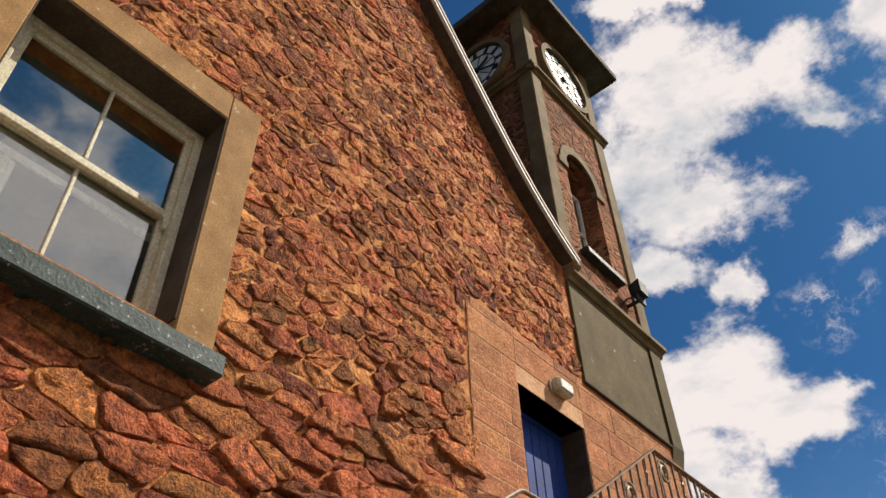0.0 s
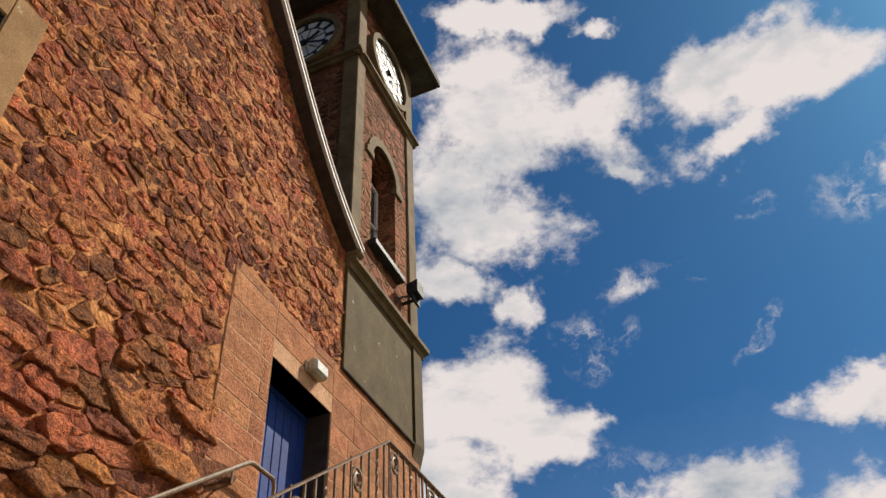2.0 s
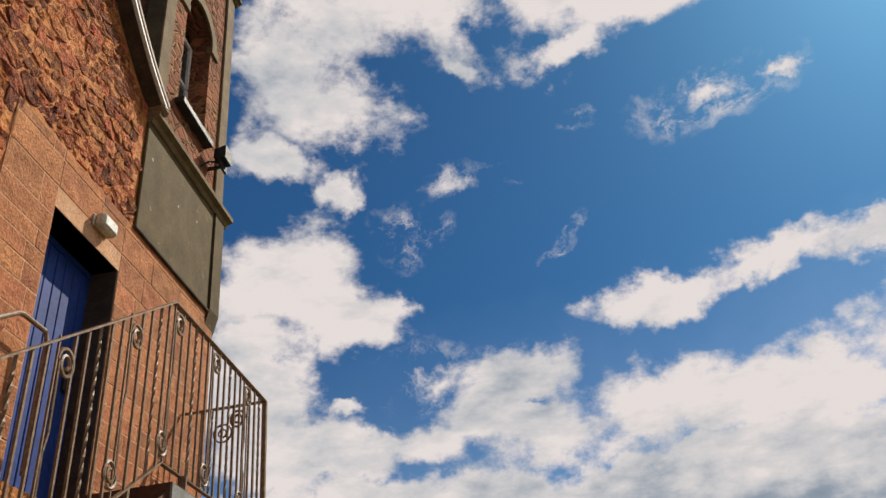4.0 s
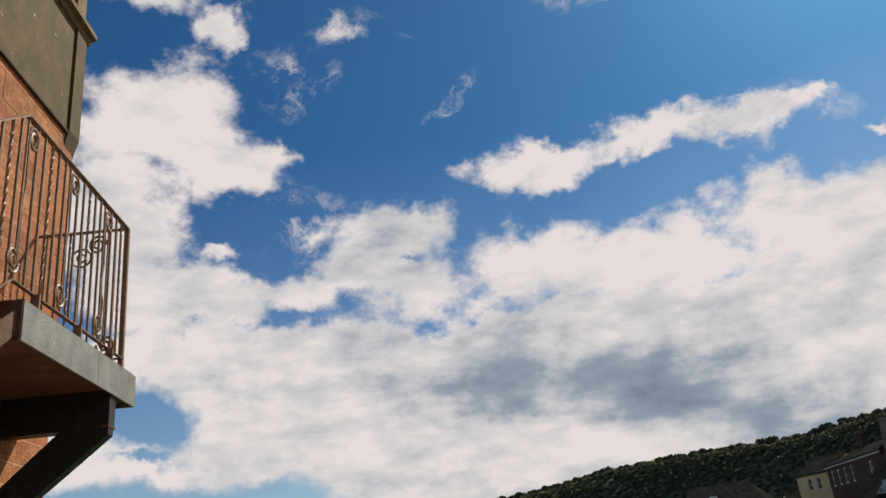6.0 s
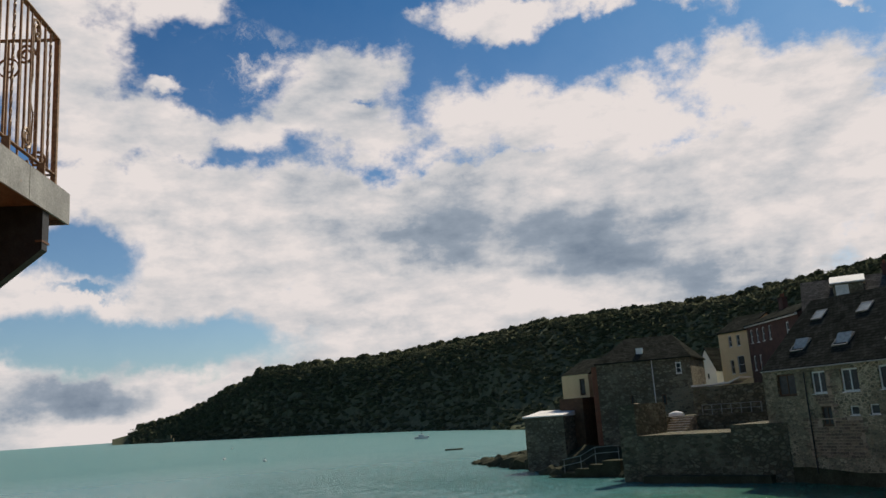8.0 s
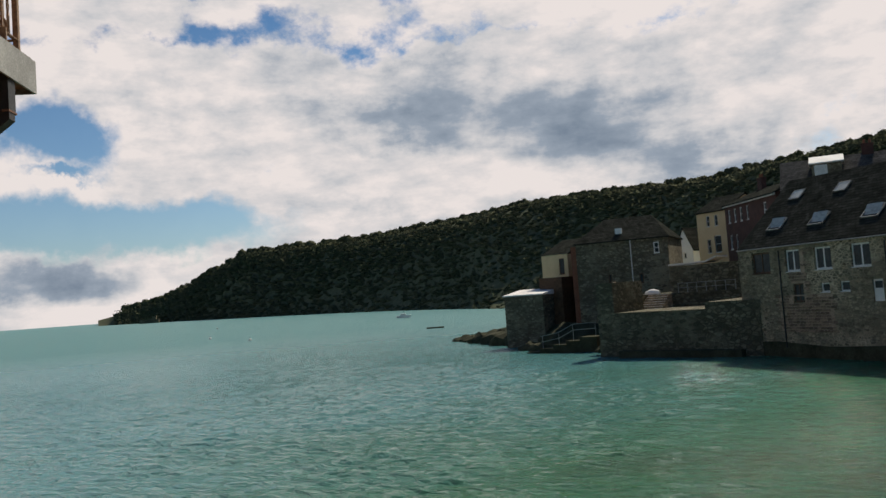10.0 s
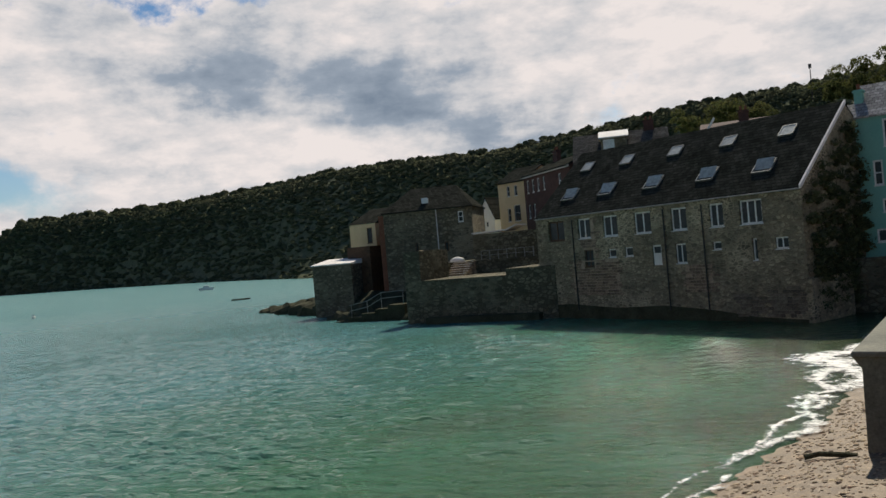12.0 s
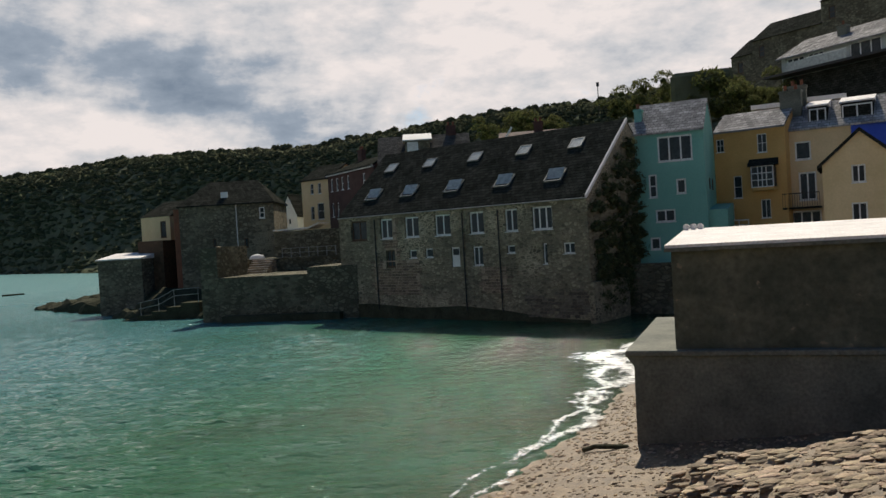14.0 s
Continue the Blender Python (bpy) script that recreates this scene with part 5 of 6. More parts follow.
def window(parent, x0, x1, z0, z1, lights=2, rows=1, frame_mat=None, recess=0.06, sill=True, bar=0.1, pane_mat=None):
    """A window in the plane y = 0 of the house: frame, panes, sill."""
    fm = frame_mat or M_FRAME
    b, inner = bmesh.new(), []
    y0, y1 = recess, recess + 0.07
    for g in ((x0, x0 + bar, z0, z1), (x1 - bar, x1, z0, z1)):
        bx(b, g[0], g[1], y0, y1, g[2], g[3])
    for g in ((x0 + bar, x1 - bar, z0, z0 + bar), (x0 + bar, x1 - bar, z1 - bar, z1)):
        bx(b, g[0], g[1], y0, y1, g[2], g[3])
    for k in range(1, lights):
        x = x0 + (x1 - x0) * k / lights
        inner.append(("mullion", box(x - bar * 0.45, x + bar * 0.45, y0 + 0.004, y1 - 0.004, z0 + bar, z1 - bar)))
    for k in range(1, rows):
        z = z0 + (z1 - z0) * k / rows
        inner.append(("transom", box(x0 + bar, x1 - bar, y0 + 0.008, y1 - 0.008, z - bar * 0.35, z + bar * 0.35)))
    w = part("window", b, fm, parent)
    for nm, piece in inner:
        part(nm, piece, fm, w)
    for k in range(lights):
        a, c = x0 + (x1 - x0) * k / lights, x0 + (x1 - x0) * (k + 1) / lights
        part("pane", box(a + 0.01, c - 0.01, y0 + 0.03, y0 + 0.04, z0 + 0.01, z1 - 0.01), pane_mat or M_GLASS_FAR, w)
    if sill:
        part("sill", box(x0 - 0.04, x1 + 0.04, -0.03, recess, z0 - 0.05, z0, 0.01), fm, w)
    return w


def front(parent, name, x0, x1, z0, z1, holes, material, thick=0.35, y=0.0):
    xs = sorted({x0, x1, *[h[0] for h in holes], *[h[1] for h in holes]})
    zs = sorted({z0, z1, *[h[2] for h in holes], *[h[3] for h in holes]})
    b = bmesh.new()
    for a, c in zip(xs, xs[1:]):
        for d, e in zip(zs, zs[1:]):
            m = ((a + c) / 2, (d + e) / 2)
            if any(h[0] < m[0] < h[1] and h[2] < m[1] < h[3] for h in holes):
                continue
            bx(b, a, c, y, y + thick, d, e)
    bmesh.ops.remove_doubles(b, verts=b.verts, dist=1e-4)
    return part(name, b, material, parent)


def body(parent, x0, x1, depth, z0, z1, material, thick=0.35):
    """Side and back walls behind a front."""
    part("side_wall", box(x0, x0 + thick, thick, depth, z0, z1), material, parent)
    part("side_wall", box(x1 - thick, x1, thick, depth, z0, z1), material, parent)
    part("back_wall", box(x0 + thick, x1 - thick, depth - thick, depth, z0, z1), material, parent)


def gable_roof(parent, x0, x1, depth, z, rise, material, over=0.2, side=0.0, wall_mat=None, hip=0.0, rf=0.5):
    """Two slopes with the ridge along the front; hip: metres the ridge ends stand in."""
    b = bmesh.new()
    m = depth * rf
    k = rise / m * over
    t = 0.12
    lo = [(x0 - side, -over, z - k), (x1 + side, -over, z - k), (x1 + side - hip, m, z + rise), (x0 - side + hip, m, z + rise)]
    hi = [(x0 - side, depth + over, z - k), (x1 + side, depth + over, z - k)]
    q = [b.verts.new(v) for v in lo] + [b.verts.new(v) for v in hi]
    p = [b.verts.new((v.co.x, v.co.y, v.co.z + t)) for v in q]
    for s, f in ((q, 1), (p, -1)):
        for i in ((0, 1, 2, 3), (3, 2, 5, 4), (0, 3, 4), (1, 5, 2)):
            if len(i) == 3 and not hip:
                continue
            b.faces.new([s[j] for j in i][::f])
    for i, j in ((0, 1), (4, 5), (1, 2), (2, 5), (0, 3), (3, 4)):
        if hip and (i, j) not in ((0, 1), (4, 5)):
            continue
        b.faces.new((q[i], q[j], p[j], p[i]))
    bmesh.ops.recalc_face_normals(b, faces=b.faces)
    r = part("roof", b, material, parent)
    if wall_mat and not hip:
        for x in (x0, x1 - 0.35):
            part("gable", prism(bmesh.new(), [(0.0, z), (depth, z), (m, z + rise)], "x", x, x + 0.35), wall_mat, parent)
    return r


def house(name, label, A, B, category="house", group=""):
    a = math.degrees(math.atan2(B[1] - A[1], B[0] - A[0]))
    return thing(name, label, category, (A[0], A[1], 0), a, group), math.hypot(B[0] - A[0], B[1] - A[1])


def chimney(parent, x, y, z0, z1, w=0.5, material=None, pots=2):
    c = part("chimney", bx(box(x - w / 2, x + w / 2, y - 0.25, y + 0.25, z0, z1), x - w / 2 - 0.06, x + w / 2 + 0.06, y - 0.31, y + 0.31, z1 - 0.16, z1 - 0.04), material or M_BRICK, parent)
    for k in range(pots):
        b = bmesh.new()
        u = x - w / 2 + w * (k + 0.5) / pots
        tube(b, [(u, y, z1), (u, y, z1 + 0.35)], 0.1, 8)
        part("chimney_pot", b, M_ORANGE, c)


# long stone warehouse with skylights
LW = 20.5
ware, _ = house("warehouse", "long dark stone warehouse with slate roof, skylights and white windows", (26.16, 54.45), (32.35, 34.91), "warehouse")
rows_up = [(17.67, 19.26, 2, "d"), (15.21, 16.35, 2, "w"), (12.78, 14.05, 2, "w"), (10.05, 11.38, 2, "w"), (7.35, 8.5, 2, "w"), (4.8, 5.75, 2, "w"), (2.34, 3.75, 3, "w")]
small = [(15.11, 15.92, -0.55, 0.6, "d"), (13.09, 13.76, 0.0, 0.55, "w"), (11.65, 12.34, 0.0, 0.6, "w"), (7.55, 8.35, -0.62, 0.58, "w"), (5.09, 5.68, 0.08, 0.55, "w"), (2.8, 3.1, -0.65, 0.58, "w"), (0.92, 1.7, -0.08, 0.56, "w")]
wholes = [(LW - b, LW - a, 1.4, 2.78) for a, b, _, _ in rows_up] + [(LW - b, LW - a, c, d) for a, b, c, d, _ in small] + [(LW - 10.11, LW - 9.41, -0.66, 0.61)]
front(ware, "front_wall", 0, LW, -5.0, 3.1, wholes, M_WARE, 0.5)
body(ware, 0, LW, 10.8, -5.0, 3.1, M_WARE, 0.5)
ROOFK = 4.72 / 5.43
gable_roof(ware, 0, LW, 10.86, 3.1, 4.72, M_SLATE, 0.06, 0.0, M_WARE)
for h, (a, b, n, k) in zip(wholes, rows_up):
    window(ware, *h, lights=n, frame_mat=M_FRAME if k == "w" else M_BROWNW, recess=0.14)
for h, (a, b, c, d, k) in zip(wholes[7:], small):
    window(ware, *h, lights=1 if b - a < 0.75 else 2, frame_mat=M_FRAME if k == "w" else M_BROWNW, recess=0.12, bar=0.075)
dd = part("door", bx(box(LW - 10.11, LW - 9.41, 0.1, 0.16, -0.66, 0.61), LW - 10.05, LW - 9.47, 0.09, 0.1, -0.6, -0.05), M_WHITEW, ware, "white door with glazed top")
part("pane", box(LW - 10.0, LW - 9.52, 0.085, 0.095, 0.1, 0.5), M_GLASS_FAR, dd)
part("gutter", box(0, LW, -0.17, -0.05, 3.02, 3.10, 0.02), M_GALV, ware, "pale gutter along the eaves")
bm = bmesh.new()
prism(bm, [(-0.1, 3.05), (5.43, 7.78), (5.43, 8.0), (-0.1, 3.27)], "x", LW - 0.02, LW + 0.1)
part("verge", bm, M_PALE, ware, "pale verge of the gable")
part("stone_buttress", box(LW - 0.02, LW + 0.35, -0.25, 4.0, -5.0, -1.75), M_WARE, ware)
for x in (LW - 16.8, LW - 9.0, LW - 6.2):
    bm = bmesh.new()
    tube(bm, [(x, -0.1, 2.8), (x, -0.1, -3.5)], 0.045, 6)
    part("downpipe", bm, M_DARK, ware)


def skylight(s, b, w, h, open_by=0.0):
    """A roof window at s metres from the gable end and b up the slope's plan."""
    x, z = LW - s, 3.1 + b * ROOFK + 0.13
    ang = math.atan(ROOFK)
    m = Matrix.Translation((x, b, z)) @ Matrix.Rotation(ang, 4, "X")
    bmf = bmesh.new()
    for g in ((-w / 2, -w / 2 + 0.07, -h / 2, h / 2), (w / 2 - 0.07, w / 2, -h / 2, h / 2), (-w / 2, w / 2, -h / 2, -h / 2 + 0.07), (-w / 2, w / 2, h / 2 - 0.07, h / 2)):
        bx(bmf, g[0], g[1], g[2], g[3], 0.0, 0.09, m=m)
    f = part("skylight", bmf, M_GALV, ware, "pale framed roof window" if not open_by else "pale framed roof window, tilted open")
    t = m @ Matrix.Rotation(open_by, 4, "X")
    part("pane", bx(bmesh.new(), -w / 2 + 0.05, w / 2 - 0.05, -h / 2 + 0.05, h / 2 - 0.05, 0.05, 0.07, m=t), M_SKYPANE, f)


# pale base colour stands in for the sky mirrored in the panes
M_SKYPANE = mat("pane_sky_reflection", (0.28, 0.3, 0.29), (0.4, 0.42, 0.4), scale=1, fine=5, bump=0, rough=0.4, spec=0.3)
for s in (2.93, 6.73, 10.83, 14.79, 18.29):
    skylight(s, 1.6, 1.2, 1.15, 0.3)
for s in (2.67, 6.62, 10.64, 14.78, 18.53):
    skylight(s, 3.95, 0.95, 0.95, 0.0)

# courses of squared stone at the warehouse's foot
M_COURSE = mat("coursed_foot_stone", (0.1, 0.085, 0.062), (0.17, 0.14, 0.1), scale=1.5, fine=12, bump=0.4, rnd=0.4)
rc = random.Random(9)
COURSE = [mesh_of("foot_stone", box(-w / 2, w / 2, -0.035, 0.0, -0.085, 0.085, 0.012), M_COURSE) for w in (0.26, 0.34, 0.42, 0.5)]
for row in range(9):
    x = LW - 4.6 + 0.5 * rc.random() + 0.25 * row * (row > 6)
    while x < LW - 0.3:
        k = rc.randrange(4)
        w = (0.26, 0.34, 0.42, 0.5)[k]
        if rc.random() < 0.88:
            ob = new("foot_stone", COURSE[k])
            ob.parent = ware
            ob.location = (x + w / 2, rc.uniform(-0.012, 0.01), -3.75 + 0.19 * row)
        x += w + 0.025

# dark weed up to the tide line
bm = bmesh.new()
prism(bm, [(0.0, -5.0), (LW, -5.0), (LW, -3.95), (LW - 3.0, -3.85), (LW - 6.0, -3.45), (11.0, -3.2), (7.0, -3.35), (3.0, -3.1), (0.0, -3.2)], "y", -0.03, 0.0)
part("weed_band", bm, M_ROCK, ware, "black-green weed at the tide line")

# repointed patches with ruddier stone round the small windows
KEEP = [(h[0] - 0.06, h[1] + 0.06, h[2] - 0.12, h[3] + 0.04) for h in wholes]
PATCH = [mesh_of("patch_stone", box(-w / 2, w / 2, -0.03, 0.0, -0.075, 0.075, 0.012), M_PATCH) for w in (0.2, 0.27, 0.34, 0.42)]


def repointed(x0, x1, z0, z1, ragged):
    near = [k for k in KEEP if x0 < k[1] and k[0] < x1 and z0 < k[3] and k[2] < z1]
    front(ware, "pointing", x0 + 0.35, x1 - 0.35, z0 + 0.1, z1 - 0.1, [(max(k[0], x0 + 0.35), min(k[1], x1 - 0.35), max(k[2], z0 + 0.1), min(k[3], z1 - 0.1)) for k in near], M_PATCHM, 0.012, -0.012)
    z = z0 + 0.08
    while z < z1:
        x = x0 + ragged * rc.random()
        end = x1 - ragged * rc.random()
        while x < end:
            k = rc.randrange(4)
            w = (0.2, 0.27, 0.34, 0.42)[k]
            if not any(a < x + w and x < b and c < z + 0.08 and z - 0.08 < d for a, b, c, d in KEEP):
                ob = new("patch_stone", PATCH[k])
                ob.parent = ware
                ob.location = (x + w / 2, -0.014 + rc.uniform(-0.01, 0.006), z)
            x += w + 0.035
        z += 0.185


repointed(3.0, 7.9, -2.5, -0.1, 0.9)
repointed(4.2, 6.0, 0.0, 2.75, 0.5)
repointed(12.4, 15.0, -2.4, -0.7, 0.9)

# teal house
teal, W = house("teal_house", "tall narrow teal-rendered house with pale slate roof", (38.42, 36.97), (40.71, 33.31), group="waterfront houses")
th = [(1.54, 3.63, 5.14, 6.71), (0.89, 1.40, 2.96, 4.41), (2.56, 3.15, 3.10, 4.02), (1.22, 2.42, 1.41, 2.19), (0.81, 1.43, -0.29, 0.48)]
front(teal, "front_wall", 0, W, -4.2, 7.0, th, M_TEAL)
body(teal, 0, W, 5.0, -4.2, 7.0, M_TEAL)
gable_roof(teal, 0, W, 5.0, 7.0, 2.0, M_SLATE_PALE, 0.15, 0.05, M_TEAL)
for h, n, r in zip(th, (3, 1, 1, 2, 1), (1, 2, 1, 1, 1)):
    window(teal, *h, lights=n, rows=r)
chimney(teal, 0.25, 1.2, 7.0, 8.7, 0.45, M_TEAL, 1)
part("extension", box(-1.1, -0.02, 0.8, 4.5, -4.2, 6.9), M_TEAL, teal)
part("extension_roof", prism(bmesh.new(), [(0.7, 6.9), (4.6, 6.9), (2.6, 8.1)], "x", -1.15, -0.02), M_SLATE_PALE, teal)
part("side_window", box(W - 0.01, W + 0.03, 1.6, 2.0, 3.3, 4.0), M_GLASS_FAR, teal)
part("side_window", box(W - 0.01, W + 0.03, 3.0, 3.4, 3.3, 4.0), M_GLASS_FAR, teal)
part("side_porch", prism(bmesh.new(), [(0.6, -1.0), (4.4, -1.0), (4.4, 2.4), (0.6, 2.0)], "x", W + 0.01, W + 1.1), M_TEAL, teal)

# ochre house with a bay window
yel, W = house("ochre_house", "ochre-yellow rendered house with a white oriel window", (44.9, 35.9), (46.49, 31.73), group="waterfront houses")
yh = [(0.15, 0.65, 5.77, 6.61), (2.75, 3.35, 5.5, 6.69), (1.15, 1.68, 2.68, 4.12), (2.8, 3.4, 1.29, 2.48), (0.7, 1.1, 1.3, 2.3)]
front(yel, "front_wall", 0, W, -4.2, 7.05, yh, M_YELLOW)
body(yel, 0, W, 5.0, -4.2, 7.05, M_YELLOW)
gable_roof(yel, 0, W, 5.0, 7.05, 1.3, M_SLATE_PALE, 0.15, 0.02, M_YELLOW)
for h, n, r in zip(yh, (2, 2, 1, 2, 1), (2, 2, 2, 1, 2)):
    window(yel, *h, lights=n, rows=r, bar=0.05)
bay = part("oriel", prism(bmesh.new(), [(2.3, 0.0), (2.45, -0.45), (3.75, -0.45), (3.9, 0.0)], "z", 3.05, 3.25), M_YELLOW, yel)
part("oriel_roof", prism(bmesh.new(), [(0.0, 4.62), (-0.6, 4.62), (0.0, 5.1)], "x", 2.2, 4.0), M_SLATE, bay)
bm = bmesh.new()
for x in (2.42, 2.82, 3.08, 3.34, 3.74):
    bx(bm, x - 0.03, x + 0.03, -0.47, -0.41, 3.25, 4.62)
for z in (3.28, 3.72, 4.15, 4.58):
    bx(bm, 2.42, 3.77, -0.465, -0.415, z - 0.03, z + 0.03)
part("oriel_frame", bm, M_FRAME, bay)
part("oriel_pane", box(2.42, 3.76, -0.43, -0.42, 3.25, 4.6), M_GLASS_FAR, bay)
part("oriel_side", box(2.36, 2.4, -0.43, 0, 3.25, 4.6), M_GLASS_FAR, bay)
part("oriel_side", box(3.8, 3.84, -0.43, 0, 3.25, 4.6), M_GLASS_FAR, bay)
bm = bmesh.new()
for x in (0.5, 1.0, 1.5, 2.1):
    bx(bm, x, x + 0.05, -0.6, -0.55, 0.6, 1.25)
bx(bm, 0.5, 2.15, -0.61, -0.54, 1.2, 1.28)
bx(bm, 0.5, 2.15, -0.61, -0.54, 0.9, 0.96)
part("terrace_rail", bm, M_FRAME, yel)
chimney(yel, W - 0.1, 2.5, 7.2, 9.5, 1.3, M_CONC, 2)

# cream house with dormers, blue house, gabled house
crm, W = house("cream_house", "cream-rendered house with balcony, dark slate roof and dormers", (47.36, 32.24), (49.0, 28.9), group="waterfront houses")
ch = [(0.48, 1.42, 4.83, 6.0), (0.62, 1.65, 2.25, 4.04), (-0.0 + 0.1, 1.85, 0.2, 1.6)]
front(crm, "front_wall", 0, W, -4.2, 6.77, ch, M_CREAMW)
body(crm, 0, W, 5.0, -4.2, 6.77, M_CREAMW)
gable_roof(crm, 0, W + 6, 5.0, 6.77, 1.75, M_SLATE_PALE, 0.15, 0.02, M_CREAMW)
for h, n in zip(ch, (1, 2, 3)):
    window(crm, *h, lights=n)
bal = part("balcony", box(-0.28, 1.9, -1.0, 0.0, 1.72, 1.85), M_SLATE, crm)
bm = bmesh.new()
for k in range(16):
    x = -0.26 + 2.14 * k / 15
    bx(bm, x - 0.012, x + 0.012, -0.99, -0.965, 1.85, 2.7)
bx(bm, -0.28, 1.9, -1.0, -0.955, 2.68, 2.74)
part("balcony_rail", bm, M_DARK, bal)
for a, b in ((1.3, 2.4), (3.2, 5.0)):
    d = part("dormer", box(a, b, 0.55, 2.4, 6.95, 8.15), M_SLATE, crm)
    part("dormer_window", bx(bx(bx(bx(bx(bmesh.new(), a + 0.05, b - 0.05, 0.5, 0.56, 7.1, 7.18), a + 0.05, b - 0.05, 0.5, 0.56, 7.95, 8.03), a + 0.05, a + 0.13, 0.5, 0.56, 7.1, 8.0), b - 0.13, b - 0.05, 0.5, 0.56, 7.1, 8.0), (a + b) / 2 - 0.04, (a + b) / 2 + 0.04, 0.5, 0.56, 7.1, 8.0), M_FRAME, d)
    part("dormer_roof", prism(bmesh.new(), [(0.4, 8.15), (0.4, 8.25), (2.6, 8.75), (2.6, 8.15)], "x", a - 0.1, b + 0.1), M_PALE, d)
chimney(crm, 0.5, 2.5, 8.2, 9.9, 1.1, M_CONC, 2)
blu, W = house("blue_house", "bright blue rendered house wall", (49.0, 28.9), (51.6, 24.2), group="waterfront houses")
front(blu, "front_wall", 0.02, W, -4.2, 6.8, [(0.9, 1.3, 4.9, 5.8)], M_BLUEW)
window(blu, 0.9, 1.3, 4.9, 5.8, lights=1)
body(blu, 0.02, W, 5.0, -4.2, 6.75, M_BLUEW)
gab, W = house("gabled_house", "buff-rendered gabled house with white casement windows", (39.97, 25.25), (41.78, 22.15), group="waterfront houses")
gh = [(1.35, 2.0, 2.84, 3.76), (1.28, 2.01, 0.82, 1.82)]
front(gab, "front_wall", 0, W, -4.2, 3.85, gh, M_BUFFW)
body(gab, 0, W, 5.0, -4.2, 3.85, M_BUFFW)
part("gable_wall", prism(bmesh.new(), [(0, 3.85), (W, 3.85), (W / 2, 5.45)], "y", 0.0, 0.35), M_BUFFW, gab)
for sx in (-1, 1):
    e, r = (W / 2 + sx * (W / 2 + 0.25), 3.85 - 0.22), (W / 2, 5.45)
    part("roof_slope", prism(bmesh.new(), [e, (e[0], e[1] + 0.18), (r[0], r[1] + 0.2), r], "y", -0.2, 5.2), M_SLATE, gab)
for h in gh:
    window(gab, *h, lights=2, rows=1, bar=0.075)

# stone house and its neighbours on the point
sto, W = house("stone_house", "large grey stone house with hipped slate roof", (20.95, 77.55), (28.5, 73.07), group="point houses")
sh = [(7.43, 7.94, 4.06, 5.09), (3.0, 3.3, 1.6, 2.4), (5.9, 6.3, 1.4, 2.3)]
front(sto, "front_wall", 0, W, -4.5, 5.55, sh, M_STONEH)
body(sto, 0, W, 8.0, -4.5, 5.55, M_STONEH)
gable_roof(sto, 0, W, 8.0, 5.55, 2.3, M_SLATE, 0.2, 0.15, None, hip=2.2)
window(sto, *sh[0], lights=1, rows=2, bar=0.09)
window(sto, *sh[1], lights=1, frame_mat=M_BROWNW)
window(sto, *sh[2], lights=1, frame_mat=M_BROWNW)
part("roof_light", box(3.75, 4.4, 0.95, 1.05, 6.2, 6.75), M_WHITEW, sto)
part("orange_flank", box(-0.5, -0.01, 0.0, 5.0, -4.5, 5.3), M_ORANGE, sto)
part("string_pipe", tube(bmesh.new(), [(5.31, -0.06, 5.5), (5.31, -0.06, 0.0)], 0.05, 6), M_PALE, sto)
crb, W = house("cream_block", "small cream-rendered block with a dark window", (19.03, 84.21), (21.15, 81.64), group="point houses")
front(crb, "front_wall", 0, W, -4.5, 4.9, [(2.2, 2.86, 2.88, 4.47)], M_CREAMW)
body(crb, 0, W, 4.0, -4.5, 4.9, M_CREAMW)
window(crb, 2.2, 2.86, 2.88, 4.47, lights=1, frame_mat=M_BROWNW)
part("roof", prism(bmesh.new(), [(-0.1, 4.9), (4.1, 4.9), (4.1, 6.6)], "x", -0.1, 3.4), M_SLATE, crb)
part("lean_to", box(1.4, 4.2, -2.5, -0.02, -4.5, 2.55), M_BROWNW, crb)
shed, W = house("shed", "flat stone shed with a bright pale roof at the water", (14.22, 81.09), (17.52, 78.4), "shed")
part("body", box(0, W, 0, 3.5, -4.5, 0.95), M_STONEH, shed)
part("roof", prism(bmesh.new(), [(-0.15, 0.95), (-0.15, 1.06), (3.7, 1.55), (3.7, 0.95)], "x", -0.12, W + 0.1), M_PALE, shed)
whi, W = house("white_gable_house", "narrow white-rendered house with a steep gable", (35.36, 88.54), (36.67, 86.92), group="point houses")
front(whi, "front_wall", 0, W, 1.0, 4.7, [(0.9, 1.3, 3.7, 4.4)], M_WHITEW)
body(whi, 0, W, 6.0, 1.0, 4.7, M_WHITEW)
part("gable_wall", prism(bmesh.new(), [(0, 4.7), (W, 4.7), (W * 0.5, 7.0)], "y", 0, 0.35), M_WHITEW, whi)
for sx in (-1, 1):
    e, r = (W / 2 + sx * (W / 2 + 0.12), 4.5), (W / 2, 7.05)
    part("roof_slope", prism(bmesh.new(), [e, (e[0], e[1] + 0.15), (r[0], r[1] + 0.15), r], "y", -0.1, 6.1), M_SLATE, whi)
window(whi, 0.9, 1.3, 3.7, 4.4, lights=1)
cr2, W = house("tall_cream_house", "tall cream-rendered terraced house with bay windows", (35.2, 81.8), (36.63, 78.18), group="terraced houses")
c2 = [(1.3, 1.75, 6.6, 7.7), (2.4, 2.85, 6.6, 7.7), (2.2, 3.1, 3.9, 5.6), (1.2, 1.7, 3.9, 5.3)]
front(cr2, "front_wall", 0, W, 0.5, 8.1, c2, M_CREAMW)
body(cr2, 0, W, 6.0, 0.5, 8.1, M_CREAMW)
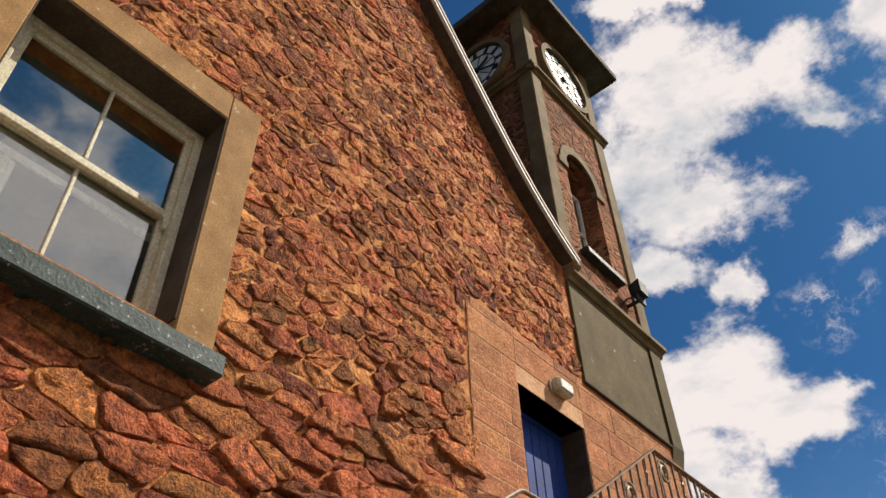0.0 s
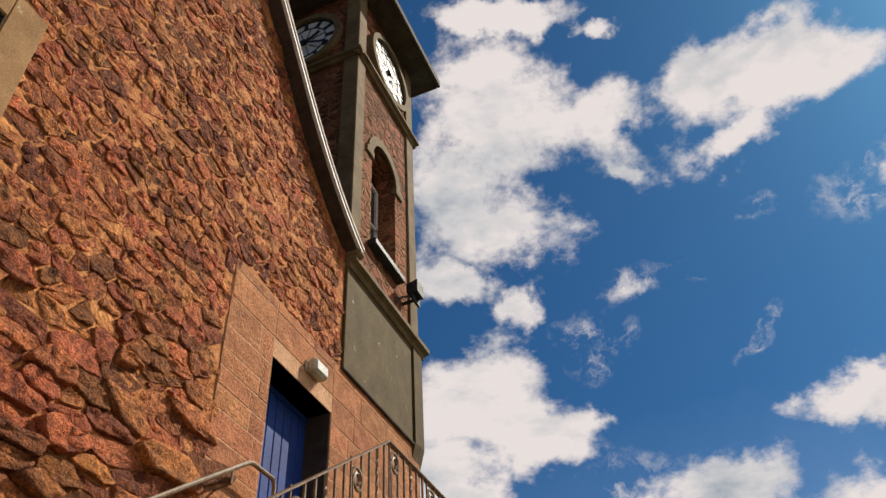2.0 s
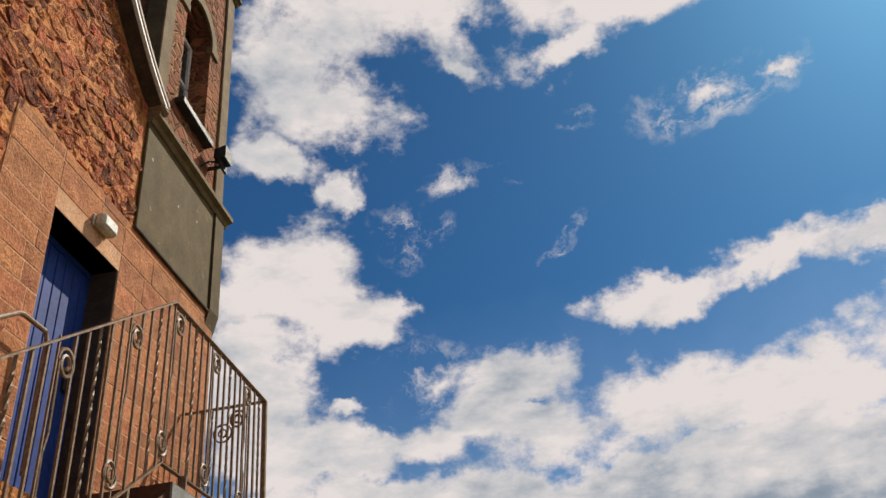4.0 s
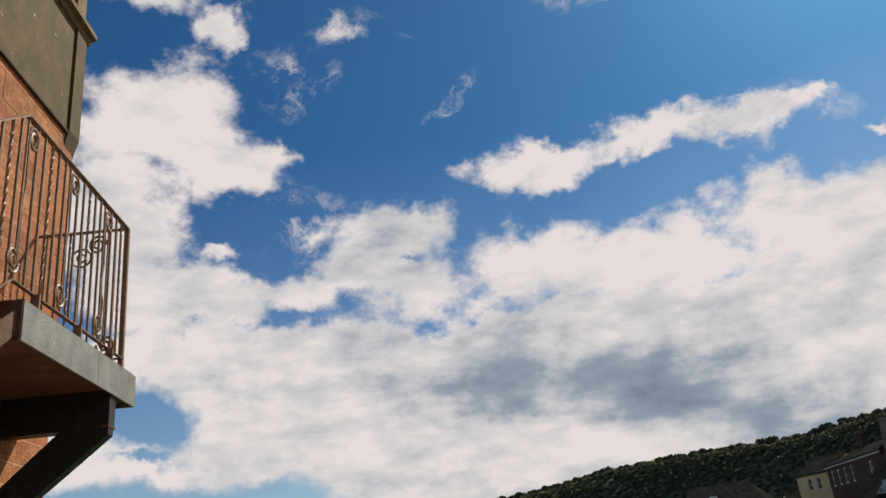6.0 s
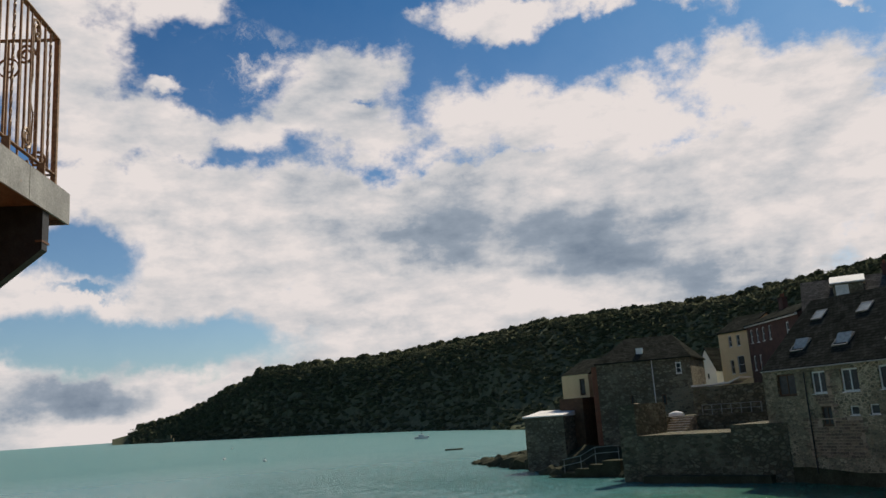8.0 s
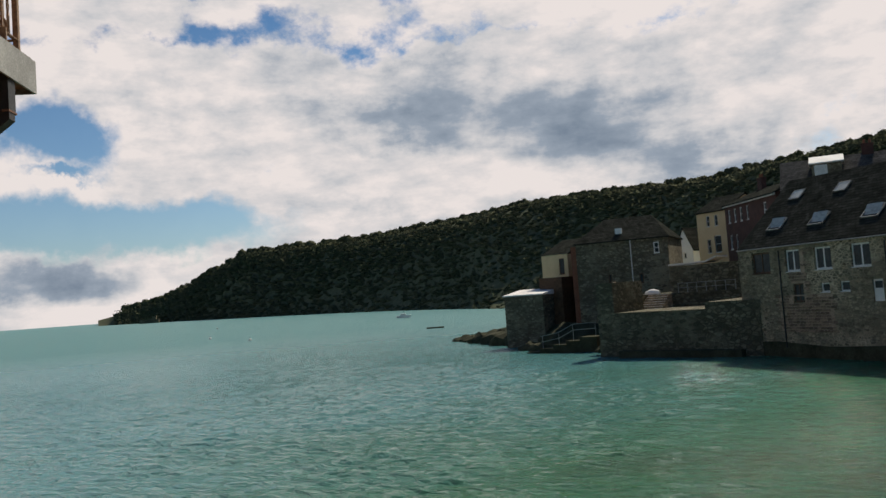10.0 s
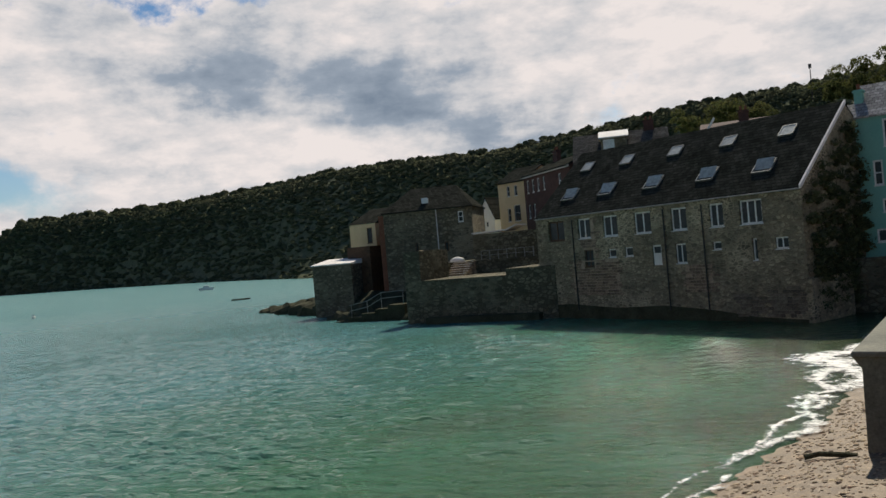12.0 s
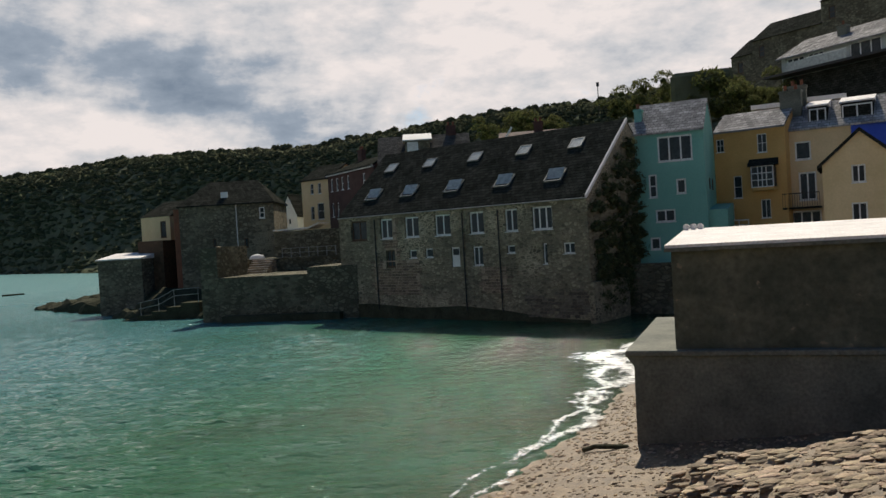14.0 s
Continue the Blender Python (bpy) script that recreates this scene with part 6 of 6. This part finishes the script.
gable_roof(cr2, 0, W, 6.0, 8.1, 1.6, M_SLATE, 0.2, 0.1, M_CREAMW)
for h in c2:
    window(cr2, *h, lights=1, rows=2, bar=0.05)
bri, W = house("brick_terrace", "dark red brick terraced house with white sash windows", (36.63, 78.18), (36.36, 67.5), group="terraced houses")
bh = [(0.7, 1.25, 6.6, 7.9), (2.0, 2.55, 6.6, 7.9), (3.3, 3.85, 6.6, 7.9), (4.7, 5.2, 6.6, 7.9), (8.2, 8.8, 6.4, 7.8), (0.7, 1.25, 4.0, 5.4), (2.0, 2.5, 4.0, 5.4)]
front(bri, "front_wall", 0, W, 0.5, 8.4, bh, M_BRICK)
body(bri, 0, W, 7.0, 0.5, 8.4, M_BRICK)
gable_roof(bri, 0, W, 7.0, 8.4, 1.3, M_SLATE, 0.3, 0.0, M_BRICK)
for h in bh:
    window(bri, *h, lights=1, rows=2, bar=0.085)
part("parapet", box(0, W, -0.25, -0.05, 8.2, 8.42), M_PALE, bri)
chimney(bri, 1.2, 3.5, 9.0, 10.9, 0.9)
M_SLATE_MID = slate_far("grey_slate_roof", (0.06, 0.057, 0.052), (0.11, 0.105, 0.095))
dor, W = house("dormer_house", "slate-roofed house with a white flat-topped dormer", (36.2, 66.2), (43.4, 61.7), group="terraced houses")
front(dor, "front_wall", 0, W, 1.0, 8.3, [], M_STONEH)
body(dor, 0, W, 7.0, 1.0, 8.3, M_STONEH)
gable_roof(dor, 0, W, 7.0, 8.3, 2.7, M_SLATE_MID, 0.2, 0.1, M_STONEH)
d = part("dormer", box(2.5, 4.8, 0.6, 3.0, 8.6, 10.3), M_STONEH, dor)
part("dormer_roof", prism(bmesh.new(), [(0.35, 10.3), (0.35, 10.4), (2.4, 11.15), (2.4, 10.3)], "x", 2.3, 5.0), M_WHITEW, d, "bright white low-pitched dormer roof")
part("dormer_window", box(2.7, 3.7, 0.56, 0.6, 9.2, 10.2), M_FRAME, d)
chimney(dor, 6.9, 3.5, 10.2, 11.9, 0.9)
gb2, W = house("rear_gable_house", "house behind the warehouse, its white-edged gable above the roof", (42.6, 56.4), (46.9, 52.6), group="terraced houses")
part("body", box(0, W, 0, 6, 1.0, 8.6), M_STONEH, gb2)
gable_roof(gb2, 0, W, 6.0, 8.6, 1.5, M_BRICK, 0.2, 0.1, M_STONEH)
part("verge", prism(bmesh.new(), [(0.2, 8.8), (1.2, 10.35), (1.3, 10.2), (0.4, 8.8)], "y", -0.35, -0.2), M_WHITEW, gb2)
chimney(gb2, 3.4, 3.0, 9.6, 11.0, 0.8)

# houses up the hill
mod, W = house("hillside_house", "modern house on the hill with pale roof and glazed balcony", (62.3, 42.4), (61.6, 31.5), group="hillside houses")
mh = [(0.5, 2.2, 13.2, 14.4), (2.5, 4.0, 13.2, 14.4), (6.2, 8.8, 13.2, 14.4)]
front(mod, "front_wall", 0, W, 10.0, 14.6, mh + [(0.3, 1.6, 10.9, 12.6)], M_GREYW)
body(mod, 0, W, 7.0, 9.0, 14.6, M_GREYW)
gable_roof(mod, 0, W, 7.0, 14.6, 1.7, M_SLATE_PALE, 0.5, 0.2, M_GREYW)
for h in mh:
    window(mod, *h, lights=3, frame_mat=M_FRAME)
window(mod, 0.3, 1.6, 10.9, 12.6, lights=2)
bal = part("balcony", box(-0.6, W, -1.6, -0.02, 12.85, 13.05), M_DARK, mod)
part("balcony_glass", box(1.6, 7.0, -1.6, -1.57, 13.05, 13.75), M_SKYPANE, bal)
part("balcony_rail", box(3.6, 7.0, -1.63, -1.54, 13.75, 13.82), M_FRAME, bal)
part("lower_storey", box(0.15, W - 0.15, -0.08, -0.01, 10.1, 12.8), M_SLATE, mod, "dark glazed and boarded lower storey")
chimney(mod, 4.45, 2.0, 14.9, 16.4, 0.8, M_CONC, 1)
top, W = house("hilltop_terrace", "dark stone terrace on the hilltop with stepped slate roofs", (88.11, 67.0), (88.28, 44.0), group="hillside houses")
for i, (x0, x1, z1) in enumerate(((0.1, 3.2, 21.6), (3.2, 12.4, 23.0), (12.4, 23.0, 25.4))):
    front(top, "front_wall", x0, x1, 12, z1, [(x0 + 0.9, x0 + 1.7, z1 - 2.2, z1 - 0.8)], M_STONEH)
    window(top, x0 + 0.9, x0 + 1.7, z1 - 2.2, z1 - 0.8, lights=1, rows=2, frame_mat=M_BROWNW)
    part("side_wall", box(x0, x0 + 0.35, 0.35, 8, 12, z1), M_STONEH, top)
    part("roof", prism(bmesh.new(), [(-0.3, z1 - 0.1), (8.3, z1 - 0.1), (4, z1 + 2.6)], "x", x0, x1), M_SLATE, top)
low, W = house("low_white_roofs", "flat bright white roofs behind the waterfront houses", (50.24, 36.83), (53.43, 32.0), "outbuilding")
part("body", box(0, W + 0.5, 0.1, 3, 4.0, 8.6), M_STONEH, low)
part("roof", box(0, 2.5, 0, 3.0, 8.95, 9.25), M_PALE, low)
part("roof", box(3.5, W + 0.3, 0, 3.0, 9.1, 9.4), M_PALE, low)

# ---- harbour walls, terrace, steps, rocks ----
hw, W = house("harbour_wall", "dark stone harbour wall at the water below the terrace", (18.08, 62.04), (25.9, 53.9), "sea wall")
hw["kind"] = "structure"
part("wall", box(0, W, 0, 14, -6, -0.78), M_HARBOUR, hw)
part("wall", box(W - 2.6, W + 1.2, -0.2, 14, -6, -0.3), M_HARBOUR, hw)
part("plinth", box(2, W, -0.9, 0, -6, -3.6, 0.05), M_ROCK, hw)
part("pier", box(0.0, 1.4, 0.05, 5.0, -0.78, 1.55), M_HARBOUR, hw)
ter, W = house("terrace_wall", "rubble terrace wall with pale pointing beside the steps", (20.89, 67.16), (27.5, 60.1), "wall")
ter["kind"] = "structure"
M_PALERUB = rubble_far("pale_rubble", (0.22, 0.17, 0.11), (0.36, 0.285, 0.2), (0.5, 0.42, 0.31), cell=2.0)
part("wall", prism(bmesh.new(), [(0.1, -1.0), (2.45, -1.0), (2.45, 0.5), (1.8, 1.3), (0.1, 1.62)], "y", 0, 0.5), M_PALERUB, ter)
part("back_wall", box(0.1, W + 1.2, 2.2, 9.0, -1.0, 0.35), M_HARBOUR, ter)
part("back_wall", box(3.0, W + 3.0, 5.0, 9.0, 0.3, 2.6), M_HARBOUR, ter)
part("bank", prism(bmesh.new(), [(5.6, 0.3), (11.5, 0.3), (11.5, 3.1), (9.5, 2.3), (7.2, 1.6)], "y", 3.5, 9.0), M_HARBOUR, ter)
stp = thing("terrace_steps", "pale stone steps up to the terrace", "steps", (ter.location.x, ter.location.y, 0), math.degrees(ter.matrix_world.to_euler().z))
for k in range(7):
    part("step", box(2.5, 4.4, 0.28 * k, 2.2, -0.95 + 0.18 * k, -0.95 + 0.18 * (k + 1) - 0.004 * k), M_PALERUB, stp)
    part("nosing", box(2.5, 4.4, 0.28 * k - 0.03, 0.28 * k + 0.05, -0.8 + 0.18 * k, -0.765 + 0.18 * k), M_PALE, stp)
boat = thing("dinghy", "upturned white dinghy on the terrace", "boat", (ter.location.x, ter.location.y, 0), math.degrees(ter.matrix_world.to_euler().z))
bm = bmesh.new()
rows_b = []
for i in range(9):
    u = i / 8
    w = 0.42 * math.sin(math.pi * (0.12 + 0.8 * u)) + 0.05
    rows_b.append([bm.verts.new((1.85 + 1.25 * u, 2.6 + w * math.cos(a), 0.36 + 0.42 * math.sin(a) * (0.6 + 0.4 * math.sin(math.pi * u)))) for a in (math.pi * k / 8 for k in range(9))])
for a, b in zip(rows_b, rows_b[1:]):
    for k in range(8):
        bm.faces.new((a[k], b[k], b[k + 1], a[k + 1]))
bm.faces.new(rows_b[0]), bm.faces.new(rows_b[-1][::-1])
part("hull", bm, M_WHITEW, boat)
trl = thing("terrace_railing", "thin pale metal railing along the terrace", "railing", (ter.location.x, ter.location.y, 0), math.degrees(ter.matrix_world.to_euler().z))
for z in (0.72, 1.1):
    part("rail", box(4.8, 9.7, 2.5, 2.54, z, z + 0.04), M_GALV, trl)
for k in range(7):
    part("post", box(4.8 + 0.8 * k, 4.85 + 0.8 * k, 2.5, 2.54, 0.35, 1.1), M_GALV, trl)
canopy = thing("terrace_canopy", "low white canopy roof on the terrace beside the stone house", "canopy", (ter.location.x, ter.location.y, 0), math.degrees(ter.matrix_world.to_euler().z))
part("sheet", prism(bmesh.new(), [(2.9, 2.78), (6.2, 2.85), (7.2, 3.2), (7.2, 3.1), (6.2, 2.72), (2.9, 2.66)], "y", 5.0, 7.5), M_PALE, canopy)
sst = thing("sea_steps", "concrete sea steps with a metal handrail", "steps", (15.4, 70.4, 0), -42)
for k in range(5):
    part("step", box(-1.6 + 1.3 * k, 5.2, 0.0, 2.0, -4.3 + 0.3 * k, -4.0 + 0.3 * k), M_ROCK, sst)
hr = thing("sea_handrail", "pale tubular handrail beside the sea steps", "handrail", (15.4, 70.4, 0), -42)
for dz in (0.55, 1.05):
    part("rail", tube(bmesh.new(), [(-0.2, 0.1, -3.7 + dz), (1.6, 0.1, -3.4 + dz), (3.0, 0.1, -2.75 + dz), (5.2, 0.1, -2.65 + dz)], 0.028, 6), M_GALV, hr)
for x, z in ((0.0, -3.7), (1.6, -3.4), (3.0, -2.75), (5.1, -2.65)):
    part("post", tube(bmesh.new(), [(x, 0.1, z - 0.3), (x, 0.1, z + 1.05)], 0.028, 6), M_GALV, hr)
ew, W = house("slip_wall", "dark overgrown wall behind the slip", (36.4, 36.9), (47.5, 18.0), "wall")
ew["kind"] = "structure"
part("wall", box(-1.5, W, 0, 0.8, -6, -1.05), M_HARBOUR, ew)
part("fill", box(-1.5, W, 0.8, 12, -6, -1.1), M_CONC, ew)


def rocks(name, label, spots, seed):
    r = random.Random(seed)
    b = bmesh.new()
    for x, y, s, h in spots:
        m = Matrix.Translation((x, y, SEA - 0.15)) @ Matrix.Rotation(r.uniform(0, 3), 4, "Z") @ Matrix.Diagonal((s * r.uniform(0.8, 1.5), s, h, 1))
        g = bmesh.ops.create_icosphere(b, subdivisions=2, radius=1.0, matrix=m)
        for v in g["verts"]:
            v.co += Vector((r.uniform(-1, 1), r.uniform(-1, 1), r.uniform(-1, 1))) * 0.13 * s
    return tagged(part(name, b, M_ROCK), label, "rocks", kind="stuff")


rr_ = random.Random(5)
spots = []
for i in range(130):
    t = rr_.random() ** 0.8
    spots.append((11.8 + 8.5 * t + rr_.gauss(0, 0.7), 101 - 22 * t + rr_.gauss(0, 1.5), 0.8 + 1.9 * t, 0.5 + 2.6 * t * rr_.uniform(0.5, 1)))
rocks("shore_rocks", "dark weedy rocks at the foot of the point", spots, 1)
rocks("step_rocks", "low dark rocks beside the sea steps", [(15.2 + 0.8 * i + rr_.gauss(0, 0.4), 75 - 1.2 * i + rr_.gauss(0, 0.6), 0.9, rr_.uniform(0.5, 1.5)) for i in range(9)], 2)

# ---- hills and woods ----
M_HILL = mat("wooded_hill", (0.085, 0.095, 0.06), (0.115, 0.12, 0.078), scale=0.02, fine=0.3, bump=0.6, depth=1.0, spec=0.0)
M_WOOD = leafy(mat("dark_woodland", (0.085, 0.098, 0.058), (0.125, 0.127, 0.08), scale=0.012, fine=0.12, bump=0.0, island=0.16, spec=0.0), 0.5)
HILL = [(17.2, 1500, 1650, 0.15), (13.0, 1150, 1280, 1.06), (7.5, 800, 960, 3.86), (0.0, 520, 700, 4.26), (-9.0, 300, 470, 5.36), (-12.0, 270, 420, 5.96), (-17.5, 240, 330, 6.26), (-24.0, 190, 260, 6.36), (-31.0, 150, 205, 7.36), (-37.0, 125, 175, 7.96), (-44.0, 110, 160, 8.26), (-49.0, 85, 140, 8.66), (-56.0, 80, 140, 9.86), (-70.0, 75, 140, 12.36)]
hy = np.array([h[0] for h in HILL])[::-1]


def hill_at(yaw, v):
    b, r, e = (np.interp(yaw, hy, np.array([h[k] for h in HILL])[::-1]) for k in (1, 2, 3))
    if v <= 1:
        d = b + (r - b) * v
        top = 1.4 + r * math.tan(radians(e))
        z = SEA - 1 + (top - SEA + 1) * (0.5 - 0.5 * math.cos(math.pi * min(1, v * 1.0))) ** 0.8
    else:
        d, z = r * (1 + 0.5 * (v - 1)), 1.4 + r * math.tan(radians(e)) - 3 * (v - 1)
    return Vector((-math.sin(radians(yaw)) * d, math.cos(radians(yaw)) * d, z)), d


def hills():
    ys_ = np.linspace(17.2, -70, 180)
    vs_ = [0, 0.1, 0.22, 0.34, 0.46, 0.58, 0.7, 0.82, 0.92, 1.0, 1.4, 2.0]
    v3 = [tuple(hill_at(y, v)[0]) for y in ys_ for v in vs_]
    n = len(vs_)
    f = [(i * n + j, i * n + j + 1, (i + 1) * n + j + 1, (i + 1) * n + j) for i in range(len(ys_) - 1) for j in range(n - 1)]
    me = bpy.data.meshes.new("hillside")
    me.from_pydata(v3, [], f)
    me.materials.append(M_HILL)
    tagged(new("hillside", me), "long dark wooded headland falling to the sea", "hill", kind="structure")


hills()
ico = bmesh.new()
bmesh.ops.create_icosphere(ico, subdivisions=2, radius=1.0)
ICO_V = np.array([v.co[:] for v in ico.verts])
ICO_F = np.array([[v.index for v in f.verts] for f in ico.faces])
ico.free()
ico = bmesh.new()
bmesh.ops.create_icosphere(ico, subdivisions=1, radius=1.0)
LOW_V = np.array([v.co[:] for v in ico.verts])
LOW_F = np.array([[v.index for v in f.verts] for f in ico.faces])
ico.free()


def clumps(name, label, places, material, seed, leaves=14, core=0.8, leaf=0.2, fine=True, flat=0.8):
    """Tree crowns: a lumpy core with loose leaf masses round it; places: (centre, radius)."""
    g = np.random.default_rng(seed)
    vs, fs, k = [], [], 0
    ball, tris = (ICO_V, ICO_F) if fine else (LOW_V, LOW_F)
    for c, r in places:
        c = np.array(c)
        v = ball * (1 + g.uniform(-1, 1, (len(ball), 1)) * (0.25 if fine else 0.12)) * np.array([1, 1, flat]) * r * core + c
        vs.append(v)
        fs.append(tris + k)
        k += len(v)
        d = g.normal(size=(leaves, 3))
        d /= np.linalg.norm(d, axis=1)[:, None]
        d[:, 2] = np.abs(d[:, 2]) * 0.9
        p = c + d * r * g.uniform(0.75, 1.15, (leaves, 1))
        e1, e2 = g.normal(size=(leaves, 3)) * r * leaf, g.normal(size=(leaves, 3)) * r * leaf
        q = np.stack([p + e1, p + e2, p - e1 * 0.8 - e2 * 0.6], 1).reshape(-1, 3)
        vs.append(q)
        fs.append(np.arange(leaves * 3).reshape(-1, 3) + k)
        k += len(q)
    me = bpy.data.meshes.new(name)
    me.from_pydata(np.concatenate(vs).tolist(), [], np.concatenate(fs).tolist())
    me.materials.append(material)
    me.polygons.foreach_set("use_smooth", [True] * len(me.polygons))
    return tagged(new(name, me), label, "trees", kind="stuff")


rw = random.Random(21)
woods, slope = [], []
for i in range(17000):
    yaw = rw.uniform(-60, 16.0)
    v = rw.random() ** 0.8
    p, d = hill_at(yaw, min(v, 1.0))
    s = d * 0.0042 * rw.uniform(0.5, 1.4)
    slope.append(((p.x, p.y, p.z + s * 0.05), s))
for i in range(1500):
    yaw = rw.uniform(-60, 15.5)
    p, d = hill_at(yaw, rw.uniform(0.97, 1.06))
    s = d * 0.0046 * rw.uniform(0.5, 1.3)
    woods.append(((p.x, p.y, p.z + s * rw.uniform(0.4, 1.1)), s))
clumps("woodland", "dense dark spring woodland covering the slope", slope, M_WOOD, 8, leaves=3, core=1.1, leaf=0.16, fine=False, flat=0.3)
clumps("woodland", "ragged row of trees along the ridge of the headland", woods, M_WOOD, 4, leaves=30, core=0.95, leaf=0.06)
M_BUSH = leafy(mat("yellow_green_bush", (0.06, 0.075, 0.025), (0.12, 0.12, 0.045), scale=0.5, fine=3, bump=0, island=0.4, spec=0.05), 0.4)
bushes = []
for yaw, el, d, r in ((-38.5, 7.0, 105, 2.4), (-40.5, 6.9, 105, 1.8), (-36.5, 6.8, 105, 1.6), (-46.5, 7.9, 105, 2.2), (-48.0, 7.9, 105, 2.4), (-45.5, 7.7, 105, 1.6), (-52.5, 8.0, 80, 2.6), (-54.0, 7.6, 78, 2.2), (-55.3, 7.2, 76, 1.8), (-50.5, 7.6, 82, 1.5)):
    for k in range(16):
        bushes.append(((-math.sin(radians(yaw)) * d + rw.gauss(0, r * 0.6), math.cos(radians(yaw)) * d + rw.gauss(0, r * 0.6), 1.4 + d * math.tan(radians(el)) + rw.gauss(0, r * 0.35)), r * rw.uniform(0.3, 0.6)))
clumps("bushes", "yellow-green bushes on the slope above the roofs", bushes, M_BUSH, 6, leaves=320, core=0.32, leaf=0.075)
M_IVY = leafy(mat("dark_ivy", (0.06, 0.074, 0.036), (0.11, 0.12, 0.062), scale=0.8, fine=6, bump=0, island=0.4, spec=0.05), 0.3)
ivy = []
for k in range(520):
    t, z = rw.uniform(0.3, 10.2), rw.uniform(-3.6, 6.5)
    if z > 2.6 + 4.3 * (1 - abs(t - 5.4) / 5.4) or (z > 1.5 and rw.random() < 0.6):
        continue
    ivy.append(((32.35 + 0.2 + 0.953 * t, 34.91 - 0.1 + 0.302 * t, z), rw.uniform(0.22, 0.5)))
for k in range(60):
    ivy.append(((36.6 + rw.gauss(0, 0.7), 37.2 + rw.gauss(0, 0.6), rw.uniform(-1.2, 1.2)), rw.uniform(0.3, 0.6)))
clumps("ivy", "dark ivy and scrub over the warehouse gable and slip wall", ivy, M_IVY, 15, leaves=90, core=0.45, leaf=0.13)
hed = thing("hedge_wall", "tall dark clipped hedge on the hillside", "hedge", (60.47, 52.85, 0), math.degrees(math.atan2(-4.44, 3.59)))
part("hedge", bx(bmesh.new(), 0, 5.6, 0, 2.5, 11.5, 15.3, 0.4), M_HILL, hed)
pst = thing("street_lamp", "small black lantern post on the hill", "street lamp", (-math.sin(radians(-44.1)) * 120, math.cos(radians(-44.1)) * 120, 1.4 + 120 * math.tan(radians(8.4))))
part("post", tube(bmesh.new(), [(0, 0, -2), (0, 0, 2.4)], 0.07, 6), M_DARK, pst)
part("lantern", tube(bmesh.new(), [(0, 0, 2.3), (0, 0, 2.5), (0, 0, 2.85)], 0.22, 6), M_DARK, pst)


def floating(name, label, category, yaw, d, build):
    ob = thing(name, label, category, (-math.sin(radians(yaw)) * d, math.cos(radians(yaw)) * d, SEA))
    build(ob)
    return ob


def buoy_parts(ob):
    b = bmesh.new()
    bmesh.ops.create_uvsphere(b, u_segments=12, v_segments=8, radius=0.35)
    bmesh.ops.translate(b, verts=b.verts, vec=(0, 0, 0.15))
    part("float", b, M_WHITEW, ob)
    part("eye", tube(bmesh.new(), [(0, 0, 0.45), (0, 0, 0.7)], 0.05, 6), M_DARK, ob)


def boat_parts(ob):
    b = bmesh.new()
    prism(b, [(-2.2, 0.7), (-1.9, -0.1), (1.9, -0.1), (2.6, 0.8)], "y", -0.7, 0.7)
    part("hull", b, M_WHITEW, ob)
    part("cabin", box(-0.8, 0.9, -0.5, 0.5, 0.7, 1.4, 0.1), M_WHITEW, ob)
    part("mast", tube(bmesh.new(), [(0.2, 0, 1.4), (0.2, 0, 4.5)], 0.05, 5), M_DARK, ob)


for yaw, d in ((7.7, 160), (10.3, 190), (9.8, 320)):
    floating("buoy", "white mooring buoy afloat on the bay", "buoy", yaw, d, buoy_parts)["group"] = "mooring buoys"
floating("boat", "small moored boat far out on the bay", "boat", -2.8, 260, boat_parts)
floating("float_raft", "low dark raft on the water", "raft", -5.0, 150, lambda ob: part("deck", box(-1.6, 1.6, -0.5, 0.5, -0.1, 0.25, 0.05), M_ROCK, ob))
fort = thing("shore_battery", "low pale ruin on the headland's tip", "ruin", (-math.sin(radians(14.0)) * 1150, math.cos(radians(14.0)) * 1150, SEA))
part("body", bx(bx(bmesh.new(), -14, 10, 0, 5, 0, 5), 2, 7, -1, 5, 0, 9), M_HARBOUR, fort)

# ---- wall stones near the camera ----
for p, poly, joint, proud in STONE_PARTS:
    v, f = stone_rings(p, poly, joint, proud)
    me = bpy.data.meshes.new("stone")
    me.from_pydata(v, [], f)
    me.polygons.foreach_set("use_smooth", [True] * len(me.polygons))
    me.materials.append(M_STONE)
    ob = new("stone", me)
    ob.parent = wall
